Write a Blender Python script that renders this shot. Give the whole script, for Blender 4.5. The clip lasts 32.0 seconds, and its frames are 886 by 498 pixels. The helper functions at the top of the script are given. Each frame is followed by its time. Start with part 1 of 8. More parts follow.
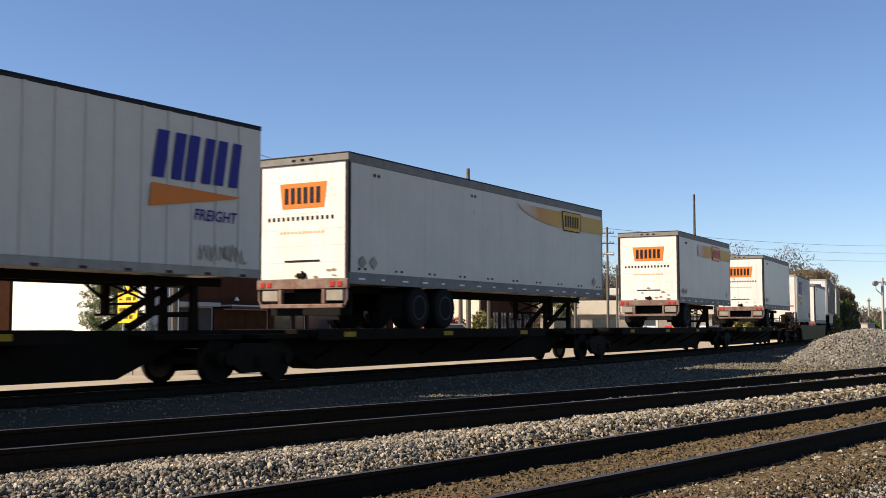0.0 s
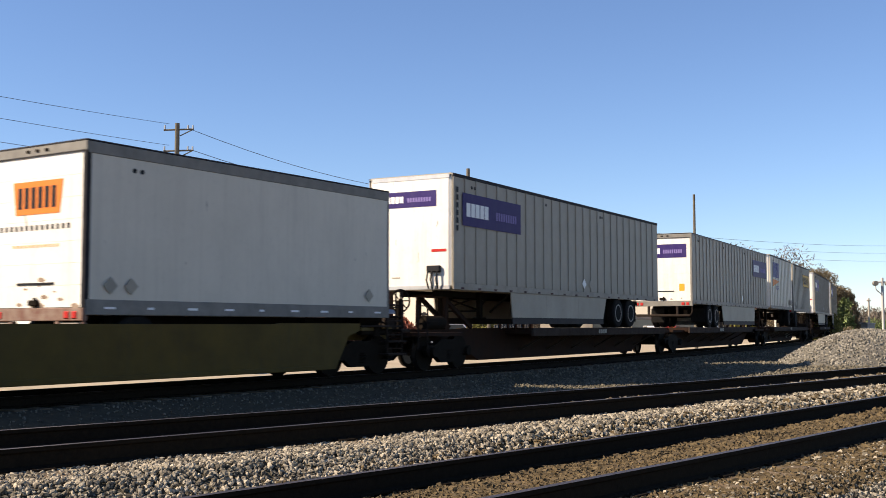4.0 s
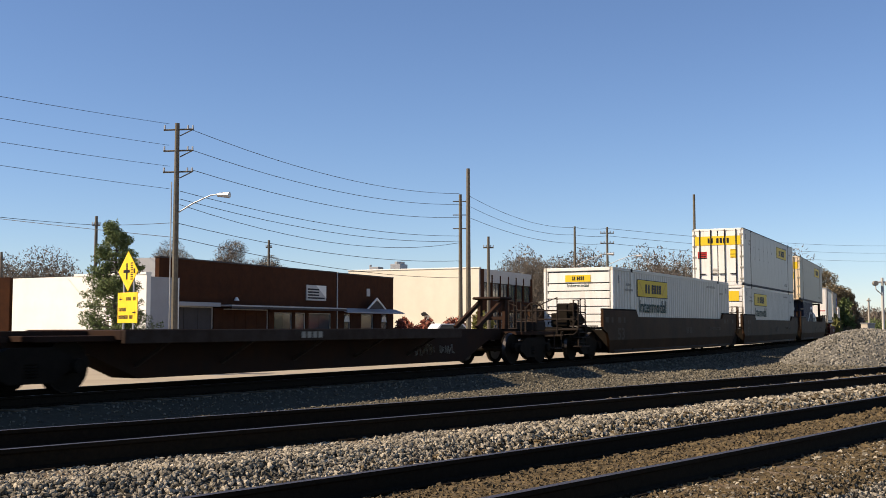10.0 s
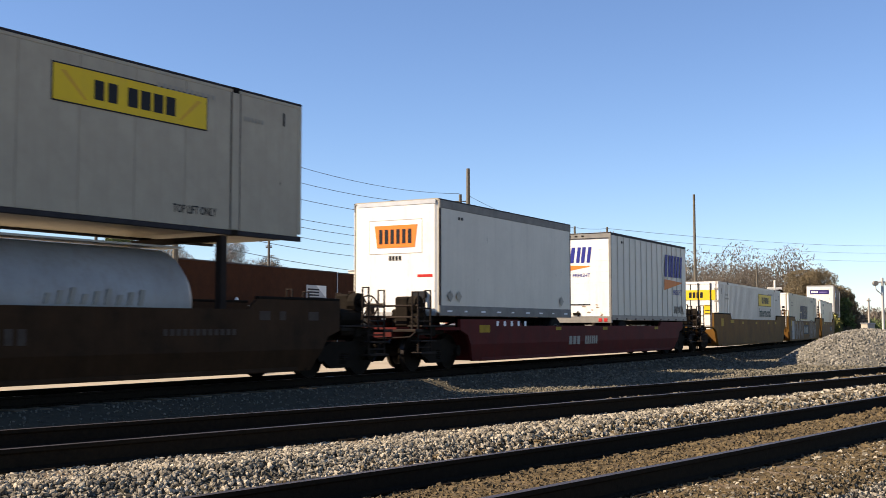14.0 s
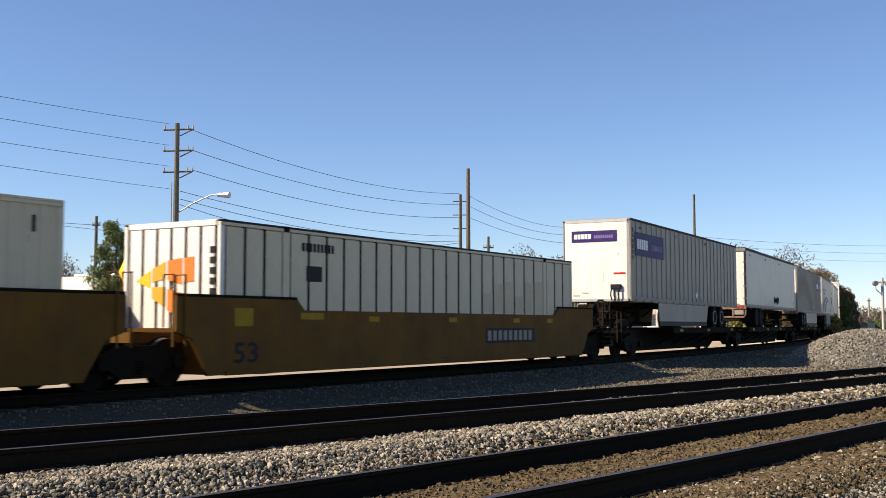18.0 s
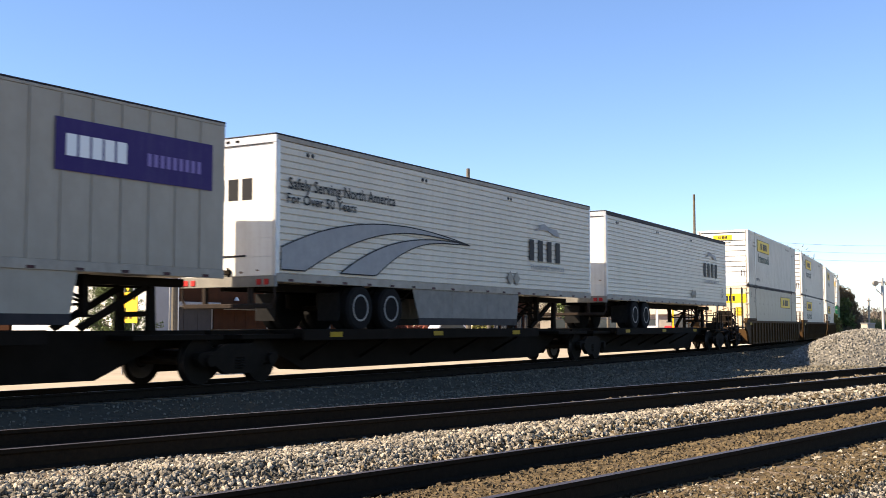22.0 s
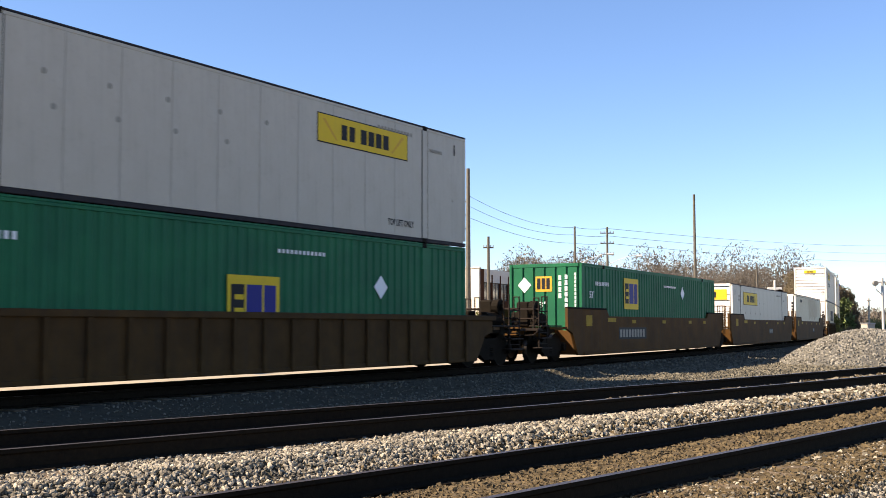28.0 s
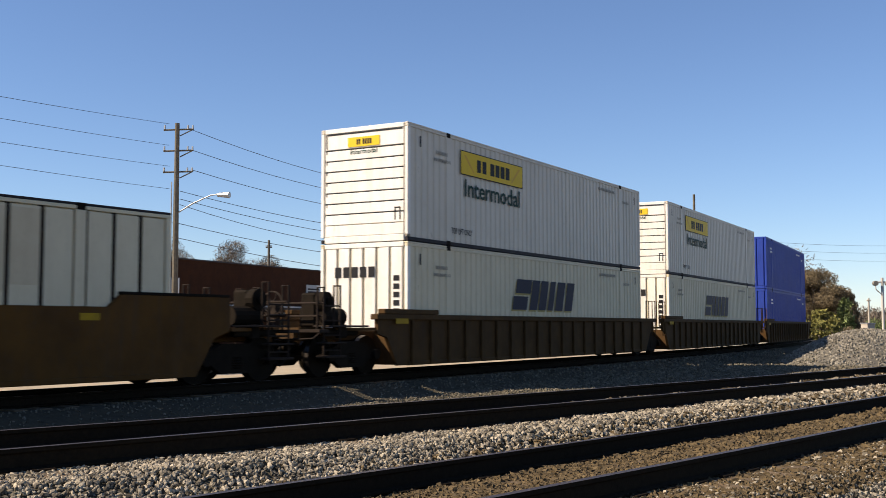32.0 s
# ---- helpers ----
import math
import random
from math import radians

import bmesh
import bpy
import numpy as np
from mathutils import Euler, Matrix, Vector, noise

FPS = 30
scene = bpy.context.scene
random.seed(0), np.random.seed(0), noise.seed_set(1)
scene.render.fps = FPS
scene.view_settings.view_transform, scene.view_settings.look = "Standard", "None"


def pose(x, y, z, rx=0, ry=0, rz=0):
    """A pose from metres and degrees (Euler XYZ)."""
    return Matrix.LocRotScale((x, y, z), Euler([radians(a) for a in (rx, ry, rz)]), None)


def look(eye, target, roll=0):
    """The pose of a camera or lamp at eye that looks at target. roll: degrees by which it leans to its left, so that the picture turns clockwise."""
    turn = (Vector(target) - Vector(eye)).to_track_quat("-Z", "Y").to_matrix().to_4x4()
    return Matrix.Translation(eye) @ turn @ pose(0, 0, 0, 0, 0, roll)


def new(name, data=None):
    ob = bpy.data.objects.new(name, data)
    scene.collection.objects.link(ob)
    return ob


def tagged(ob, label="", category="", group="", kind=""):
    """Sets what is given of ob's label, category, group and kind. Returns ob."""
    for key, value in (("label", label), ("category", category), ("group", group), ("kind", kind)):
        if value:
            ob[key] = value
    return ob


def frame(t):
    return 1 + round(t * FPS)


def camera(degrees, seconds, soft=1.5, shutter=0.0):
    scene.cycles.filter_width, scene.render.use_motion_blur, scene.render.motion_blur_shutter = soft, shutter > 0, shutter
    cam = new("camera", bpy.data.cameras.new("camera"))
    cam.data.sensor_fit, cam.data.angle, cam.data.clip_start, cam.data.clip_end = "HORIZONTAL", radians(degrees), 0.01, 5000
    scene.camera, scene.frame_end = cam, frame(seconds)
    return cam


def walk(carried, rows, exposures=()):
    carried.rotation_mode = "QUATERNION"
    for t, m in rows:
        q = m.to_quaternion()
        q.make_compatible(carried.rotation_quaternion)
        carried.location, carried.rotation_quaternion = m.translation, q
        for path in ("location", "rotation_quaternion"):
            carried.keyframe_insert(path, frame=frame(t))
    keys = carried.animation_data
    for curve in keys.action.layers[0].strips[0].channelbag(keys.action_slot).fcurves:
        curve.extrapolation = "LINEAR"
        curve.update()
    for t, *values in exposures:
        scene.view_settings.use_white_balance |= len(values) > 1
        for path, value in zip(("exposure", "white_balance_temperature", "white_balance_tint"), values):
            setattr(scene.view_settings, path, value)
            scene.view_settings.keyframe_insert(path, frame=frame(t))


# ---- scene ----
cam = camera(44.05, 32.0, 0.3, 0.12)
# the camera closes and opens its iris as bright things pass
EXPOSURE = ((0.0, 0.81), (2.0, 0.61), (3.0, 0.73), (6.0, 1.41), (8.0, 1.36), (9.0, 1.21), (10.0, 0.7), (11.0, 0.58), (12.0, 0.93), (13.0, 1.23), (14.0, 1.08), (17.0, 0.85), (18.0, 0.89), (19.0, 0.93), (20.0, 1.26), (21.0, 1.43), (22.0, 1.49), (23.0, 1.39), (24.0, 1.03), (25.0, 1.29), (28.0, 1.43), (29.0, 1.03), (30.0, 0.86), (32.0, 0.81))
EYE = pose(0, 0, 1.115, 94.04, 0, 0) @ pose(0, 0, 0, 0, 0, -0.05)
walk(cam, [(0.0, EYE), (32.0, EYE)], [(t, e, 6500, 16.5) for t, e in EXPOSURE])

# ---- sky and sun ----
SUN_TO = Vector((-1.17, -0.24, 1.0)).normalized()
world = bpy.data.worlds.new("sky_world")
scene.world = world
world.use_nodes = True
wn = world.node_tree
sky = wn.nodes.new("ShaderNodeTexSky")
sky.sky_type = 'NISHITA'
sky.sun_disc = False
sky.sun_elevation = math.asin(SUN_TO.z)
sky.sun_rotation = math.atan2(SUN_TO.x, SUN_TO.y)
sky.air_density, sky.dust_density, sky.ozone_density = 0.9, 0.0, 5.4
wn.links.new(sky.outputs[0], wn.nodes["Background"].inputs[0])
wn.nodes["Background"].inputs[1].default_value = 0.077
sun = new("sun", bpy.data.lights.new("sun", 'SUN'))
sun.data.energy = 5.0
sun.data.angle = radians(0.55)
sun.data.color = (1.0, 0.86, 0.64)
sun.matrix_world = look(SUN_TO * 300, (0, 0, 0))


# ---- materials ----
def material(name, col, rough=0.7, metal=0.0, col2=None, scale=3.0, mix=0.5, bump=0.0, bscale=40.0,
             scuff=0.0, streak=0.0, streak_col=(0.16, 0.13, 0.10), rand=0.0, island=False, vary=0.0, spec=0.4):
    m = bpy.data.materials.new(name)
    m.use_nodes = True
    nt = m.node_tree
    n, ln = nt.nodes, nt.links
    b = n["Principled BSDF"]
    b.inputs["Roughness"].default_value = rough
    b.inputs["Metallic"].default_value = metal
    b.inputs["Specular IOR Level"].default_value = spec
    tc = n.new("ShaderNodeTexCoord")
    out = None
    rgb = n.new("ShaderNodeRGB")
    rgb.outputs[0].default_value = (*col, 1)
    out = rgb.outputs[0]

    def blend(fac, c):
        nonlocal out
        mx = n.new("ShaderNodeMix")
        mx.data_type = 'RGBA'
        ln.new(fac, mx.inputs[0])
        ln.new(out, mx.inputs[6])
        if isinstance(c, tuple):
            mx.inputs[7].default_value = (*c, 1)
        else:
            ln.new(c, mx.inputs[7])
        out = mx.outputs[2]

    def ramp(src, lo, hi, top=1.0):
        r = n.new("ShaderNodeMapRange")
        ln.new(src, r.inputs[0])
        r.inputs[1].default_value, r.inputs[2].default_value = lo, hi
        r.inputs[3].default_value, r.inputs[4].default_value = 0, top
        return r.outputs[0]

    if col2:
        t = n.new("ShaderNodeTexNoise")
        t.inputs["Scale"].default_value = scale
        t.inputs["Detail"].default_value = 6
        t.inputs["Roughness"].default_value = 0.65
        ln.new(tc.outputs["Object"], t.inputs["Vector"])
        blend(ramp(t.outputs[0], 0.5 - 0.2, 0.5 + 0.2, min(1.0, mix * 2)), col2)
    if streak:
        mp = n.new("ShaderNodeMapping")
        mp.inputs["Scale"].default_value = (3.2, 3.2, 0.22)
        ln.new(tc.outputs["Object"], mp.inputs["Vector"])
        t = n.new("ShaderNodeTexNoise")
        t.inputs["Scale"].default_value = 1.6
        t.inputs["Detail"].default_value = 7
        t.inputs["Roughness"].default_value = 0.7
        ln.new(mp.outputs[0], t.inputs["Vector"])
        blend(ramp(t.outputs[0], 0.48, 0.78, streak), streak_col)
        t3 = n.new("ShaderNodeTexNoise")
        t3.inputs["Scale"].default_value = 9.0
        t3.inputs["Detail"].default_value = 5
        ln.new(tc.outputs["Object"], t3.inputs["Vector"])
        blend(ramp(t3.outputs[0], 0.55, 0.8, streak * 0.5), streak_col)
    if scuff:
        mp = n.new("ShaderNodeMapping")
        mp.inputs["Scale"].default_value = (4.2, 4.2, 1.1)
        ln.new(tc.outputs["Object"], mp.inputs["Vector"])
        t = n.new("ShaderNodeTexNoise")
        t.inputs["Scale"].default_value = 1.3
        t.inputs["Detail"].default_value = 3
        ln.new(mp.outputs[0], t.inputs["Vector"])
        blend(ramp(t.outputs[0], 0.715, 0.76, scuff), (0.10, 0.075, 0.055))
    if rand:
        src = None
        if island:
            g = n.new("ShaderNodeNewGeometry")
            src = g.outputs["Random Per Island"]
        else:
            g = n.new("ShaderNodeObjectInfo")
            src = g.outputs["Random"]
        hs = n.new("ShaderNodeHueSaturation")
        mr = n.new("ShaderNodeMapRange")
        ln.new(src, mr.inputs[0])
        mr.inputs[3].default_value, mr.inputs[4].default_value = 1 - rand, 1 + rand
        ln.new(mr.outputs[0], hs.inputs["Value"])
        ln.new(out, hs.inputs["Color"])
        out = hs.outputs[0]
    ln.new(out, b.inputs["Base Color"])
    if vary:
        t = n.new("ShaderNodeTexNoise")
        t.inputs["Scale"].default_value = 5
        ln.new(tc.outputs["Object"], t.inputs["Vector"])
        mr = n.new("ShaderNodeMapRange")
        ln.new(t.outputs[0], mr.inputs[0])
        mr.inputs[1].default_value, mr.inputs[2].default_value = 0.3, 0.7
        mr.inputs[3].default_value, mr.inputs[4].default_value = max(0.05, rough - vary), min(1, rough + vary)
        ln.new(mr.outputs[0], b.inputs["Roughness"])
    if bump:
        t = n.new("ShaderNodeTexNoise")
        t.inputs["Scale"].default_value = bscale
        t.inputs["Detail"].default_value = 5
        ln.new(tc.outputs["Object"], t.inputs["Vector"])
        bp = n.new("ShaderNodeBump")
        bp.inputs["Strength"].default_value = bump
        bp.inputs["Distance"].default_value = 0.02
        ln.new(t.outputs[0], bp.inputs["Height"])
        ln.new(bp.outputs[0], b.inputs["Normal"])
    return m


def fading_print(name, ground, ink, ink2):
    """A printed stripe that runs out from full ink at its far end to bare paint at its near end."""
    m = material(name, ink, 0.6)
    n, ln = m.node_tree.nodes, m.node_tree.links
    tc, sep = n.new("ShaderNodeTexCoord"), n.new("ShaderNodeSeparateXYZ")
    ln.new(tc.outputs["Generated"], sep.inputs[0])
    nz = n.new("ShaderNodeTexNoise")
    nz.inputs["Scale"].default_value = 2.2
    nz.inputs["Detail"].default_value = 5
    ln.new(tc.outputs["Object"], nz.inputs["Vector"])
    ad = n.new("ShaderNodeMath")
    ad.operation = 'MULTIPLY_ADD'
    ln.new(nz.outputs[0], ad.inputs[0])
    ad.inputs[1].default_value = 0.35
    ln.new(sep.outputs[0], ad.inputs[2])
    cr = n.new("ShaderNodeValToRGB")
    e = cr.color_ramp.elements
    e[0].position, e[0].color = 0.20, (*ground, 1)
    e[1].position, e[1].color = 1.0, (*ink2, 1)
    k = e.new(0.62)
    k.color = (*ink, 1)
    ln.new(ad.outputs[0], cr.inputs[0])
    ln.new(cr.outputs[0], n["Principled BSDF"].inputs["Base Color"])
    return m


def emission_free_glass(name, col, rough):
    m = material(name, col, rough)
    m.node_tree.nodes["Principled BSDF"].inputs["Specular IOR Level"].default_value = 0.7
    return m


M_GROUND = material("packed_dirt", (0.36, 0.30, 0.21), 0.95, 0, (0.26, 0.215, 0.15), 0.35, 0.5, 0.5, 18)
M_BALLAST = material("ballast_bed", (0.080, 0.070, 0.048), 0.95, 0, (0.055, 0.048, 0.034), 11.0, 0.5, 1.0, 22, spec=0.1)
M_STONE = material("ballast_stone", (0.305, 0.266, 0.201), 0.9, 0, (0.075, 0.066, 0.048), 5.0, 0.4, 0.3, 60, rand=0.78, island=True, spec=0.15)
M_PILE = material("fresh_crushed_stone", (0.255, 0.236, 0.195), 0.9, 0, (0.14, 0.128, 0.105), 5.0, 0.4, 0.3, 60, rand=0.45, island=True, spec=0.15)
M_STONE2 = material("rusty_stone", (0.108, 0.076, 0.035), 0.95, 0, (0.062, 0.045, 0.022), 5.0, 0.4, 0.3, 60, rand=0.4, island=True)
M_TIE = material("old_timber", (0.150, 0.106, 0.058), 0.9, 0, (0.085, 0.060, 0.036), 14.0, 0.5, 0.6, 50, rand=0.25)
M_RAIL = material("rail_side_rust", (0.022, 0.016, 0.010), 0.9, 0.0, (0.013, 0.010, 0.007), 20, 0.5, 0.3, 60, spec=0.05)
M_RAILTOP = material("rail_polished", (0.060, 0.052, 0.050), 0.5, 0.6, (0.09, 0.075, 0.072), 6, 0.4)
# Lane gravel and stones are coloured darker to carry the train's shade.
M_LANE = material("fine_shaded_gravel", (0.090, 0.079, 0.056), 0.95, 0, (0.052, 0.045, 0.031), 2.5, 0.5, 0.8, 30, spec=0.1)
M_LANESTONE = material("lane_stone_grey", (0.175, 0.155, 0.115), 0.9, 0, (0.085, 0.076, 0.056), 5.0, 0.4, 0.3, 60, rand=0.4, island=True, spec=0.1)
M_STRIP = material("pale_concrete_strip", (0.50, 0.455, 0.335), 0.9, 0, (0.37, 0.325, 0.23), 0.7, 0.5, 0.2, 30)
M_RUSTY = material("rusty_fittings", (0.027, 0.0175, 0.0115), 0.85, 0.0, (0.016, 0.011, 0.008), 5, 0.5, 0.3, 40, spec=0.2)
M_TANK = material("tank_white", (0.36, 0.35, 0.32), 0.45, 0, (0.27, 0.26, 0.235), 1.0, 0.5, 0.04, 8, streak=0.55, streak_col=(0.22, 0.17, 0.12))
M_ASPHALT = material("street_asphalt", (0.20, 0.18, 0.155), 0.9, 0, (0.14, 0.13, 0.115), 0.8, 0.5, 0.3, 40)
M_CONCRETE = material("concrete", (0.45, 0.40, 0.33), 0.9, 0, (0.33, 0.29, 0.24), 1.2, 0.5, 0.2, 30)
M_BLACK = material("black_steel", (0.0085, 0.0066, 0.0042), 0.85, 0.0, (0.015, 0.011, 0.008), 2.0, 0.4, 0.15, 30, spec=0.05)
M_GREASE = material("greasy_steel", (0.0085, 0.0068, 0.0045), 0.8, 0.0, (0.018, 0.013, 0.009), 4.0, 0.4, 0.2, 40, spec=0.06)
M_WHEEL = material("wheel_tread", (0.095, 0.085, 0.078), 0.4, 0.9, (0.05, 0.04, 0.035), 5, 0.4)
M_BROWN = material("car_brown", (0.038, 0.018, 0.0095), 0.85, 0.0, (0.024, 0.016, 0.013), 1.4, 0.5, 0.15, 30, streak=0.4, streak_col=(0.02, 0.016, 0.013), spec=0.08)
M_DECKEDGE = material("rusty_deck_edge", (0.034, 0.021, 0.014), 0.85, 0.0, (0.06, 0.045, 0.036), 4, 0.4, 0.2, 30, streak=0.3, streak_col=(0.02, 0.015, 0.012), spec=0.08)
M_DARKWELL = material("car_dark_brown", (0.056, 0.027, 0.012), 0.6, 0.0, (0.025, 0.0135, 0.0065), 1.2, 0.5, 0.15, 30, streak=0.35, streak_col=(0.065, 0.036, 0.019), spec=0.05)
M_TAN = material("car_tan_yellow", (0.180, 0.086, 0.013), 0.7, 0.0, (0.105, 0.052, 0.012), 1.2, 0.5, 0.12, 30, streak=0.5, streak_col=(0.07, 0.05, 0.03), spec=0.1)
M_TAN2 = material("car_weathered_tan", (0.108, 0.050, 0.010), 0.75, 0.0, (0.064, 0.030, 0.008), 1.2, 0.5, 0.12, 30, streak=0.6, streak_col=(0.06, 0.042, 0.03), spec=0.1)
M_OLIVE = material("car_olive_tan", (0.11, 0.076, 0.018), 0.7, 0.0, (0.075, 0.052, 0.016), 1.2, 0.5, 0.12, 30, streak=0.4, streak_col=(0.06, 0.05, 0.03), spec=0.1)
M_RIBBED = material("car_ribbed_brown", (0.090, 0.049, 0.017), 0.8, 0.0, (0.050, 0.028, 0.011), 1.5, 0.5, 0.12, 30, streak=0.6, streak_col=(0.04, 0.03, 0.024), spec=0.1)
M_RED = material("car_oxide_red", (0.115, 0.014, 0.010), 0.7, 0.0, (0.07, 0.012, 0.010), 1.5, 0.5, 0.12, 30, streak=0.45, streak_col=(0.05, 0.025, 0.02), spec=0.1)
M_YELMARK = material("reflector_yellow", (0.40, 0.25, 0.012), 0.6, 0, (0.22, 0.14, 0.018), 3, 0.4, spec=0.1)
# Side whites are mixed darker than M_END: their shade is in the colour.
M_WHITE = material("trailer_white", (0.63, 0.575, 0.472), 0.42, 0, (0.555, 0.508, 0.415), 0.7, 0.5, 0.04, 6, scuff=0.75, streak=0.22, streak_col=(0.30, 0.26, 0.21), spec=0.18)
M_WHITE2 = material("trailer_grimy_shade_white", (0.375, 0.338, 0.270), 0.5, 0, (0.295, 0.262, 0.205), 0.7, 0.5, 0.05, 6, scuff=0.6, streak=0.34, streak_col=(0.24, 0.21, 0.18), spec=0.18)
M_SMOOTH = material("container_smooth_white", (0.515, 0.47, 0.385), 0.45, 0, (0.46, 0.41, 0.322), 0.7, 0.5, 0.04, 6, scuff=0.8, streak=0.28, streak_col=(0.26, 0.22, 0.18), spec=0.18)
# Warm sunlight on beige boxes' ends is put into this cream; streaks are dirt.
M_BEIGEEND = material("end_sunlit_cream", (0.80, 0.68, 0.49), 0.5, 0, (0.70, 0.54, 0.34), 1.1, 0.5, 0.05, 8, scuff=0.9, streak=0.5, streak_col=(0.42, 0.22, 0.09), spec=0.18)
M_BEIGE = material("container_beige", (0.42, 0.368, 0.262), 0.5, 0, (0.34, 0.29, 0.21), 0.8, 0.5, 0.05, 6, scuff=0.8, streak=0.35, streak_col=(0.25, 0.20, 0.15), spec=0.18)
# Ends catch the sun: that brightness is put into this lighter white.
M_END = material("end_sunlit_white", (0.80, 0.78, 0.73), 0.5, 0, (0.72, 0.69, 0.62), 1.1, 0.5, 0.05, 8, scuff=0.8, streak=0.30, streak_col=(0.36, 0.27, 0.18), spec=0.18)
M_ALU = material("aluminium_rail", (0.55, 0.54, 0.51), 0.45, 0.6, (0.42, 0.42, 0.42), 4, 0.5)
M_GREYRAIL = material("grey_rail", (0.25, 0.235, 0.205), 0.65, 0.0, (0.17, 0.16, 0.14), 3, 0.5, spec=0.1)
M_DARKRAIL = material("dark_top_rail", (0.020, 0.018, 0.020), 0.6, 0.0, (0.035, 0.032, 0.034), 3, 0.5, spec=0.1)
M_SILL = material("grimy_sill_rail", (0.36, 0.325, 0.265), 0.6, 0.0, (0.26, 0.232, 0.188), 3, 0.5, streak=0.3, streak_col=(0.12, 0.09, 0.07), spec=0.18)
M_RUSTRED = material("rusted_red_sill", (0.135, 0.052, 0.034), 0.8, 0.0, (0.26, 0.20, 0.155), 5, 0.45, 0.2, 40)
# Worn stencil paint; also colours braces paler for the sun on them.
M_STENCIL = material("worn_stencil_lit_brace", (0.076, 0.057, 0.043), 0.7, 0.0, (0.06, 0.042, 0.03), 6, 0.6, spec=0.1)
M_NAVYINK = material("lettering_navy_black", (0.016, 0.018, 0.038), 0.55, spec=0.1)
M_OCHRE = material("lettering_ochre_edge", (0.33, 0.25, 0.06), 0.6)
M_RUBBER = material("tyre_rubber", (0.007, 0.007, 0.007), 0.9, 0, (0.013, 0.012, 0.011), 8, 0.5, 0.2, 50, spec=0.12)
M_RIM = material("rim_white", (0.32, 0.305, 0.27), 0.5, 0.1, (0.16, 0.15, 0.14), 9, 0.5)
M_PURPLE = material("sign_purple", (0.034, 0.020, 0.110), 0.5, 0, (0.045, 0.030, 0.125), 2, 0.5, streak=0.12, streak_col=(0.2, 0.2, 0.22), spec=0.1)
M_SIGNWHITE = material("lettering_white", (0.78, 0.78, 0.76), 0.5)
M_LILAC = material("lettering_lilac", (0.22, 0.17, 0.38), 0.5, spec=0.1)
M_BLUE = material("lettering_blue", (0.030, 0.033, 0.20), 0.5, spec=0.1)
M_ORANGE = material("sign_orange", (0.72, 0.20, 0.03), 0.5, 0, (0.62, 0.20, 0.05), 3, 0.4, spec=0.1)
M_FADED = material("sign_faded_orange", (0.62, 0.30, 0.10), 0.6, 0, (0.70, 0.50, 0.33), 2.5, 0.6)
M_FADING = fading_print("stripe_fading_orange", (0.60, 0.555, 0.47), (0.62, 0.27, 0.07), (0.62, 0.33, 0.05))
M_AMBERFADE = material("stripe_worn_amber", (0.60, 0.34, 0.045), 0.6, 0, (0.58, 0.37, 0.09), 1.5, 0.5)
M_AMBER = material("sign_amber", (0.66, 0.36, 0.03), 0.5, 0, (0.55, 0.33, 0.06), 3, 0.4, spec=0.1)
M_HUNT = material("sign_yellow", (0.74, 0.50, 0.02), 0.5, 0, (0.66, 0.45, 0.04), 3, 0.4, streak=0.12, streak_col=(0.3, 0.2, 0.05), spec=0.1)
M_INK = material("lettering_black", (0.020, 0.020, 0.022), 0.55, spec=0.1)
M_INKGREEN = material("lettering_dark_green", (0.012, 0.042, 0.030), 0.55, spec=0.1)
M_INKGREY = material("lettering_worn_grey", (0.30, 0.275, 0.225), 0.6, spec=0.1)
M_SWOOSH = material("swoosh_grey", (0.26, 0.26, 0.255), 0.55, 0, (0.34, 0.34, 0.33), 4, 0.4, spec=0.1)
M_REDMARK = material("mark_red", (0.45, 0.03, 0.025), 0.5, spec=0.1)
M_GREEN = material("container_green", (0.018, 0.145, 0.062), 0.5, 0, (0.014, 0.10, 0.05), 0.9, 0.5, 0.05, 6, streak=0.2, streak_col=(0.03, 0.07, 0.045), spec=0.1)
M_NAVY = material("container_navy", (0.015, 0.021, 0.042), 0.5, 0, (0.03, 0.035, 0.055), 0.9, 0.5, 0.05, 6, streak=0.2, streak_col=(0.05, 0.045, 0.05), spec=0.1)
M_BLUEBOX = material("container_blue", (0.030, 0.065, 0.36), 0.5, 0, (0.025, 0.05, 0.26), 0.9, 0.5, 0.05, 6, streak=0.2, streak_col=(0.05, 0.05, 0.1), spec=0.1)
M_CREAMBOX = material("container_cream", (0.66, 0.585, 0.41), 0.5, 0, (0.58, 0.51, 0.35), 0.8, 0.5, 0.05, 6, scuff=0.7, streak=0.25, streak_col=(0.34, 0.27, 0.19), spec=0.18)
M_STAIN = material("tan_stain", (0.52, 0.43, 0.285), 0.6, 0, (0.60, 0.52, 0.36), 1.2, 0.5, streak=0.3, streak_col=(0.34, 0.25, 0.16), spec=0.18)
M_STEEL = material("galvanised_steel", (0.42, 0.42, 0.41), 0.5, 0.7, (0.30, 0.30, 0.30), 5, 0.5)
M_WOODPOLE = material("pole_timber", (0.150, 0.132, 0.098), 0.9, 0, (0.085, 0.073, 0.056), 6, 0.5, 0.4, 30)
M_WIRE = material("wire_black", (0.02, 0.02, 0.022), 0.6)
M_BRICK = material("brick_red_brown", (0.070, 0.029, 0.014), 0.9, 0, (0.044, 0.020, 0.012), 1.2, 0.5, 0.3, 14, rand=0.12, spec=0.05)
M_CREAM = material("stucco_cream", (0.72, 0.66, 0.53), 0.9, 0, (0.66, 0.60, 0.48), 0.6, 0.5, 0.1, 20)
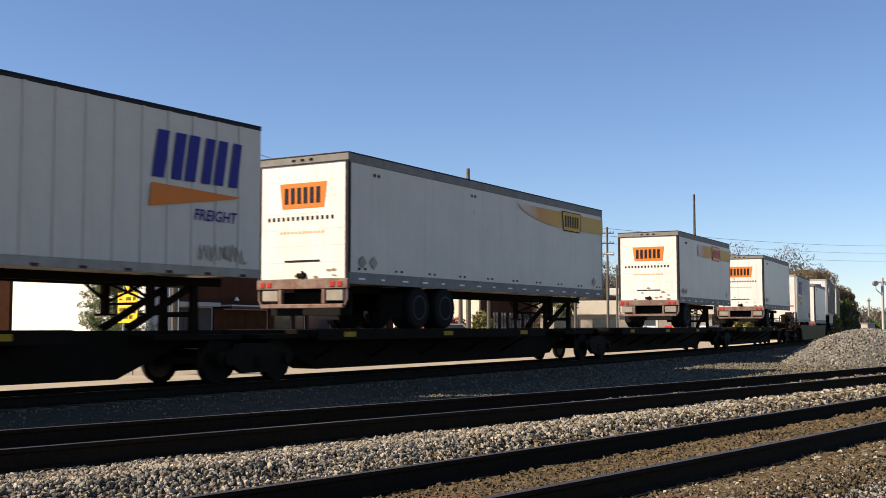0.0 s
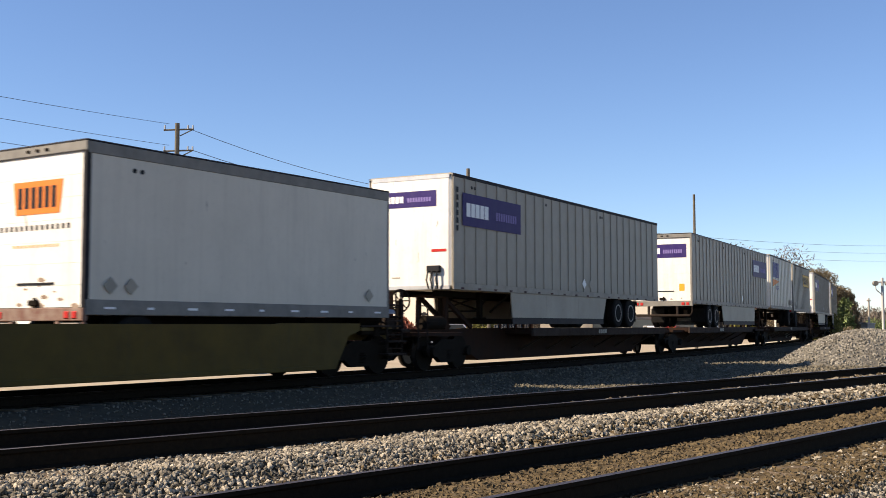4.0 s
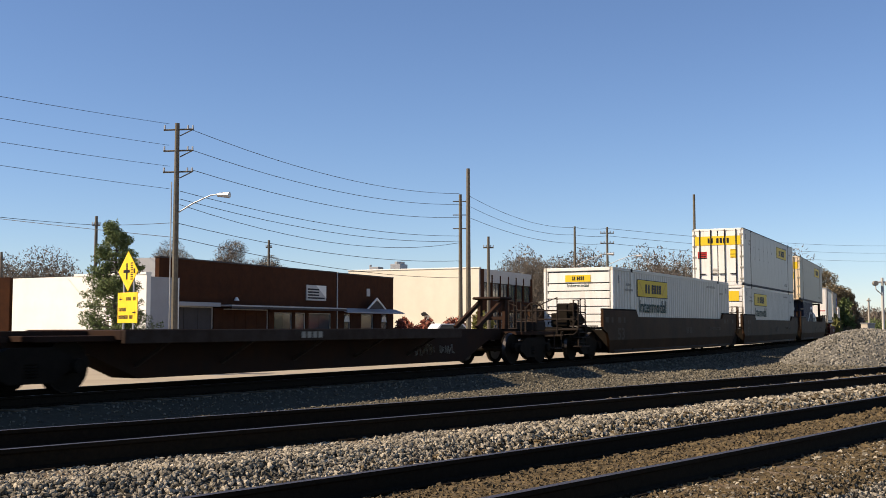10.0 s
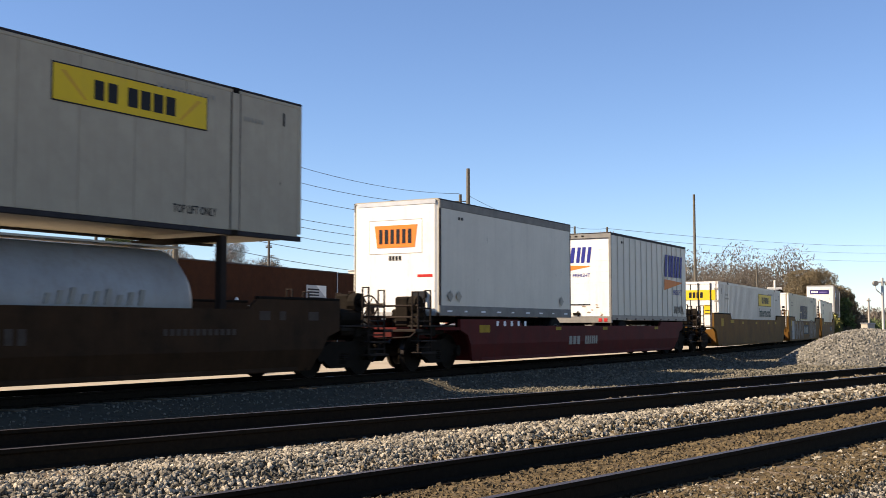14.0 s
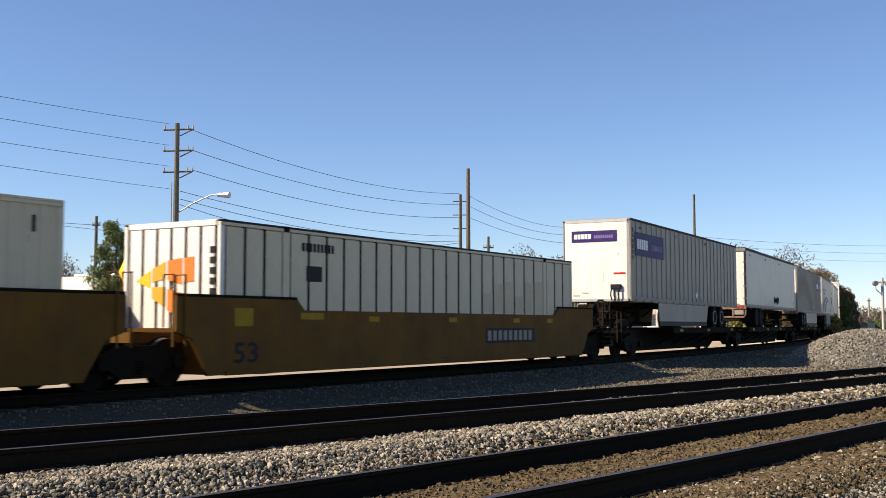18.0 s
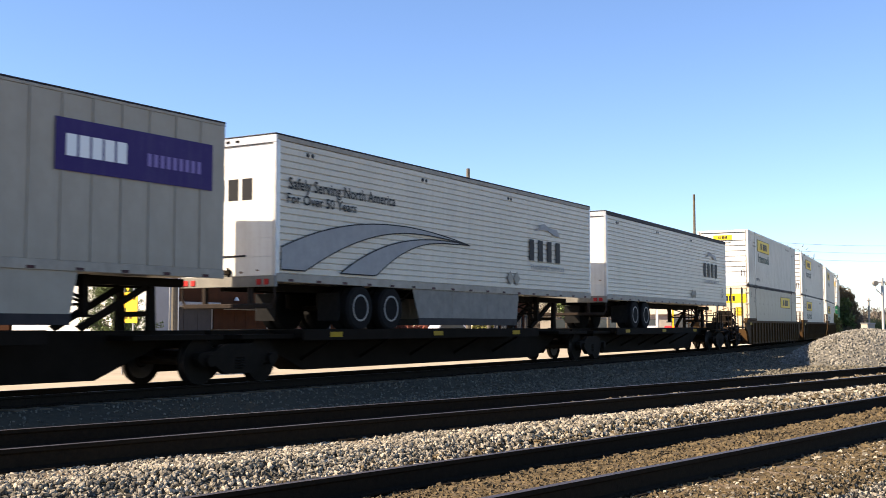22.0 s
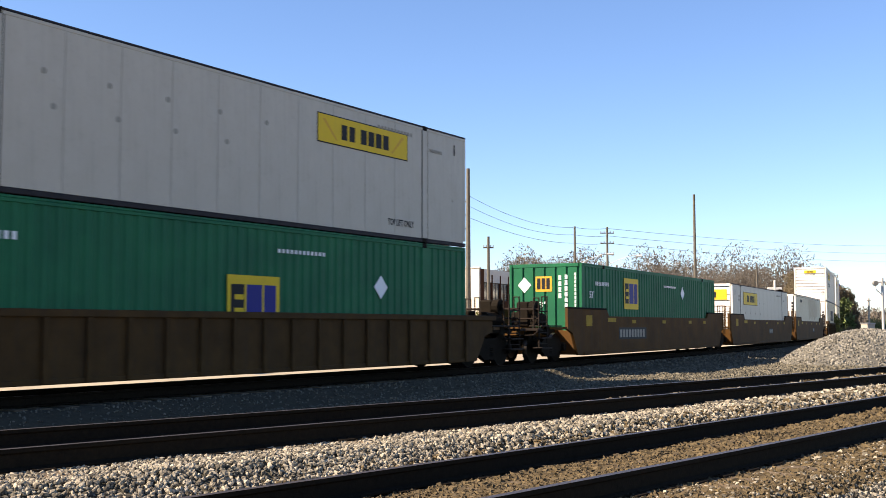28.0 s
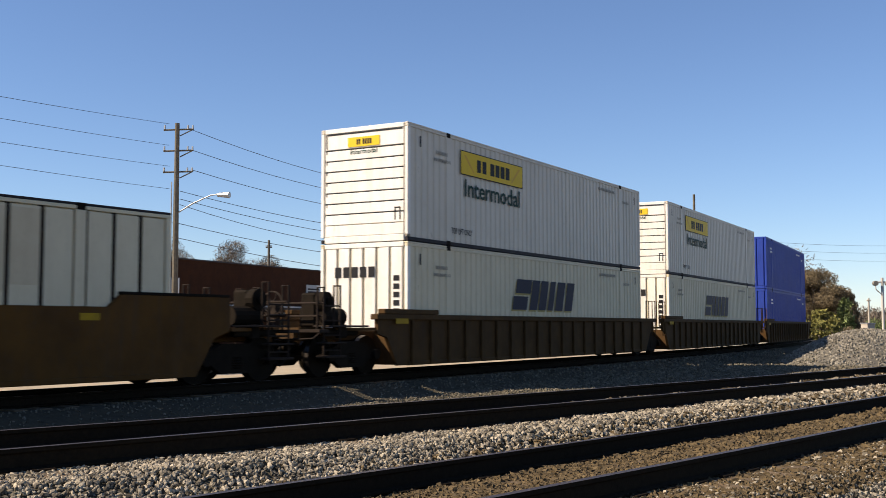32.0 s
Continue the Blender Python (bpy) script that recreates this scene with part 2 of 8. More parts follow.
M_STUCCO = material("painted_white_wall", (0.82, 0.80, 0.72), 0.85, 0, (0.72, 0.69, 0.62), 0.5, 0.5, 0.1, 20)
# Grey trim; on side walls it also puts their shade into the colour.
M_GREYWALL = material("grey_trim_shaded_wall", (0.36, 0.36, 0.36), 0.85, 0, (0.30, 0.30, 0.30), 0.7, 0.5, 0.1, 20)
M_GLASS = emission_free_glass("shop_glass", (0.05, 0.06, 0.065), 0.12)
M_TRIM = material("painted_trim", (0.50, 0.48, 0.44), 0.7, 0, (0.40, 0.38, 0.35), 2, 0.4)
M_DARKTRIM = material("dark_trim", (0.06, 0.05, 0.045), 0.8, 0, (0.04, 0.035, 0.03), 2, 0.4)
M_SIGNYEL = material("road_sign_yellow", (0.88, 0.55, 0.004), 0.5, 0, (0.78, 0.46, 0.006), 3, 0.4)
M_BARK = material("tree_bark", (0.10, 0.080, 0.062), 0.95, 0, (0.06, 0.05, 0.04), 9, 0.5, 0.5, 30)
M_TWIG = material("bare_twigs", (0.125, 0.105, 0.082), 0.95, rand=0.45, island=True)
M_TWIG2 = material("russet_leaves", (0.145, 0.112, 0.064), 0.95, rand=0.4, island=True)
M_LEAF = material("evergreen_leaves", (0.112, 0.145, 0.048), 0.8, rand=0.5, island=True)
M_LEAF2 = material("yellow_green_leaves", (0.16, 0.15, 0.035), 0.8, rand=0.4, island=True)
M_SHRUB = material("red_shrub_leaves", (0.24, 0.075, 0.045), 0.85, rand=0.45, island=True)
M_CARPAINT = material("vehicle_white_paint", (0.75, 0.75, 0.75), 0.25, 0, (0.70, 0.70, 0.70), 2, 0.4)
M_CARRED = material("vehicle_red_paint", (0.40, 0.03, 0.03), 0.3, 0, (0.35, 0.03, 0.03), 2, 0.4)
M_SAFETY = material("safety_orange", (0.75, 0.16, 0.02), 0.6)
M_ROOF = material("roof_membrane", (0.16, 0.15, 0.15), 0.9, 0, (0.11, 0.10, 0.10), 1, 0.5)


# ---- mesh building ----
class Build:
    """Collects vertices and faces of one mesh."""

    def __init__(self):
        self.v, self.f = [], []

    def add(self, vs, fs):
        k = len(self.v)
        self.v += [tuple(p) for p in vs]
        self.f += [tuple(i + k for i in q) for q in fs]
        return self

    def box(self, x0, x1, y0, y1, z0, z1, c=0.0):
        if c <= 0:
            vs = [(x, y, z) for z in (z0, z1) for y in (y0, y1) for x in (x0, x1)]
            return self.add(vs, [(0, 2, 3, 1), (4, 5, 7, 6), (0, 1, 5, 4), (2, 6, 7, 3), (0, 4, 6, 2), (1, 3, 7, 5)])
        c = min(c, (x1 - x0) * 0.45, (y1 - y0) * 0.45, (z1 - z0) * 0.45)
        vs, idx = [], {}
        for i, (x, sx) in enumerate(((x0, 1), (x1, -1))):
            for j, (y, sy) in enumerate(((y0, 1), (y1, -1))):
                for k, (z, sz) in enumerate(((z0, 1), (z1, -1))):
                    idx[i, j, k] = len(vs)
                    vs += [(x, y + sy * c, z + sz * c), (x + sx * c, y, z + sz * c), (x + sx * c, y + sy * c, z)]
        g = lambda i, j, k, a: idx[i, j, k] + a
        fs = []
        fs.append((g(0, 0, 0, 0), g(0, 0, 1, 0), g(0, 1, 1, 0), g(0, 1, 0, 0)))
        fs.append((g(1, 0, 0, 0), g(1, 1, 0, 0), g(1, 1, 1, 0), g(1, 0, 1, 0)))
        fs.append((g(0, 0, 0, 1), g(1, 0, 0, 1), g(1, 0, 1, 1), g(0, 0, 1, 1)))
        fs.append((g(0, 1, 0, 1), g(0, 1, 1, 1), g(1, 1, 1, 1), g(1, 1, 0, 1)))
        fs.append((g(0, 0, 0, 2), g(0, 1, 0, 2), g(1, 1, 0, 2), g(1, 0, 0, 2)))
        fs.append((g(0, 0, 1, 2), g(1, 0, 1, 2), g(1, 1, 1, 2), g(0, 1, 1, 2)))
        for j in (0, 1):
            for k in (0, 1):
                fs.append((g(0, j, k, 1), g(1, j, k, 1), g(1, j, k, 2), g(0, j, k, 2)))
        for i in (0, 1):
            for k in (0, 1):
                fs.append((g(i, 0, k, 0), g(i, 1, k, 0), g(i, 1, k, 2), g(i, 0, k, 2)))
            for j in (0, 1):
                fs.append((g(i, j, 0, 0), g(i, j, 1, 0), g(i, j, 1, 1), g(i, j, 0, 1)))
        for i in (0, 1):
            for j in (0, 1):
                for k in (0, 1):
                    fs.append((g(i, j, k, 0), g(i, j, k, 1), g(i, j, k, 2)))
        return self.add(vs, fs)

    def cyl(self, p0, p1, r, n=12, r1=None, cap=True):
        p0, p1 = Vector(p0), Vector(p1)
        d = (p1 - p0).normalized()
        a = d.orthogonal().normalized()
        b = d.cross(a)
        r1 = r if r1 is None else r1
        vs = []
        for p, q in ((p0, r), (p1, r1)):
            for i in range(n):
                t = 2 * math.pi * i / n
                vs.append(p + (a * math.cos(t) + b * math.sin(t)) * q)
        fs = [(i, (i + 1) % n, n + (i + 1) % n, n + i) for i in range(n)]
        if cap:
            fs += [tuple(range(n))[::-1], tuple(range(n, 2 * n))]
        return self.add(vs, fs)

    def tube(self, pts, r, n=6):
        """One bent round bar through the points."""
        pts = [Vector(p) for p in pts]
        k = len(self.v)
        for i, p in enumerate(pts):
            d0 = (p - pts[i - 1]).normalized() if i else (pts[1] - p).normalized()
            d1 = (pts[i + 1] - p).normalized() if i < len(pts) - 1 else d0
            d = (d0 + d1).normalized()
            a = d.cross(Vector((0.31, 0.83, 0.46))).normalized()
            b = d.cross(a)
            self.v += [tuple(p + (a * math.cos(2 * math.pi * j / n) + b * math.sin(2 * math.pi * j / n)) * r) for j in range(n)]
            if i:
                o = k + (i - 1) * n
                self.f += [(o + j, o + (j + 1) % n, o + n + (j + 1) % n, o + n + j) for j in range(n)]
        self.f += [tuple(range(k, k + n))[::-1], tuple(range(len(self.v) - n, len(self.v)))]
        return self

    def lathe_y(self, cx, cz, prof, n=20, cap=True):
        """prof: (y, radius) turned about an axis along y."""
        vs = []
        for y, r in prof:
            for i in range(n):
                t = 2 * math.pi * i / n
                vs.append((cx + r * math.cos(t), y, cz + r * math.sin(t)))
        k = len(prof)
        fs = [(j * n + i, j * n + (i + 1) % n, (j + 1) * n + (i + 1) % n, (j + 1) * n + i) for j in range(k - 1) for i in range(n)]
        if cap:
            fs += [tuple(range(n)), tuple(range((k - 1) * n, k * n))[::-1]]
        return self.add(vs, fs)

    def slab_xz(self, poly, y0, y1):
        """A polygon in x and z, given thickness along y."""
        n = len(poly)
        vs = [(x, y0, z) for x, z in poly] + [(x, y1, z) for x, z in poly]
        fs = [tuple(range(n)), tuple(range(n, 2 * n))[::-1]] + [(i, n + i, n + (i + 1) % n, (i + 1) % n) for i in range(n)]
        return self.add(vs, fs)

    def slab_yz(self, poly, x0, x1):
        n = len(poly)
        vs = [(x0, y, z) for y, z in poly] + [(x1, y, z) for y, z in poly]
        fs = [tuple(range(n))[::-1], tuple(range(n, 2 * n))] + [(i, (i + 1) % n, n + (i + 1) % n, n + i) for i in range(n)]
        return self.add(vs, fs)

    def slab_xy(self, poly, z0, z1):
        n = len(poly)
        vs = [(x, y, z0) for x, y in poly] + [(x, y, z1) for x, y in poly]
        fs = [tuple(range(n))[::-1], tuple(range(n, 2 * n))] + [(i, (i + 1) % n, n + (i + 1) % n, n + i) for i in range(n)]
        return self.add(vs, fs)

    def mesh(self, name, mat, smooth=False):
        me = bpy.data.meshes.new(name)
        me.from_pydata(self.v, [], self.f)
        me.materials.append(mat)
        bm = bmesh.new()
        bm.from_mesh(me)
        bmesh.ops.recalc_face_normals(bm, faces=bm.faces)
        bm.to_mesh(me)
        bm.free()
        if smooth:
            me.shade_smooth()
        else:
            me.shade_flat()
        return me


def part(name, build, mat, parent, label="", at=None):
    """Links a build (or a ready mesh) as one mesh object under a thing or part."""
    me = build.mesh(name, mat) if isinstance(build, Build) else build
    ob = new(name, me)
    ob.parent = parent
    if at is not None:
        ob.matrix_basis = at
    if label:
        ob["label"] = label
    return ob


def thing(name, label, category, group="", at=None, kind=""):
    ob = new(name)
    ob.empty_display_size = 0.3
    if at is not None:
        ob.matrix_basis = at
    return tagged(ob, label, category, group, kind)


STORE = {}


def kept_mesh(key, make):
    if key not in STORE:
        STORE[key] = make()
    return STORE[key]


def text_mesh(body, size, mat, key="", spacing=1.0, shear=0.0, width=None):
    """Lettering in the xz plane that faces -y, starting at x = 0, as a mesh."""
    def make():
        cu = bpy.data.curves.new("lettering", 'FONT')
        cu.body, cu.size, cu.space_character, cu.shear = body, size, spacing, shear
        cu.fill_mode = 'FRONT'
        cu.offset = 0.014 * size
        cu.resolution_u = 2
        ob = bpy.data.objects.new("lettering", cu)
        scene.collection.objects.link(ob)
        dg = bpy.context.evaluated_depsgraph_get()
        me = bpy.data.meshes.new_from_object(ob.evaluated_get(dg))
        bpy.data.objects.remove(ob)
        bpy.data.curves.remove(cu)
        xs = [v.co.x for v in me.vertices] or [0, 1]
        k = (width / (max(xs) - min(xs))) if width else 1.0
        x0 = min(xs)
        for v in me.vertices:
            v.co = Vector(((v.co.x - x0) * k, 0, v.co.y))
        me.materials.clear()
        me.materials.append(mat)
        return me
    return kept_mesh(("text", body, size, mat.name, spacing, shear, width), make)


# ---- the line of the tracks ----
KNOT_S = (-50.0, -40.0, -10.0, 15.0, 40.0, 65.0, 85.0, 100.0)
KNOT_K = (0.0, 0.00268, 0.00247, 0.00220, 0.00193, 0.00173, 0.0013, 0.0)
LINE_S = np.arange(-700.0, 800.0, 0.5)
_k = np.interp(LINE_S, KNOT_S, KNOT_K)
_i0 = int(np.argmin(abs(LINE_S)))
_h = np.cumsum(_k) * 0.5
LINE_H = _h - _h[_i0] + 1.0349
_x, _y = np.cumsum(np.cos(LINE_H)) * 0.5, np.cumsum(np.sin(LINE_H)) * 0.5
LINE_X, LINE_Y = _x - _x[_i0], _y - _y[_i0] + 30.1255


def line_point(s):
    return np.interp(s, LINE_S, LINE_X), np.interp(s, LINE_S, LINE_Y), np.interp(s, LINE_S, LINE_H)


def beside(s, n, z=0.0):
    """A point at s along the line and n metres across it (away from the camera)."""
    x, y, h = line_point(s)
    return Vector((x - math.sin(h) * n, y + math.cos(h) * n, z))


def arc_points(x0, y0, head, bend, z, s0, s1, step=0.5):
    out, n = [], int(round((s1 - s0) / step))
    ss = s0 + np.arange(n + 1) * step
    fine = np.arange(-40, 140, 0.25)
    hh = head + bend * np.clip(fine, -30, 70)
    xx, yy = np.cumsum(np.cos(hh)) * 0.25, np.cumsum(np.sin(hh)) * 0.25
    i = int(np.argmin(abs(fine)))
    xx, yy = xx - xx[i] + x0, yy - yy[i] + y0
    return np.stack([np.interp(ss, fine, xx), np.interp(ss, fine, yy), np.interp(ss, fine, hh)], 1)


TRACK_MAIN = np.stack(line_point(np.arange(-60, 330.1, 1.0)), 1)
TRACK_MIDDLE = arc_points(-2.958, 9.80, 0.7988, 0.0029, 0.2, -20, 110)
TRACK_NEAR = arc_points(-1.156, 6.783, 0.8515, 0.0025, 0.0, -16, 110)
Z_MIDDLE, Z_NEAR = 0.19, -0.01


def train_at(t):
    return 18.2167 * (t - 16) + 0.00805 * (t - 16) ** 2


# ---- ground, ballast and tracks ----
def nearest(px, py, line):
    """Distance from points to a polyline, signed: positive on its left side."""
    best, side = np.full(len(px), 1e9), np.zeros(len(px))
    for i in range(0, len(px), 4000):
        dx = px[i:i + 4000, None] - line[None, :, 0]
        dy = py[i:i + 4000, None] - line[None, :, 1]
        d2 = dx * dx + dy * dy
        j = np.argmin(d2, 1)
        r = np.arange(len(j))
        h = line[j, 2]
        side[i:i + 4000] = -np.sin(h) * dx[r, j] + np.cos(h) * dy[r, j]
        best[i:i + 4000] = np.sqrt(d2[r, j])
    return best, side


def ripple(x, y, a, seed=0.0):
    return a * (np.sin(x * 1.7 + seed) * np.cos(y * 1.3 - seed) + 0.6 * np.sin(x * 3.9 + y * 2.3 + seed) + 0.4 * np.cos(x * 7.1 - y * 6.3))


def bed_height(px, py):
    dm, sm = nearest(px, py, TRACK_MAIN)
    z = np.where(sm < 2.5, -0.43, -0.75) + ripple(px, py, 0.006)
    for line, zr in ((TRACK_MAIN, 0.0), (TRACK_MIDDLE, Z_MIDDLE), (TRACK_NEAR, Z_NEAR)):
        d, s = nearest(px, py, line)
        prof = zr - 0.190 - np.clip((d - 1.50) / (1.1 if zr else 1.5), 0, 1) ** 1.2 * 0.62
        z = np.maximum(z, prof + ripple(px, py, 0.008, zr * 9))
    return z


def make_ground():
    b = Build()
    n = 24
    e = [-2600 + 5200 * i / n for i in range(n + 1)]
    b.add([(x, y + 400, -0.46) for y in e for x in e], [(j * (n + 1) + i, j * (n + 1) + i + 1, (j + 1) * (n + 1) + i + 1, (j + 1) * (n + 1) + i) for j in range(n) for i in range(n)])
    ob = new("ground", b.mesh("ground", M_GROUND))
    tagged(ob, "flat packed tan dirt reaching to the horizon", "ground", kind="structure")
    gx, gy = np.arange(-24, 46, 0.32), np.arange(-12.0, 112, 0.32)
    X, Y = np.meshgrid(gx, gy)
    Z = bed_height(X.ravel(), Y.ravel())
    w = len(gx)
    idx = np.arange(len(Z)).reshape(len(gy), w)
    fs = np.stack([idx[:-1, :-1], idx[:-1, 1:], idx[1:, 1:], idx[1:, :-1]], -1).reshape(-1, 4)
    keep = (Z[fs] > -0.6).any(1)
    me = bpy.data.meshes.new("ballast")
    me.from_pydata(np.stack([X.ravel(), Y.ravel(), Z], 1).tolist(), [], fs[keep].tolist())
    me.materials.append(M_BALLAST)
    me.materials.append(M_LANE)
    cx, cy = X.ravel()[fs[keep]].mean(1), Y.ravel()[fs[keep]].mean(1)
    lane = (nearest(cx, cy, TRACK_MAIN)[0] > 2.2) & (nearest(cx, cy, TRACK_MIDDLE)[0] > 2.3) & (nearest(cx, cy, TRACK_MIDDLE)[1] > 0)
    me.polygons.foreach_set("material_index", lane.astype(np.int32))
    me.shade_smooth()
    tagged(new("ballast", me), "grey crushed-stone ballast bed under three tracks", "ballast", kind="structure")


def stones(name, pts, size, mat, label, parent=None, coarse=False):
    """Loose crushed stones, joined into one mesh."""
    t = (1 + 5 ** 0.5) / 2
    ico = np.array([(-1, t, 0), (1, t, 0), (-1, -t, 0), (1, -t, 0), (0, -1, t), (0, 1, t), (0, -1, -t), (0, 1, -t), (t, 0, -1), (t, 0, 1), (-t, 0, -1), (-t, 0, 1)]) / 1.9
    tri = np.array([(0, 11, 5), (0, 5, 1), (0, 1, 7), (0, 7, 10), (0, 10, 11), (1, 5, 9), (5, 11, 4), (11, 10, 2), (10, 7, 6), (7, 1, 8), (3, 9, 4), (3, 4, 2), (3, 2, 6), (3, 6, 8), (3, 8, 9), (4, 9, 5), (2, 4, 11), (6, 2, 10), (8, 6, 7), (9, 8, 1)])
    if coarse:
        ico = np.array([(i, j, k) for k in (-1, 1) for j in (-1, 1) for i in (-1, 1)]) * 0.68
        tri = np.array([(0, 2, 1), (1, 2, 3), (4, 5, 6), (5, 7, 6), (0, 1, 4), (1, 5, 4), (2, 6, 3), (3, 6, 7), (0, 4, 2), (2, 4, 6), (1, 3, 5), (3, 7, 5)])
    rng = np.random.default_rng(len(pts))
    n, nv = len(pts), len(ico)
    v = np.repeat(ico[None], n, 0) * (1 + rng.uniform(-0.34, 0.34, (n, nv, 1)))
    if coarse:
        v = v + rng.uniform(-0.42, 0.42, v.shape)
    v = v * (np.asarray(size)[:, None, None] * rng.uniform(0.6, 1.25, (n, 1, 3)))
    a, c = rng.uniform(0, 6.28, n), rng.uniform(-0.6, 0.6, n)
    ca, sa, cc, sc = np.cos(a)[:, None], np.sin(a)[:, None], np.cos(c)[:, None], np.sin(c)[:, None]
    x, y, z = v[..., 0] * ca - v[..., 1] * sa, v[..., 0] * sa + v[..., 1] * ca, v[..., 2]
    y, z = y * cc - z * sc, y * sc + z * cc
    v = np.stack([x, y, z], -1) + np.asarray(pts)[:, None, :]
    f = (tri[None] + (np.arange(n) * nv)[:, None, None]).reshape(-1, 3)
    me = bpy.data.meshes.new(name)
    me.vertices.add(n * nv)
    me.vertices.foreach_set("co", v.ravel())
    me.loops.add(len(f) * 3)
    me.loops.foreach_set("vertex_index", f.ravel())
    me.polygons.add(len(f))
    me.polygons.foreach_set("loop_start", np.arange(0, len(f) * 3, 3))
    me.update(calc_edges=True)
    me.shade_flat()
    me.materials.append(mat)
    ob = new(name, me)
    if parent is not None:
        ob.parent = parent
        ob["kind"] = "stuff"
        return ob
    return tagged(ob, label, "ballast", kind="stuff")


def scatter_ballast():
    rng = np.random.default_rng(5)
    for d0, d1, dens, r, coarse in ((6.2, 10.8, 1450, 0.0185, False), (10.8, 15.5, 760, 0.0235, False), (15.5, 21, 400, 0.031, True), (21, 36, 140, 0.044, True)):
        area = 0.46 * (d1 * d1 - d0 * d0)
        n = int(area * dens)
        d = np.sqrt(rng.uniform(d0 * d0, d1 * d1, n))
        a = rng.uniform(-0.43, 0.43, n)
        x, y = d * np.tan(a) * 0.98, d
        dm, sm = nearest(x, y, TRACK_MAIN)
        da, sa = nearest(x, y, TRACK_NEAR)
        db, sb = nearest(x, y, TRACK_MIDDLE)
        z = bed_height(x, y)
        ok = (sm < 2.0) & ~((db > 1.9) & (sb > 0))
        for dd in (dm, da, db):
            ok &= abs(dd - 0.755) > 0.12
        size = r * rng.uniform(0.7, 1.35, n)
        p = np.stack([x, y, z + size * 0.35], 1)
        brown = (da < 0.7) | ((da < 1.75) & (sa < 0) & (rng.uniform(0, 1, n) < 0.75)) | ((db < 0.7) & (rng.uniform(0, 1, n) < 0.5)) | ((da < 1.5) & (rng.uniform(0, 1, n) < 0.3))
        stones("crushed_stone", p[ok & ~brown], size[ok & ~brown], M_STONE, "loose pale grey crushed stones of the ballast", None, coarse)
        stones("rusty_crushed_stone", p[ok & brown], size[ok & brown], M_STONE2, "rust-brown crushed stones along the near track", None, True)


def scatter_lane():
    """Pale crushed stones strewn over the lane between the main and the middle track."""
    rng = np.random.default_rng(15)
    n = 170000
    d = np.sqrt(rng.uniform(15.0 ** 2, 62.0 ** 2, n))
    x, y = d * np.tan(rng.uniform(-0.42, 0.42, n)), d
    dm, sm = nearest(x, y, TRACK_MAIN)
    db, sb = nearest(x, y, TRACK_MIDDLE)
    ok = (sm < -1.35) & (db > 1.75) & (sb > 0) & (rng.uniform(0, 1, n) < 0.75 * np.clip(26.0 / d, 0.25, 1.0))
    x, y, d = x[ok], y[ok], d[ok]
    size = rng.uniform(0.014, 0.030, len(x)) * np.clip(d / 26.0, 0.8, 1.7)
    stones("lane_stone", np.stack([x, y, bed_height(x, y) + size * 0.3], 1), size, M_LANESTONE, "loose grey crushed stones on the lane between tracks", None, True)


RAIL_SIDE = [(-0.036, 0), (-0.036, -0.028), (-0.009, -0.045), (-0.009, -0.140), (-0.070, -0.156), (-0.070, -0.172), (0.070, -0.172), (0.070, -0.156), (0.009, -0.140), (0.009, -0.045), (0.036, -0.028), (0.036, 0)]


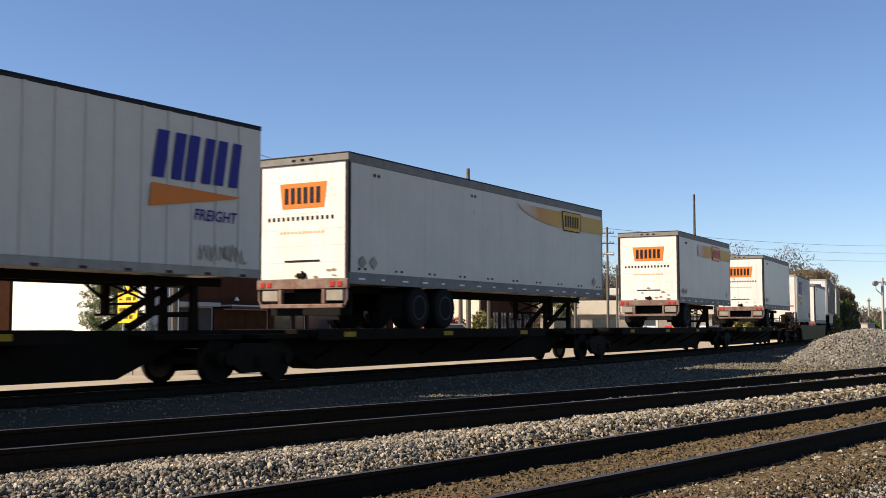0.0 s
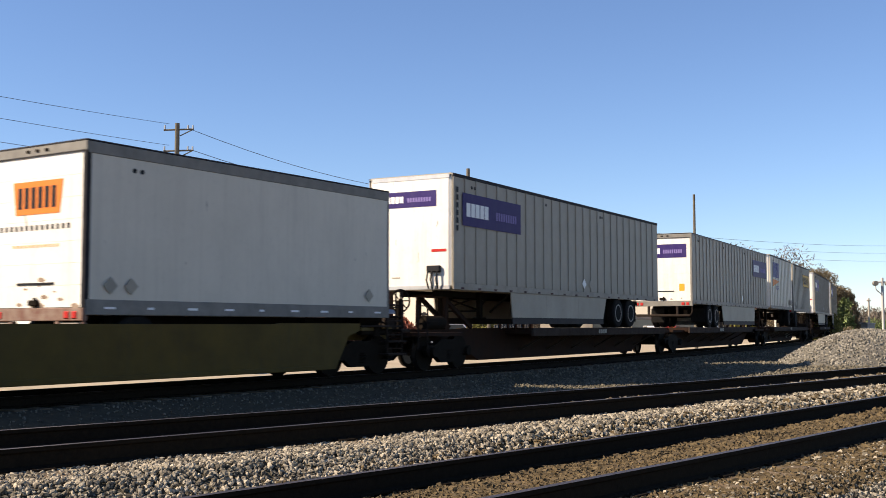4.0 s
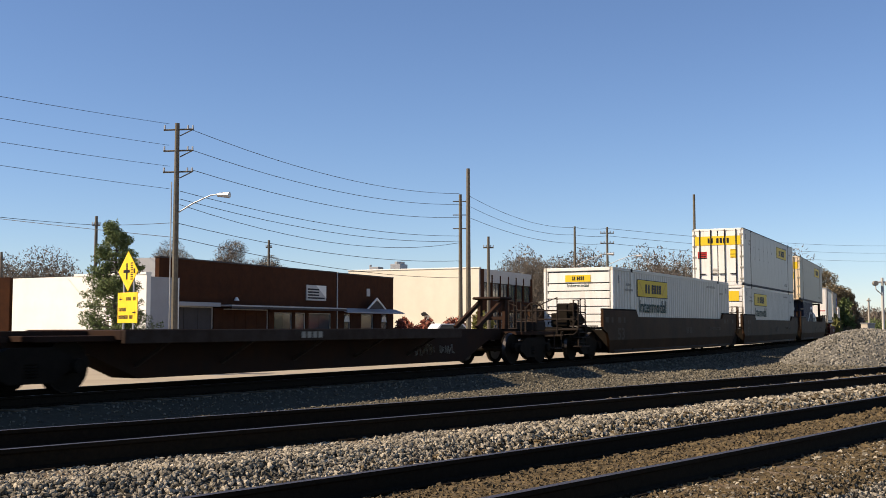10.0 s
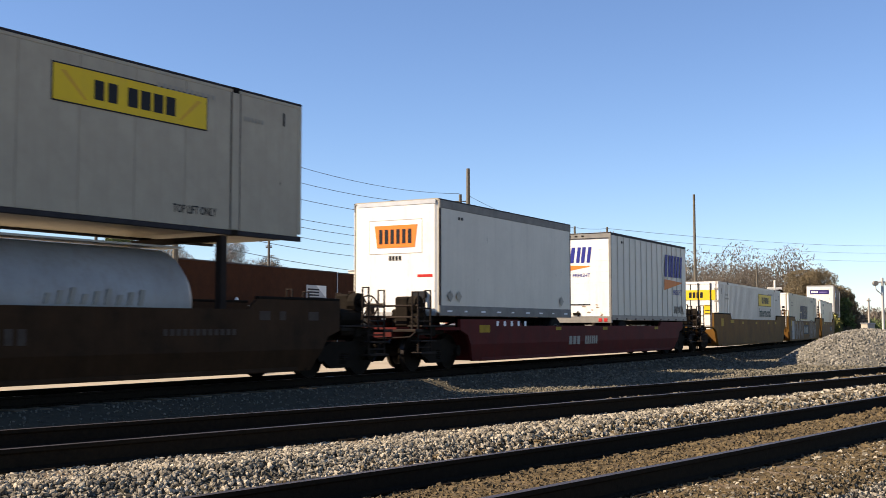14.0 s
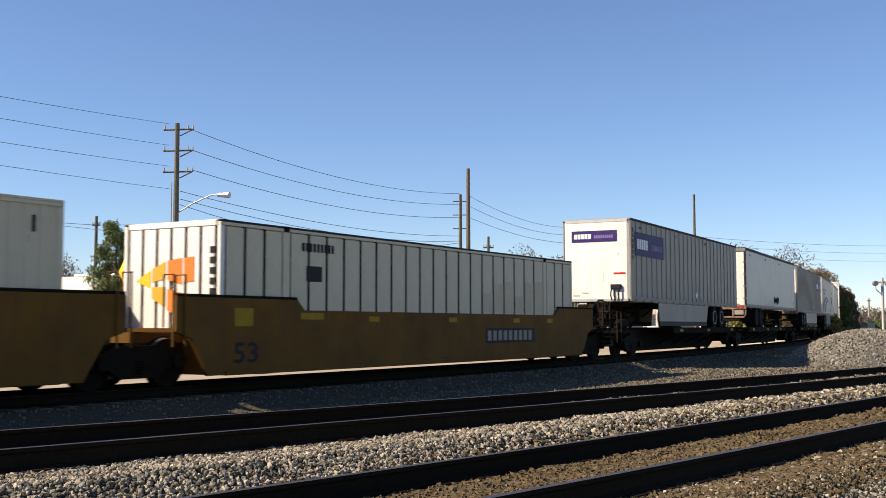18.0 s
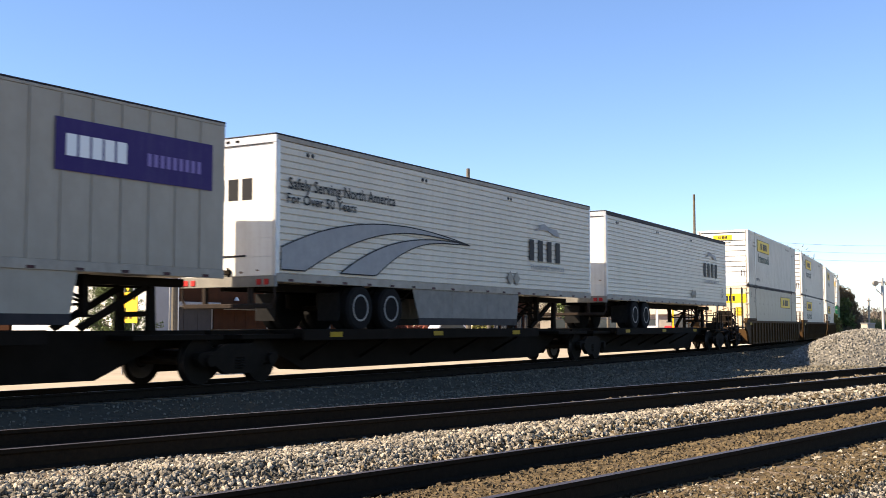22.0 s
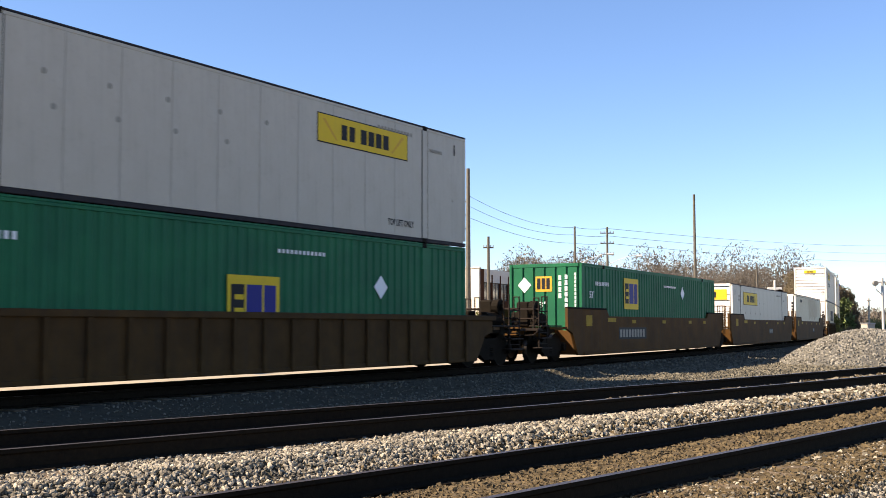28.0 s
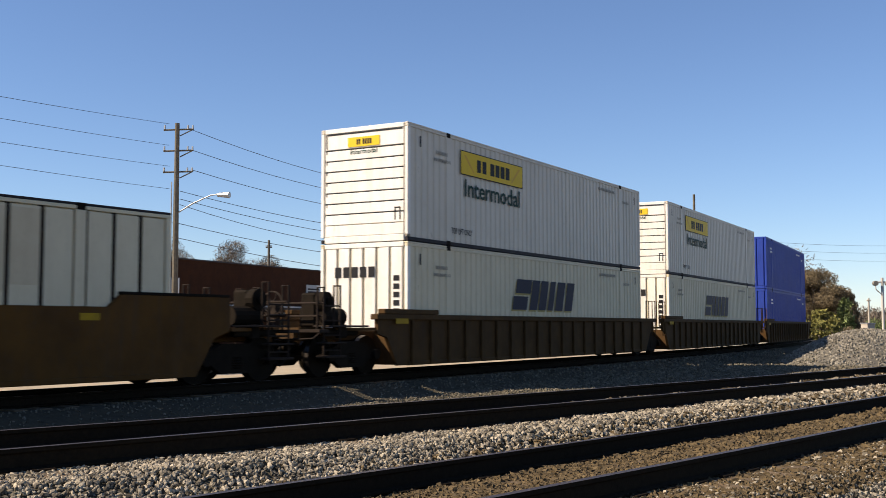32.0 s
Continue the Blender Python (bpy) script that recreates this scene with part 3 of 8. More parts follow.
def make_track(name, line, zr, label, ties_from, ties_to, seed):
    th = thing(name, label, "railway track", kind="structure")
    for side in (0.755, -0.755):
        b, top = Build(), Build()
        x, y, h = line[:, 0] - np.sin(line[:, 2]) * side, line[:, 1] + np.cos(line[:, 2]) * side, line[:, 2]
        vs, n = [], len(RAIL_SIDE)
        for i in range(len(x)):
            for u, z in RAIL_SIDE:
                vs.append((x[i] - math.sin(h[i]) * u, y[i] + math.cos(h[i]) * u, zr + z))
        fs = [(i * n + k, i * n + k + 1, (i + 1) * n + k + 1, (i + 1) * n + k) for i in range(len(x) - 1) for k in range(n - 1)]
        b.add(vs, fs)
        r = part("rail", b, M_RAIL, th)
        vs = []
        for i in range(len(x)):
            for u in (-0.034, 0.034):
                vs.append((x[i] - math.sin(h[i]) * u, y[i] + math.cos(h[i]) * u, zr + 0.003))
        top.add(vs, [(2 * i, 2 * i + 2, 2 * i + 3, 2 * i + 1) for i in range(len(x) - 1)])
        part("running_surface", top, M_RAILTOP, r, "polished bright steel running surface")
    tie = Build().box(-0.115, 0.115, -1.3, 1.3, -0.36, -0.172, 0.012).mesh("tie", M_TIE)
    fix = Build()
    for yy in (-0.755, 0.755):
        fix.box(-0.10, 0.10, yy - 0.17, yy + 0.17, -0.172, -0.152, 0.004)
        for dx in (-0.06, 0.06):
            for dy in (-0.10, 0.10):
                fix.box(dx - 0.012, dx + 0.012, yy + dy - 0.014, yy + dy + 0.014, -0.155, -0.142, 0.003)
    fix = fix.mesh("tie_plate", M_RAIL)
    rng = random.Random(seed)
    seg = np.hypot(np.diff(line[:, 0]), np.diff(line[:, 1]))
    run = np.concatenate([[0], np.cumsum(seg)])
    s = ties_from
    plates, faces, k0 = [], [], 0
    while s < ties_to:
        q = s + rng.uniform(-0.03, 0.03)
        m = pose(np.interp(q, run, line[:, 0]), np.interp(q, run, line[:, 1]), zr + rng.uniform(-0.012, 0.004), 0, 0, math.degrees(np.interp(q, run, line[:, 2])) + rng.uniform(-1.5, 1.5))
        part("tie", tie, None, th, at=m)
        plates += [m @ v.co for v in fix.vertices]
        faces += [tuple(i + k0 for i in f.vertices) for f in fix.polygons]
        k0 += len(fix.vertices)
        s += 0.5
    pm = Build()
    pm.v, pm.f = [tuple(v) for v in plates], faces
    part("tie_plates", pm.mesh("tie_plates", M_RAIL), None, th)["kind"] = "stuff"


def pile_height(x, y):
    c, s = math.cos(0.98), math.sin(0.98)
    out = np.zeros(len(x))
    for cx, cy, la, lb, hh in ((18.5, 47.8, 6.6, 3.4, 1.38), (23.6, 52.4, 9.0, 3.4, 1.15)):
        u, v = (x - cx) * c + (y - cy) * s, -(x - cx) * s + (y - cy) * c
        r = np.sqrt((u / la) ** 2 + (v / lb) ** 2)
        out = np.maximum(out, hh * np.clip(1 - r ** 1.8, 0, 1))
    return out


def make_pile():
    gx, gy = np.arange(8, 36, 0.25), np.arange(34, 64, 0.25)
    X, Y = np.meshgrid(gx, gy)
    H = pile_height(X.ravel(), Y.ravel())
    Z = H - 0.42 + np.where(H > 0.02, ripple(X.ravel() * 2, Y.ravel() * 2, 0.03), 0)
    idx = np.arange(len(Z)).reshape(len(gy), len(gx))
    fs = np.stack([idx[:-1, :-1], idx[:-1, 1:], idx[1:, 1:], idx[1:, :-1]], -1).reshape(-1, 4)
    fs = fs[(H[fs] > 0.0).any(1)]
    me = bpy.data.meshes.new("gravel_pile")
    me.from_pydata(np.stack([X.ravel(), Y.ravel(), Z], 1).tolist(), [], fs.tolist())
    me.materials.append(M_PILE)
    me.shade_smooth()
    ob = tagged(new("gravel_pile", me), "long heap of pale grey crushed stone beside the track", "gravel pile", kind="stuff")
    rng = np.random.default_rng(9)
    x, y = rng.uniform(8, 30, 46000), rng.uniform(36, 56, 46000)
    h = pile_height(x, y)
    ok = h > 0.01
    x, y, h = x[ok], y[ok], h[ok]
    size = rng.uniform(0.03, 0.062, len(x))
    stones("pile_stone", np.stack([x, y, h - 0.42 + 0.01], 1), size, M_PILE, "", ob, True)


make_ground()
make_track("track_main", TRACK_MAIN, 0.0, "main line track with dark rails under the train", 42, 100, 1)
make_track("track_middle", TRACK_MIDDLE, Z_MIDDLE, "railway track with rusty rails on timber ties", 2, 62, 2)
make_track("track_near", TRACK_NEAR, Z_NEAR, "railway track with rusty rails on brown timber ties", 2, 46, 3)
scatter_ballast()
scatter_lane()
make_pile()


# ---- rolling stock: bogies and cars ----
def bogie(parent, x):
    """A two-axle bogie under a car: bolster, side frames, springs and wheels."""
    def bolster():
        b = Build().box(-0.22, 0.22, -1.0, 1.0, 0.42, 0.66, 0.03)
        b.cyl((0, 0, 0.62), (0, 0, 0.82), 0.22, 12)
        return b.mesh("bogie", M_GREASE)

    def frame_side():
        b = Build()
        b.slab_xz([(-1.18, 0.50), (-1.12, 0.62), (-0.75, 0.64), (-0.42, 0.78), (0.42, 0.78), (0.75, 0.64), (1.12, 0.62), (1.18, 0.50), (1.05, 0.36), (0.72, 0.38), (0.42, 0.20), (-0.42, 0.20), (-0.72, 0.38), (-1.05, 0.36)], -0.07, 0.07)
        for sx in (-0.89, 0.89):
            b.cyl((sx, -0.16, 0.47), (sx, 0.12, 0.47), 0.12, 10)
        return b.mesh("side_frame", M_GREASE)

    def springs():
        prof = []
        for k in range(5):
            prof += [(0.29 + k * 0.05, 0.075), (0.315 + k * 0.05, 0.10)]
        n, vs = 12, []
        for z, r in prof:
            vs += [(2.4 * r * math.cos(2 * math.pi * i / n), r * math.sin(2 * math.pi * i / n), z) for i in range(n)]
        m = len(prof)
        return Build().add(vs, [(j * n + i, j * n + (i + 1) % n, (j + 1) * n + (i + 1) % n, (j + 1) * n + i) for j in range(m - 1) for i in range(n)]).mesh("spring", M_GREASE)

    def wheel():
        b = Build().lathe_y(0, 0.457, [(-0.070, 0.30), (-0.070, 0.44), (0.035, 0.457), (0.040, 0.483), (0.068, 0.478), (0.068, 0.40), (0.03, 0.36), (0.02, 0.16), (0.05, 0.12), (-0.09, 0.12), (-0.06, 0.16), (-0.03, 0.34)], 24)
        return b.mesh("wheel", M_GREASE)

    def tread():
        return Build().lathe_y(0, 0.457, [(-0.068, 0.442), (0.030, 0.4595)], 24).mesh("tread", M_WHEEL)

    def axle():
        return Build().cyl((0, -0.95, 0.457), (0, 0.95, 0.457), 0.075, 10).mesh("axle", M_GREASE)

    g = part("bogie", kept_mesh("bolster", bolster), None, parent, at=pose(x, 0, 0))
    for sy in (-0.98, 0.98):
        part("side_frame", kept_mesh("frame_side", frame_side), None, g, at=pose(0, sy, 0))
        part("spring", kept_mesh("springs", springs), None, g, at=pose(0, sy, 0))
    for sx in (-0.89, 0.89):
        part("axle", kept_mesh("axle", axle), None, g, at=pose(sx, 0, 0))
        for sy, rz in ((-0.755, 0), (0.755, 180)):
            part("wheel", kept_mesh("wheel", wheel), None, g, at=pose(sx, sy, 0, 0, 0, rz))
            part("tread", kept_mesh("tread", tread), None, g, at=pose(sx, sy, 0, 0, 0, rz))
    return g


def coupler(parent, x, d):
    b = Build().box(min(x, x + d * 0.75), max(x, x + d * 0.75), -0.09, 0.09, 0.74, 0.92, 0.03)
    b.box(min(x + d * 0.70, x + d * 1.0), max(x + d * 0.70, x + d * 1.0), -0.16, 0.16, 0.68, 0.98, 0.05)
    part("coupler", b, M_GREASE, parent)
    pts = []
    for i in range(9):
        u = i / 8
        pts.append((x + d * (0.2 + 1.15 * u), -0.35, 0.70 - 0.42 * math.sin(math.pi * u)))
    part("brake_hose", Build().tube(pts, 0.025, 6), M_RUBBER, parent)


def marks(parent, y, items, mat, label=""):
    """Flat painted patches on a wall that faces -y: (x0, x1, z0, z1) each."""
    for x0, x1, z0, z1 in items:
        part("paint_mark", Build().box(x0, x1, y - 0.004, y, z0, z1), mat, parent, label)


def lettering(parent, body, x, y, z, size, mat, width=None, shear=0.0):
    return part("lettering", text_mesh(body, size, mat, width=width, shear=shear), None, parent, at=pose(x, y, z))


def end_lettering(parent, body, x, y, z, size, mat, width=None):
    """Lettering on an end wall that faces -x; y is where it starts, running towards -y."""
    return part("lettering", text_mesh(body, size, mat, width=width), None, parent, at=pose(x, y, z, 0, 0, -90))


def bars(parent, x, y, z, w, h, n, mat, lean=0.0, gap=0.28, name="word_bar"):
    """A word that may not be lettered: n plain blocks in its place and colour, on a wall that faces -y."""
    b = Build()
    for i in range(n):
        a = x + w * i / n
        bw = w / n * (1 - gap)
        b.slab_xz([(a, z), (a + bw, z), (a + bw + lean * h, z + h), (a + lean * h, z + h)], y - 0.004, y)
        if h > 0.2:
            part(name, b, mat, parent)
            b = Build()
    if b.v:
        part(name, b, mat, parent)["kind"] = "stuff"


def end_bars(parent, x, y, z, w, h, n, mat, gap=0.28):
    b = Build()
    for i in range(n):
        a = y - w * i / n
        bw = w / n * (1 - gap)
        b.box(x - 0.004, x, a - bw, a, z, z + h)
        if h > 0.2:
            part("word_bar", b, mat, parent)
            b = Build()
    if b.v:
        part("word_bar", b, mat, parent)["kind"] = "stuff"


def scrawl(parent, x, y, z, w, h, mat, seed, r=0.012):
    """Loose looping spray-paint lines on a wall that faces -y."""
    rng = random.Random(seed)
    n = max(2, int(w / 0.26))
    for i in range(n):
        cx = x + w * i / n
        pts, up = [], rng.random() < 0.5
        for k in range(6):
            pts.append((cx + w / n * (0.05 + 0.17 * k + rng.uniform(-0.12, 0.12)), y - 0.003, z + h * (rng.uniform(0.7, 1.0) if up else rng.uniform(0.0, 0.3))))
            up = not up if rng.random() < 0.75 else up
        part("paint_mark", Build().tube(pts, r, 4), mat, parent, "spray-paint scrawl")


def spine_unit(b0, b1, style, tyres, hitch_ends, first, last):
    """One platform of a spine car, between bogie centres b0 and b1. tyres: stretches of tyre deck; hitch_ends: where trailer hitches stand."""
    L = b1 - b0
    h = L / 2
    body = {"black": M_BLACK, "brown": M_BROWN}[style]
    what = {"black": "black articulated spine car platform with yellow reflector patches", "brown": "weathered brown articulated spine car platform"}[style]
    th = thing("spine_car", what, "freight car", "cars of the train")
    e0, e1 = (-h - 1.7 if first else -h - 0.1), (h + 1.7 if last else h - 0.25)
    b = Build().slab_xz([(e0, 0.74), (e0, 1.04), (e1, 1.04), (e1, 0.74), (h - 1.5, 0.72), (h - 2.9, 0.16), (-h + 2.9, 0.16), (-h + 1.5, 0.72)], -0.36, 0.36)
    part("centre_sill", b, body, th)
    for x0, x1 in tyres:
        d = part("tyre_deck", Build().box(x0, x1, -1.215, 1.215, 0.88, 1.05, 0.012), body, th)
        for y0 in (-1.30, 1.22):
            part("deck_edge", Build().box(x0, x1, y0, y0 + 0.08, 0.82, 1.06, 0.01), M_DECKEDGE if style == "brown" else body, d)
        n = max(2, int((x1 - x0) / 2.0))
        for i in range(n):
            x = x0 + (i + 0.5) * (x1 - x0) / n
            for sy in (-1, 1):
                # Sun on brown cars' brace edges is put into this paler colour.
                br = kept_mesh(("brace", style, sy), lambda: Build().slab_yz([(sy * 1.24, 0.84), (sy * 1.14, 0.84), (sy * 0.36, 0.44), (sy * 0.36, 0.36)], -0.03, 0.03).mesh("brace", M_STENCIL if style == "brown" else body))
                part("brace", br, None, d, at=pose(x, 0, 0))
        if style == "black":
            k = x0 + 0.9
            while k < x1 - 0.5:
                marks(th, -1.302, [(k, k + 0.45, 0.89, 1.00)], M_YELMARK)
                k += 4.3
        else:
            bars(th, (x0 + x1) / 2 - 0.9, -1.302, 0.88, 0.75, 0.13, 4, M_INKGREY)
    for hx, d in hitch_ends:
        b = Build()
        for sy in (-0.42, 0.42):
            b.slab_xz([(hx - 0.10, 1.04), (hx + 0.10, 1.04), (hx + 0.06, 1.90), (hx - 0.06, 1.90)], sy - 0.05, sy + 0.05)
        b.box(hx - 0.38, hx + 0.38, -0.48, 0.48, 1.90, 1.98, 0.03)
        b.box(hx - 0.07, hx + 0.07, -0.42, 0.42, 1.30, 1.40, 0.01)
        s = part("hitch", b, body, th, "steel trailer hitch stand")
        st = Build()
        for sy in (-0.36, 0.36):
            st.slab_xz([(hx - d * 0.02, 1.84), (hx + d * 0.10, 1.90), (hx + d * 1.62, 1.12), (hx + d * 1.50, 1.04)], sy - 0.045, sy + 0.045)
        part("hitch_strut", st, body, s)
    if style == "brown" and last:
        scrawl(th, h - 5.4, -0.365, 0.34, 0.95, 0.32, M_INKGREY, 8, 0.012)
        scrawl(th, h - 4.2, -0.365, 0.36, 0.8, 0.28, M_INKGREY, 21, 0.012)
    part("side_plate", Build().box(e0 + 0.15, min(e0 + 2.4, 0), -1.05, 1.05, 0.86, 0.96, 0.01), body, th)
    part("side_plate", Build().box(max(e1 - 2.4, 0), e1 - 0.15, -1.05, 1.05, 0.86, 0.96, 0.01), body, th)
    bogie(th, -h)
    if last:
        bogie(th, h)
        coupler(th, e1, 0.62)
        part("grab_rail", Build().tube([(e1 - 0.05, -1.05, 0.9), (e1 - 0.05, -1.05, 2.0), (e1 - 0.05, -0.35, 1.75), (e1 - 0.05, -0.35, 0.9)], 0.025), M_RUSTY, th)
        part("grab_rail", Build().tube([(e1 - 0.05, 1.05, 0.9), (e1 - 0.05, 1.05, 2.0), (e1 - 0.05, 0.35, 1.75), (e1 - 0.05, 0.35, 0.9)], 0.025), M_RUSTY, th)
        for k, xx in enumerate((e1 - 2.6, e1 - 1.9)):
            part("hand_hoop", Build().tube([(xx, -1.12, 0.95), (xx, -1.12, 1.72), (xx + 0.28, -1.12, 1.72), (xx + 0.28, -1.12, 0.95)], 0.028), M_RUSTY, th)
        part("tool_box", Build().box(e1 - 1.35, e1 - 0.75, -1.0, -0.3, 0.98, 1.28, 0.03), M_RUSTY, th)
        part("step", Build().box(e1 - 0.7, e1 - 0.2, -1.28, -1.0, 0.42, 0.46, 0.008).tube([(e1 - 0.7, -1.26, 0.44), (e1 - 0.7, -1.26, 0.95)], 0.02).tube([(e1 - 0.2, -1.26, 0.44), (e1 - 0.2, -1.26, 0.95)], 0.02), M_RUSTY, th)
        part("cut_lever", Build().tube([(e1 - 0.1, -1.25, 0.95), (e1 + 0.1, -1.2, 0.82), (e1 + 0.12, -0.3, 0.80)], 0.018), M_RUSTY, th)
    if first:
        coupler(th, e0, -0.62)
        for sy in (-1.1, 1.1):
            part("grab_rail", Build().tube([(e0 + 0.05, sy, 0.55), (e0 + 0.05, sy, 1.62), (e0 + 0.5, sy, 1.62), (e0 + 0.5, sy, 0.55)], 0.022), M_RUSTY, th)
        part("air_reservoir", Build().cyl((e0 + 0.7, -0.85, 1.2), (e0 + 1.6, -0.85, 1.2), 0.17, 14), M_GREASE, th)
        part("tool_box", Build().box(e0 + 0.6, e0 + 1.1, 0.2, 0.9, 0.98, 1.35, 0.03), M_RUSTY, th)
        w = Build()
        for i in range(16):
            t0, t1 = 2 * math.pi * i / 16, 2 * math.pi * (i + 1) / 16
            w.cyl((e0 + 0.25, -0.45 + 0.28 * math.cos(t0), 1.75 + 0.28 * math.sin(t0)), (e0 + 0.25, -0.45 + 0.28 * math.cos(t1), 1.75 + 0.28 * math.sin(t1)), 0.022, 6)
        for i in range(4):
            t0 = math.pi * i / 4
            w.cyl((e0 + 0.25, -0.45 + 0.28 * math.cos(t0), 1.75 + 0.28 * math.sin(t0)), (e0 + 0.25, -0.45 - 0.28 * math.cos(t0), 1.75 - 0.28 * math.sin(t0)), 0.015, 6)
        w.box(e0 + 0.20, e0 + 0.30, -0.52, -0.38, 1.0, 1.75)
        part("brake_wheel", w, M_GREASE, th)
    return th


def g_step(b):
    """How many boxes a build holds, to lay strokes over one another."""
    return len(b.v) // 8


def well_unit(b0, b1, style, first, last, ribbed=False, top=1.45, hump=1.68, detail=""):
    """One well of a well car, between bogie centres b0 and b1."""
    L = b1 - b0
    h = L / 2
    mat, what = {"dark": (M_DARKWELL, "dark brown grimy articulated well car"), "tan": (M_TAN, "tan-yellow articulated well car"), "tan2": (M_TAN2, "weathered brown-yellow articulated well car"),
                 "olive": (M_OLIVE, "olive-yellow long well car"), "ribbed": (M_RIBBED, "weathered brown well car with vertical side ribs"), "red": (M_RED, "oxide red well car with white stencilling")}[style]
    th = thing("well_car", what, "freight car", "cars of the train")
    w = 1.38
    e = 1.55
    for sy in (-1, 1):
        y0, y1 = sorted((sy * w, sy * (w - 0.09)))
        if ribbed:
            poly = [(-h + 0.55, 0.95), (-h + 0.55, top - 0.12), (h - 0.55, top - 0.12), (h - 0.55, 0.95), (h - 0.95, 0.86), (h - 1.40, 0.20), (-h + 1.40, 0.20), (-h + 0.95, 0.86)]
        else:
            poly = [(-h + 0.55, 1.02), (-h + 0.55, hump), (-h + 4.0, hump), (-h + 4.25, top), (h - 3.4, top), (h - 3.15, hump - 0.02), (h - 0.55, hump - 0.02), (h - 0.55, 1.02), (h - 0.95, 0.90), (h - 1.40, 0.20), (-h + 1.40, 0.20), (-h + 0.95, 0.90)]
        skirt = style in ("dark", "red")
        if skirt:
            zk = 0.64
            xk = 1.40 - 0.45 * (zk - 0.20) / 0.70
            poly = poly[:-4] + [(h - 0.95, 0.90), (h - xk, zk), (-h + xk, zk), (-h + 0.95, 0.90)]
            vs = [(sx * (h - q), sy * (w - g), z) for sx in (-1, 1) for q, g, z in ((xk, 0, zk), (1.40, 0.11, 0.20), (1.40, 0.16, 0.20), (xk, 0.09, zk))]
            part("lower_wall", Build().add(vs, [(0, 1, 2, 3), (4, 7, 6, 5), (0, 4, 5, 1), (1, 5, 6, 2), (2, 6, 7, 3)]), mat, th)
        part("side_wall", Build().slab_xz(poly, y0, y1), mat, th)
        if not ribbed and top > 1.3:
            for x0, x1 in ((-h + 0.56, -h + 4.0), (h - 3.15, h - 0.56)):
                part("side_cap", Build().box(x0, x1, y0 - 0.01, y1 + 0.01, hump - 0.02, hump + 0.035, 0.01), M_GREASE, th, "black worn side cap")
        if ribbed:
            ya, yb = sorted((sy * (w + 0.07), sy * (w - 0.14)))
            part("top_chord", Build().box(-h + 0.45, h - 0.45, ya, yb, top - 0.13, top, 0.015), mat, th)
            part("top_chord", Build().box(-h + 0.75, -h + 3.2, ya, yb, top + 0.003, top + 0.12, 0.015), mat, th)
            rib = kept_mesh(("rib", style, sy), lambda: Build().box(-0.05, 0.05, *sorted((sy * w, sy * (w + 0.075))), 0.21, top - 0.13, 0.01).mesh("rib", mat))
            n = 19
            for i in range(n):
                x = -h + 2.0 + (L - 4.0) * i / (n - 1)
                part("rib", rib, None, th, at=pose(x, 0, 0))
        ya, yb = sorted((sy * (w + (-0.08 if skirt else 0.03)), sy * (w - (0.20 if skirt else 0.12))))
        part("bottom_sill", Build().box(-h + 1.85, h - 1.85, ya, yb, 0.19, 0.29, 0.015), mat, th)
    part("well_floor", Build().box(-h + 1.8, h - 1.8, -w + 0.1, w - 0.1, 0.205, 0.262), mat, th)
    for d, outer in ((-1, first), (1, last)):
        xe = d * (h + (1.55 if outer else -0.22))
        xi = d * (h - 2.0)
        x0, x1 = sorted((xe, xi))
        xb = d * (h - 1.56)
        em = M_GREASE if style == "dark" else mat
        part("end_bulkhead", Build().box(xb - 0.03, xb + 0.03, -w + 0.095, w - 0.095, 0.21, 0.98, 0.01), em, th)
        part("end_deck", Build().box(x0, x1, -0.62, 0.62, 0.80, 1.02, 0.02), em, th)
        b = Build().slab_xy([(d * (h - 0.5), -w), (d * (h - 0.5), w), (xe, 0.75 if outer else 0.55), (xe, -0.75 if outer else -0.55)][::1], 1.02, 1.09)
        part("end_platform", b, em, th)
        if outer:
            coupler(th, xe, d * 0.6)
            lad = Build()
            for sy in (-1.22, 1.22):
                lad.tube([(xe - d * 0.25, sy, 0.5), (xe - d * 0.25, sy, 1.95), (xe - d * 0.25, sy * 0.86, 1.95), (xe - d * 0.25, sy * 0.86, 1.05)], 0.028)
                lad.tube([(xe - d * 0.85, sy, 0.5), (xe - d * 0.85, sy, 2.0), (xe - d * 0.85, sy * 0.86, 2.0), (xe - d * 0.85, sy * 0.86, 1.05)], 0.028)
                for k in range(4):
                    lad.cyl((xe - d * 0.25, sy, 0.6 + k * 0.32), (xe - d * 0.85, sy, 0.6 + k * 0.32), 0.018, 6)
            lad.box(min(xe, xe - d * 0.35), max(xe, xe - d * 0.35), -1.3, 1.3, 0.98, 1.05, 0.01)
            part("ladder", lad, M_RUSTY, th)
            part("tread", Build().box(min(xe - d * 0.2, xe - d * 0.95), max(xe - d * 0.2, xe - d * 0.95), -1.34, -1.05, 0.44, 0.49, 0.008), M_RUSTY, th)
            part("tread", Build().box(min(xe - d * 0.2, xe - d * 0.95), max(xe - d * 0.2, xe - d * 0.95), -1.34, -1.05, 0.74, 0.78, 0.008), M_RUSTY, th)
            part("end_rail", Build().tube([(xe - d * 0.3, -1.2, 1.62), (xe - d * 0.3, 1.2, 1.62)], 0.024).tube([(xe - d * 0.3, -1.2, 1.34), (xe - d * 0.3, 1.2, 1.34)], 0.024), M_RUSTY, th)
            part("air_reservoir", Build().cyl((xe - d * 1.5, -0.75, 1.32), (xe - d * 0.7, -0.75, 1.32), 0.2, 14), M_GREASE, th)
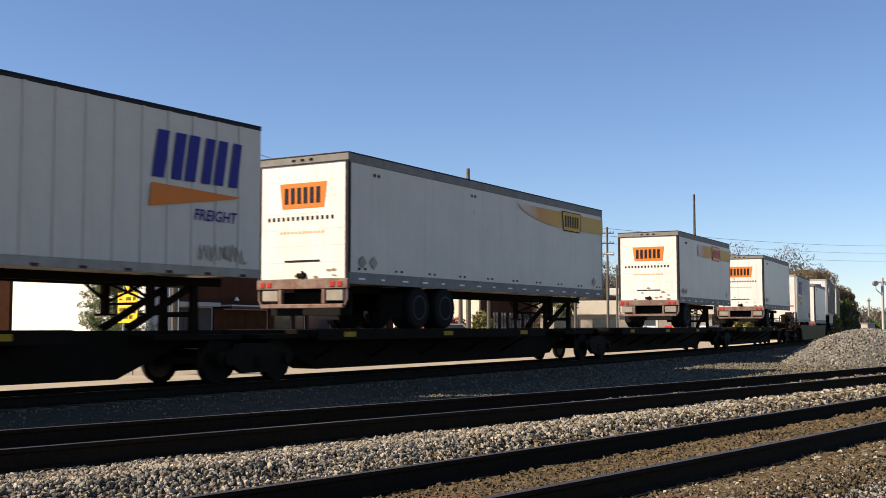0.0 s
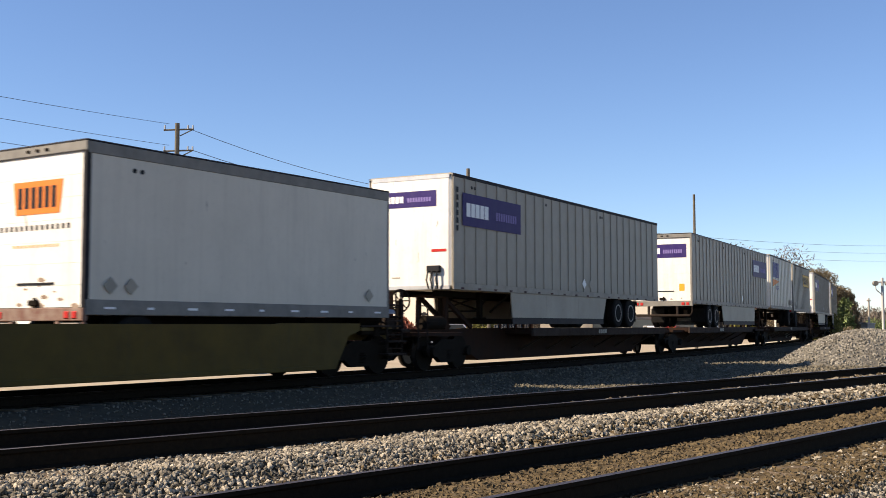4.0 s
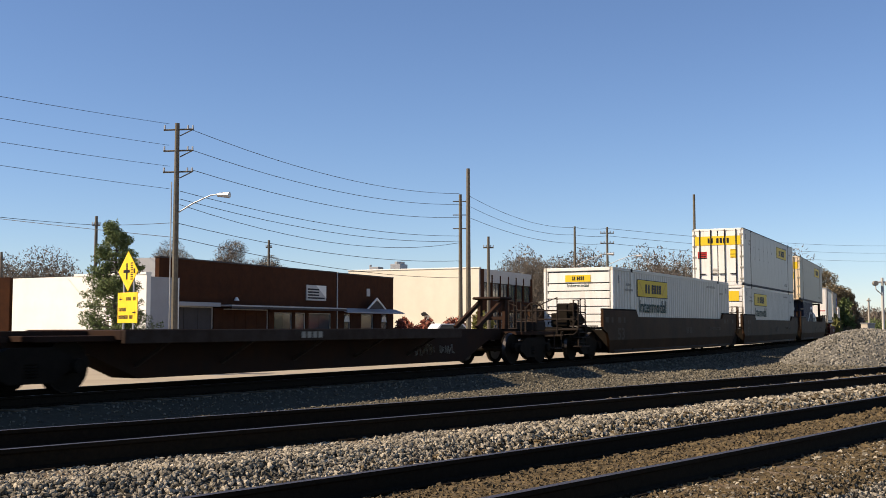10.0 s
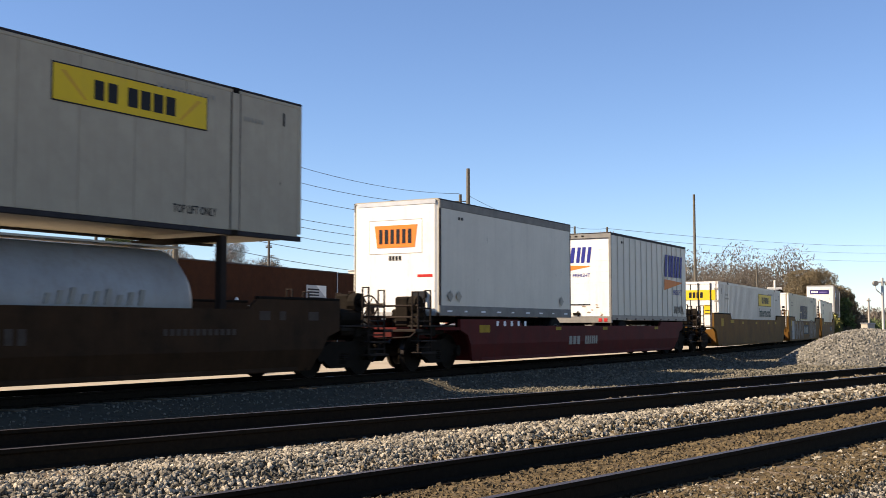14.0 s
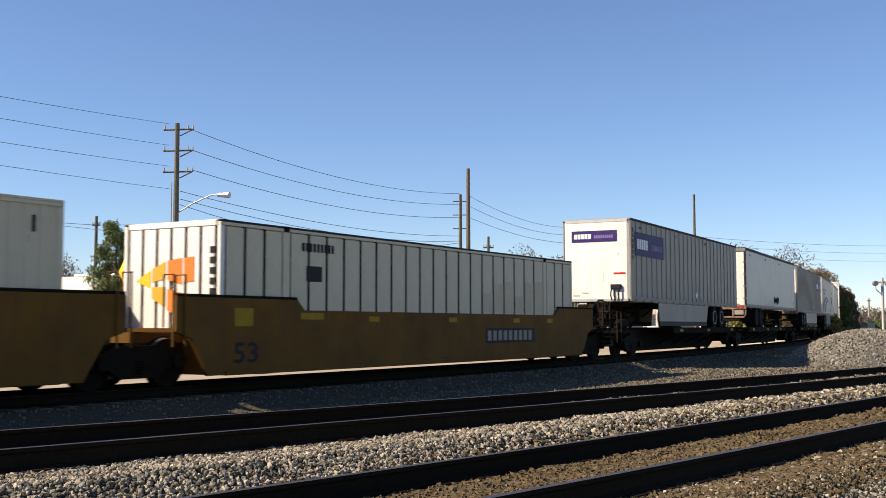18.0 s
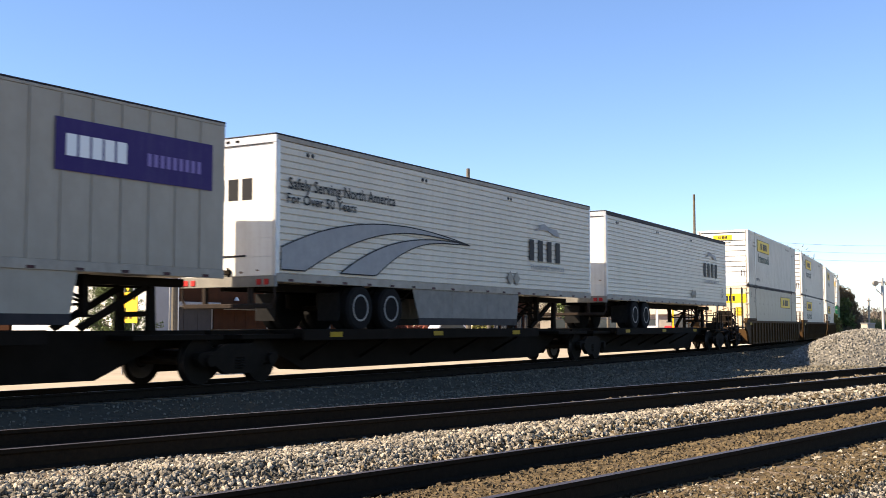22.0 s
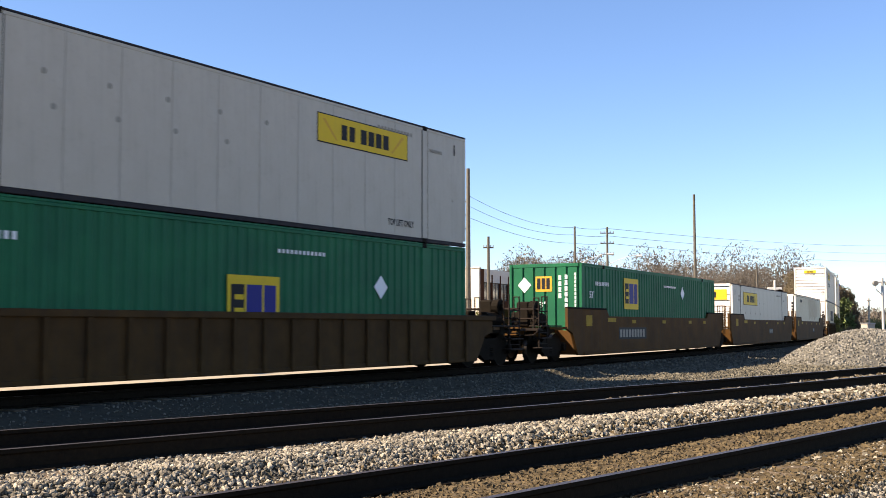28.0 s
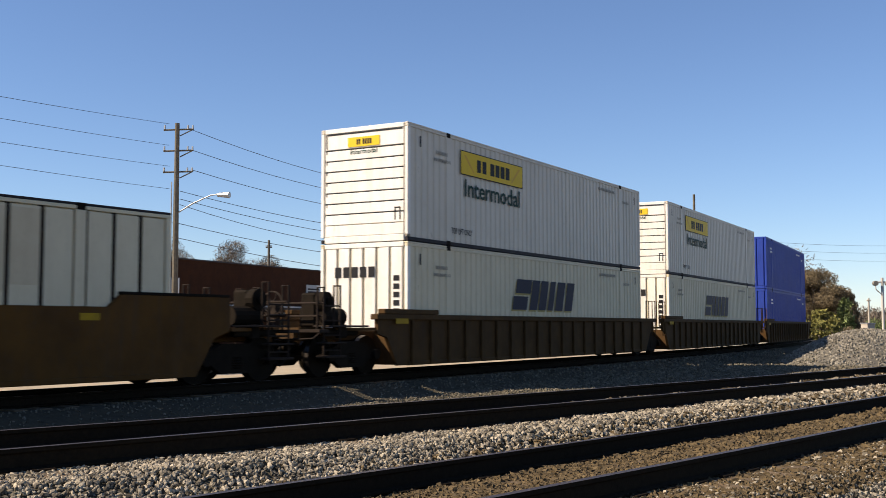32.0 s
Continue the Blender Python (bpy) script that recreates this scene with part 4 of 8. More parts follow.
            part("brake_housing", Build().box(min(xe - d * 0.95, xe - d * 0.62), max(xe - d * 0.95, xe - d * 0.62), -0.72, -0.30, 1.09, 1.86, 0.05).cyl((xe - d * 0.80, -0.72, 1.66), (xe - d * 0.80, -0.92, 1.66), 0.22, 14).cyl((xe - d * 0.80, -0.92, 1.66), (xe - d * 0.80, -1.0, 1.66), 0.10, 10), M_GREASE, th, "greasy black hand brake housing")
            part("slack_adjuster", Build().cyl((xe - d * 1.7, -1.05, 0.98), (xe - d * 0.5, -1.05, 0.98), 0.07, 10).box(min(xe - d * 1.25, xe - d * 1.0), max(xe - d * 1.25, xe - d * 1.0), -1.15, -0.95, 0.86, 1.16, 0.03), M_GREASE, th)
            part("walkway", Build().box(min(xe - d * 0.35, xe - d * 1.9), max(xe - d * 0.35, xe - d * 1.9), -1.28, -0.85, 1.10, 1.14, 0.008), M_RUSTY, th)
            part("brake_valve", Build().box(min(xe - d * 1.5, xe - d * 1.1), max(xe - d * 1.5, xe - d * 1.1), -0.3, 0.1, 1.09, 1.55, 0.04).cyl((xe - d * 1.3, -0.3, 1.3), (xe - d * 1.3, -0.5, 1.3), 0.12, 10), M_GREASE, th)
            part("brake_pipe", Build().tube([(xe - d * 0.7, -0.75, 1.32), (xe - d * 0.4, -0.9, 1.15), (xe - d * 0.4, -0.95, 0.7), (xe - d * 1.4, -1.0, 0.6)], 0.022), M_GREASE, th)
            part("cut_lever", Build().tube([(xe - d * 0.05, -1.3, 1.0), (xe + d * 0.1, -1.2, 0.86), (xe + d * 0.12, -0.3, 0.82)], 0.018), M_RUSTY, th)
        else:
            lad = Build()
            for xx in (d * (h - 0.75), d * (h - 0.45)):
                lad.tube([(xx, -w - 0.02, 0.75), (xx, -w - 0.02, 2.05), (xx, -w + 0.22, 2.05), (xx, -w + 0.22, 1.1)], 0.022)
            part("grab_iron", lad, mat, th)
    if first:
        w2 = Build()
        xw = -h - 0.9
        for i in range(16):
            t0, t1 = 2 * math.pi * i / 16, 2 * math.pi * (i + 1) / 16
            w2.cyl((xw, 0.5 + 0.28 * math.cos(t0), 1.62 + 0.28 * math.sin(t0)), (xw, 0.5 + 0.28 * math.cos(t1), 1.62 + 0.28 * math.sin(t1)), 0.022, 6)
        for i in range(3):
            t0 = math.pi * i / 3
            w2.cyl((xw, 0.5 + 0.28 * math.cos(t0), 1.62 + 0.28 * math.sin(t0)), (xw, 0.5 - 0.28 * math.cos(t0), 1.62 - 0.28 * math.sin(t0)), 0.015, 6)
        w2.box(xw, xw + 0.2, 0.42, 0.58, 1.05, 1.7, 0.01)
        part("brake_wheel", w2, M_RUSTY, th)
    yy = -w - 0.001
    if not ribbed:
        if style == "dark":
            bars(th, h - 9.3, yy, 0.82, 0.95, 0.26, 4, M_STENCIL, 0, 0.35)
            bars(th, h - 5.6, yy, 0.95, 1.9, 0.12, 12, M_STENCIL, 0, 0.35)
            for k, xx in enumerate((-h + 0.75, -h + 1.35, -h + 2.0, -h + 2.6, h - 3.1, h - 2.5, h - 1.6)):
                part("paint_mark", Build().box(xx, xx + (0.18 if k % 2 else 0.32), yy - 0.003, yy, 1.24, 1.42), M_STENCIL, th)
        if style in ("tan", "tan2"):
            marks(th, yy, [(-7.85, -7.32, 1.12, 1.47), (-5.83, -5.05, 1.26, 1.40), (-h + 6.6, -h + 7.0, 1.22, 1.34), (0.2, 0.6, 1.22, 1.34), (h - 6.2, h - 5.8, 1.22, 1.34), (h - 4.0, h - 3.6, 1.22, 1.34)], M_YELMARK)
        if style == "red":
            marks(th, yy, [(-h + 1.6, -h + 2.2, 0.95, 1.15), (-h + 6.6, -h + 7.0, 1.0, 1.1), (0.6, 1.0, 1.0, 1.1), (h - 4.0, h - 3.6, 1.0, 1.1)], M_YELMARK)
            bars(th, -h + 7.6, yy, 0.55, 0.95, 0.26, 3, M_INKGREY, 0.15)
            bars(th, -h + 8.9, yy, 0.55, 1.1, 0.26, 6, M_INKGREY, 0.15)
            bars(th, -h + 2.6, yy, 1.12, 2.2, 0.14, 5, M_SIGNWHITE, 0, 0.7)
        if detail in ("numbered", "graffiti", "plated") and style != "tan2":
            part("lettering", text_mesh("53", 0.56, M_INK if style == "tan" else M_STENCIL, width=0.72), None, th, at=pose(-7.88, yy - 0.003, 0.42 if style == "tan" else 0.66))
        if style == "tan2" and detail != "plated":
            part("paint_mark", Build().box(1.1, 2.2, yy - 0.003, yy, 0.70, 0.98), M_INK, th)
            bars(th, 1.15, yy - 0.004, 0.75, 1.0, 0.18, 5, M_INKGREY, 0, 0.35)
        if detail == "plated":
            px = 2.13 if style == "tan" else -4.77
            part("paint_mark", Build().box(px, px + 3.0, yy - 0.003, yy, 0.66, 1.07), M_INK, th)
            bars(th, px + 0.12, yy - 0.004, 0.73, 2.75, 0.27, 9, M_INKGREY, 0, 0.35)
        if detail == "graffiti":
            part("paint_mark", Build().box(-1.13, 1.57, yy - 0.003, yy, 0.57, 1.18), M_INK, th)
            bars(th, -0.98, yy - 0.004, 0.66, 2.25, 0.42, 3, M_INKGREY, 0.2, 0.42)
            for k in range(3):
                part("paint_mark", Build().box(-0.45, 0.80, yy - 0.0045, yy, 0.74 + k * 0.08, 0.775 + k * 0.08), M_INKGREY, th)
            rng = random.Random(4)
            for lo, hi in ((-6.2, -1.7), (2.0, 6.4)):
                x = lo
                while x < hi - 0.4:
                    wd = rng.uniform(0.62, 0.95)
                    z0, z1 = rng.uniform(0.24, 0.34), rng.uniform(1.26, 1.42)
                    lean = rng.uniform(-0.12, 0.22)
                    pts = [(x + wd * rng.uniform(0.05, 0.3), z1), (x + wd * rng.uniform(0.0, 0.25), z0 + 0.12), (x + wd * rng.uniform(0.45, 0.6), (z0 + z1) / 2 + rng.uniform(-0.2, 0.3)), (x + wd * rng.uniform(0.75, 0.95), z1 - rng.uniform(0, 0.15)), (x + wd * rng.uniform(0.7, 1.0), z0 + rng.uniform(0, 0.1))]
                    for grow, deep, m in ((0.16, 0.002, M_GRAFFEDGE), (0.115, 0.004, M_GRAFF)):
                        g = Build()
                        for (ax, az), (bx, bz) in zip(pts[:-1], pts[1:]):
                            q = math.hypot(bx - ax, bz - az)
                            ux, uz = (bx - ax) / q * grow, (bz - az) / q * grow
                            ax, az, bx, bz = ax + lean * (az - z0), max(az, z0), bx + lean * (bz - z0), max(bz, z0)
                            g.slab_xz([(ax - ux - uz * 0.7, az - uz + ux * 0.7), (ax - ux + uz * 0.7, az - uz - ux * 0.7), (bx + ux + uz, bz + uz - ux), (bx + ux - uz, bz + uz + ux)], yy - deep - 0.0004 * g_step(g), yy)
                        part("paint_mark", g, m, th, "pinkish grey outlined spray-paint shape")
                    x += wd * 1.02
            part("paint_mark", Build().box(-7.4, -6.25, yy - 0.003, yy, 0.22, 1.42), M_GRAFFPALE, th, "pale sprayed-over patch")
    else:
        marks(th, -w - 0.076, [(-h + 1.2, -h + 1.75, 1.18, 1.3)], M_YELMARK)
    bogie(th, -h)
    if last:
        bogie(th, h)
    return th


M_GRAFF = material("spray_paint_grey", (0.215, 0.155, 0.108), 0.6, 0, (0.17, 0.125, 0.09), 3, 0.5, spec=0.1)
M_GRAFFEDGE = material("spray_paint_dark_edge", (0.040, 0.024, 0.018), 0.7, 0, (0.07, 0.04, 0.02), 5, 0.5, spec=0.1)
M_GRAFFPALE = material("spray_paint_pale", (0.34, 0.33, 0.29), 0.6, 0, (0.20, 0.18, 0.14), 2, 0.5)


# ---- signs painted on trailers and containers ----
def sign_purple(th, x, y, z, w, h):
    p = part("sign", Build().box(x, x + w, y - 0.005, y, z, z + h), M_PURPLE, th, "purple company sign with white bars")
    bars(p, x + w * 0.06, y - 0.006, z + h * 0.29, w * 0.37, h * 0.42, 5, M_SIGNWHITE, 0, 0.18)
    bars(p, x + w * 0.55, y - 0.006, z + h * 0.32, w * 0.38, h * 0.26, 9, M_LILAC, 0, 0.4)


def sign_purple_end(th, x, z, w, h, y0):
    p = part("sign", Build().box(x - 0.005, x, y0 - w, y0, z, z + h), M_PURPLE, th, "purple company sign with white bars")
    end_bars(p, x - 0.006, y0 - w * 0.06, z + h * 0.30, w * 0.38, h * 0.42, 5, M_SIGNWHITE, 0.18)
    end_bars(p, x - 0.006, y0 - w * 0.50, z + h * 0.32, w * 0.42, h * 0.28, 9, M_LILAC, 0.35)


def sign_swept(th, x, y, z, w):
    """A word in dark blue, drawn as three leaning blocks, over an orange wedge."""
    h = w * 0.40
    for a, b in ((0.0, 0.32), (0.36, 0.66), (0.70, 0.99)):
        for p, q in ((a, a + (b - a) * 0.40), (b - (b - a) * 0.36, b)):
            part("word_bar", Build().slab_xz([(x + (p - 0.03) * w, z), (x + (q - 0.03) * w, z), (x + (q + 0.03) * w, z + h), (x + (p + 0.03) * w, z + h)], y - 0.005, y), M_BLUE, th)
    part("sign", Build().slab_xz([(x - 0.03 * w, z - 0.12 * h), (x + 1.0 * w, z - 0.20 * h), (x + 0.93 * w, z - 0.26 * h), (x - 0.06 * w, z - 0.62 * h)], y - 0.005, y), M_ORANGE, th, "orange wedge")
    lettering(th, "FREIGHT", x + 0.44 * w, y - 0.006, z - 0.80 * h, 0.34 * h, M_BLUE, 0.53 * w, 0.2)


def sign_swept_end(th, x, z, w, y0):
    h = w * 0.46
    for a, b in ((0.0, 0.32), (0.36, 0.66), (0.70, 0.99)):
        for p, q in ((a, a + (b - a) * 0.40), (b - (b - a) * 0.36, b)):
            part("word_bar", Build().slab_yz([(y0 - (p - 0.03) * w, z), (y0 - (q - 0.03) * w, z), (y0 - (q + 0.03) * w, z + h), (y0 - (p + 0.03) * w, z + h)], x - 0.005, x), M_BLUE, th)
    part("sign", Build().slab_yz([(y0 + 0.03 * w, z - 0.12 * h), (y0 - w, z - 0.20 * h), (y0 - 0.92 * w, z - 0.27 * h), (y0 + 0.05 * w, z - 0.62 * h)], x - 0.005, x), M_ORANGE, th, "orange wedge")
    end_lettering(th, "FREIGHT", x - 0.006, y0 - 0.42 * w, z - 0.90 * h, 0.32 * h, M_BLUE, 0.55 * w)


def trapezoid(th, x, y, z, w, h, fill, ink, n=6, border=True):
    k = 0.06 * w
    if border:
        part("sign", Build().slab_xz([(x + k - 0.03, z - 0.03), (x + w - k + 0.03, z - 0.03), (x + w + 0.04, z + h + 0.03), (x - 0.04, z + h + 0.03)], y - 0.004, y), ink, th)
    s = part("sign", Build().slab_xz([(x + k, z), (x + w - k, z), (x + w, z + h), (x, z + h)], y - 0.007, y), fill, th, "flared company sign with dark bars")
    bars(s, x + k * 1.8, y - 0.008, z + h * 0.18, w - k * 3.2, h * 0.64, n, ink, 0, 0.38)


def trapezoid_end(th, x, z, w, h, y0, fill, ink, n=6):
    k = 0.06 * w
    part("sign", Build().slab_yz([(y0 - k, z), (y0 - w + k, z), (y0 - w, z + h), (y0, z + h)], x - 0.007, x), fill, th, "flared orange company sign with dark bars")
    end_bars(th, x - 0.008, y0 - k * 1.8, z + h * 0.18, w - k * 3.2, h * 0.64, n, ink, 0.38)


def sign_hunt(th, x, y, z, w=3.6, h=0.62, word=True):
    part("sign", Build().box(x - 0.025, x + w + 0.025, y - 0.004, y, z - 0.025, z + h + 0.025), M_INK, th)
    s = part("sign", Build().box(x, x + w, y - 0.007, y, z, z + h), M_HUNT, th, "yellow company sign with dark bars")
    bars(s, x + w * 0.24, y - 0.008, z + h * 0.21, w * 0.17, h * 0.56, 2, M_INK, 0, 0.30)
    bars(s, x + w * 0.45, y - 0.008, z + h * 0.21, w * 0.34, h * 0.56, 4, M_INK, 0, 0.22)
    for a, b in ((0.04, 0.20), (0.96, 0.80)):
        st = Build().slab_xz([(x + w * a, z + h * 0.84), (x + w * (a * 0.8 + b * 0.2), z + h * 0.86), (x + w * b, z + h * 0.14), (x + w * (b * 0.9 + a * 0.1), z + h * 0.12)], y - 0.0085, y)
        part("scroll_mark", st, M_AMBER, s)
    if word:
        lettering(th, "Intermodal", x + 0.2, y - 0.006, z - 0.58, 0.66, M_INKGREEN, w - 0.36)


def sign_hunt_end(th, x, z, w, h, y0):
    s = part("sign", Build().box(x - 0.007, x, y0 - w, y0, z, z + h), M_HUNT, th, "yellow company sign with dark bars")
    end_bars(s, x - 0.008, y0 - w * 0.28, z + h * 0.22, w * 0.14, h * 0.56, 2, M_INK, 0.35)
    end_bars(s, x - 0.008, y0 - w * 0.47, z + h * 0.22, w * 0.30, h * 0.56, 4, M_INK, 0.30)


def sign_swoop(th, x, y, z, w, h):
    """A slanted navy word with an ochre lower edge, drawn as leaning blocks."""
    k = 0.30
    pieces = ((0.0, 0.21, 0.0, 0.44), (0.02, 0.22, 0.54, 1.0), (0.25, 0.115, 0.0, 1.0), (0.385, 0.115, 0.0, 1.0), (0.53, 0.085, 0.0, 1.0), (0.65, 0.125, 0.0, 1.0), (0.81, 0.125, 0.0, 1.0))
    for off, deep, m in ((0.045, 0.003, M_OCHRE), (0.0, 0.006, M_NAVYINK)):
        for a, b, lo, hi in pieces:
            z0, z1 = z + h * lo - off, z + h * hi - off
            x0 = x + w * a - off
            part("word_bar", Build().slab_xz([(x0 + k * h * lo, z0), (x0 + w * b + k * h * lo, z0), (x0 + w * b + k * h * hi, z1), (x0 + k * h * hi, z1)], y - deep, y), m, th)


def diamond_placard(th, x, y, z, r, mat):
    part("placard", Build().slab_xz([(x - r, z), (x, z - r), (x + r, z), (x, z + r)], y - 0.005, y), mat, th)


# ---- trailers ----
M_GREYDARK = material("rim_grimy", (0.045, 0.043, 0.042), 0.7, 0.1, (0.03, 0.03, 0.03), 9, 0.5, spec=0.2)

M_TAPE = material("tape_dark_red", (0.075, 0.022, 0.022), 0.6, 0, (0.03, 0.02, 0.02), 4, 0.5, spec=0.18)


M_SCUFF = material("rust_scuff", (0.16, 0.10, 0.06), 0.8, 0, (0.34, 0.26, 0.19), 7, 0.5)


def trailer_wheel(th, x, pale=True):
    def tyre():
        b = Build().lathe_y(0, 0.51, [(-0.29, 0.30), (-0.29, 0.46), (-0.25, 0.51), (-0.06, 0.51), (-0.02, 0.46), (-0.02, 0.40), (0.02, 0.46), (0.06, 0.51), (0.25, 0.51), (0.29, 0.46), (0.29, 0.30)], 26)
        return b.mesh("tyre", M_RUBBER)

    def rim():
        b = Build().lathe_y(0, 0.51, [(-0.295, 0.305), (-0.30, 0.27), (-0.26, 0.245), (-0.12, 0.235)], 24, False)
        return b.mesh("rim", M_RIM if pale else M_GREYDARK)

    for sy, rz in ((-0.98, 0), (0.98, 180)):
        t = part("tyre", kept_mesh("tyre", tyre), None, th, at=pose(x, sy, 0, 0, 0, rz))
        part("rim", kept_mesh(("rim", pale), rim), None, t, "pale dished steel rim" if pale else "dark dished steel rim")
        part("hub", kept_mesh("hub", lambda: Build().lathe_y(0, 0.51, [(-0.06, 0.24), (-0.08, 0.13), (-0.16, 0.115), (-0.24, 0.09), (-0.25, 0.0)], 18).mesh("hub", M_GREYDARK)), None, t)
    part("axle", kept_mesh("trailer_axle", lambda: Build().cyl((0, -0.7, 0.51), (0, 0.7, 0.51), 0.065, 10).mesh("axle", M_GREASE)), None, th, at=pose(x, 0, 0))


def trailer(L, look_kind, lead, label, side="ribbed", skirt=False, bottom="alu", top="dark", roof_h=4.05):
    th = thing("trailer", label, "trailer", "trailers on the train")
    h, w, zb, zt = L / 2, 1.295, 1.0, roof_h
    sm = {"white": M_WHITE, "grimy": M_WHITE2, "beige": M_BEIGE}[look_kind]
    part("body", Build().box(-h + 0.02, h - 0.02, -w + 0.025, w - 0.025, zb + 0.06, zt - 0.03, 0.02), sm, th)
    part("roof", Build().slab_yz([(-w, zt - 0.05), (-w + 0.06, zt), (w - 0.06, zt), (w, zt - 0.05)], -h, h), M_WHITE2, th)
    tr = M_DARKRAIL if top == "dark" else M_SILL
    br = M_SILL if bottom == "alu" else M_GREYRAIL
    rail = {"ribbed": 0.055, "slats": 0.10, "smooth": 0.11 if bottom == "alu" else 0.20}[side]
    for sy in (-1, 1):
        y0, y1 = sorted((sy * (w - 0.03), sy * (w + 0.012)))
        part("top_rail", Build().box(-h, h, y0, y1, zt - 0.045 - rail, zt - 0.045, 0.008), M_GREYRAIL if rail == 0.20 else tr, th)
        part("roof_edge", Build().box(-h, h, y0, y1, zt - 0.044, zt - 0.012, 0.006), M_DARKRAIL, th)
        part("bottom_rail", Build().box(-h, h, y0, y1, zb, zb + (0.17 if bottom == "alu" else 0.26), 0.008), br, th)
    z0, z1 = zb + (0.17 if bottom == "alu" else 0.26), zt - 0.045 - rail
    if side == "ribbed":
        n = max(8, int(round(L / 0.61)))
        pw = L / n
        pan = kept_mesh(("pan", round(pw, 3), sm.name, roof_h), lambda: Build().box(0.012, pw - 0.012, -w, -w + 0.024, z0, z1, 0.006).mesh("side_panel", sm))
        post = kept_mesh(("post", sm.name, roof_h, z0), lambda: Build().slab_yz([(-w, z0), (-w - 0.026, z0), (-w - 0.026, z1), (-w, z1)], -0.035, 0.035).mesh("side_post", sm))
        for i in range(n):
            part("side_panel", pan, None, th, at=pose(-h + i * pw, 0, 0))
            if i:
                part("side_post", post, None, th, at=pose(-h + i * pw, 0, 0))
        part("far_side", Build().box(-h, h, w - 0.024, w, z0, z1), sm, th)
    elif side == "slats":
        n = 20
        sl = kept_mesh(("slat", round(L, 2), sm.name), lambda: Build().slab_yz([(-w + 0.02, 0.004), (-w, 0.020), (-w, (z1 - z0) / n - 0.020), (-w + 0.02, (z1 - z0) / n - 0.004)], -h + 0.09, h - 0.09).mesh("side_slat", sm))
        for i in range(n):
            part("side_slat", sl, None, th, at=pose(0, 0, z0 + i * (z1 - z0) / n))
        part("far_side", Build().box(-h, h, w - 0.024, w, z0, z1), sm, th)
        for xx in (-h, h - 0.10):
            part("corner_post", Build().box(xx, xx + 0.10, -w - 0.006, -w + 0.03, z0, z1, 0.006), M_ALU, th)
    else:
        part("side_panel", Build().box(-h + 0.002, h - 0.002, -w, -w + 0.024, z0, z1, 0.003), sm, th)
        if bottom != "alu" and L > 12:
            for i in range(10):
                x = -h + 0.35 + i * (L - 0.9) / 9
                part("side_clip", Build().box(x, x + 0.10, -w - 0.006, -w, z0 + 0.06, z0 + 0.11).box(x + 0.24, x + 0.34, -w - 0.006, -w, z0 + 0.06, z0 + 0.11), M_INK, th)
        part("far_side", Build().box(-h, h, w - 0.024, w, z0, z1), sm, th)
        for xx in (-h, h - 0.07):
            part("corner_post", Build().box(xx, xx + 0.07, -w - 0.008, -w + 0.03, z0, z1, 0.006), M_DARKRAIL if xx < 0 else M_GREYRAIL, th)
    tape, vents = Build(), Build()
    n = int(L / 0.9)
    for i in range(n):
        x = -h + (i + 0.4) * L / n
        if bottom == "alu":
            tape.box(x, x + 0.16, -w - 0.019, -w - 0.011, zb + 0.015, zb + 0.065)
        else:
            tape.box(x, x + 0.24 - 0.1 * (i % 3 == 1), -w - 0.019, -w - 0.011, zb + 0.10, zb + 0.14)
    part("reflective_tape", tape, M_TAPE if bottom == "alu" else M_SIGNWHITE, th)["kind"] = "stuff"
    for i in range(int(L / 4.6)):
        x = -h + 1.0 + i * 4.6
        for dx in (0, 0.17):
            vents.cyl((x + dx, -w - 0.014, z1 - 0.20), (x + dx, -w + 0.0, z1 - 0.20), 0.045, 8)
    part("vents", vents, M_INK, th)["kind"] = "stuff"
    # the leading end faces -x
    rx = -1 if lead == "rear" else 1
    if lead == "rear":
        x = -h
        part("door_frame", Build().box(x - 0.03, x + 0.02, -w, w, zt - 0.20, zt - 0.04, 0.008), M_GREYRAIL if side != "slats" else M_ALU, th)
        for y0 in (-w, w - 0.09):
            part("door_frame", Build().box(x - 0.03, x + 0.02, y0, y0 + 0.09, zb + 0.12, zt - 0.20, 0.008), {"smooth": M_DARKRAIL, "ribbed": M_GREYRAIL, "slats": M_ALU}[side], th)
        part("roof_edge", Build().box(x - 0.034, x + 0.02, -w, w, zt - 0.038, zt - 0.008, 0.006).box(x - 0.034, x - 0.028, -w + 0.09, w - 0.09, zt - 0.215, zt - 0.20), M_DARKRAIL, th)
        part("rear_sill", Build().box(x - 0.05, x + 0.05, -w, w, zb - 0.10, zb + 0.12, 0.01), M_GREYRAIL if side in ("slats", "ribbed") else M_RUSTRED, th)
        n = 7
        for i in range(n):
            a, b_ = zb + 0.13 + (zt - zb - 0.35) * i / n, zb + 0.13 + (zt - zb - 0.35) * (i + 1) / n
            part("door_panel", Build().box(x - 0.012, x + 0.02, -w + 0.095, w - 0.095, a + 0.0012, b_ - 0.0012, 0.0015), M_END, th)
        part("door_handle", Build().box(x - 0.03, x, -0.5, 0.5, zb + 0.52, zb + 0.56, 0.008), M_INK, th)
        part("door_latch", Build().box(x - 0.07, x, -0.12, 0.14, zb + 0.16, zb + 0.26, 0.02).cyl((x - 0.06, -0.05, zb + 0.30), (x - 0.02, -0.05, zb + 0.10), 0.03, 8), M_GREASE, th)
        bumper = Build()
        bumper.box(x - 0.06, x + 0.04, -1.18, 1.18, 0.46, 0.56, 0.015)
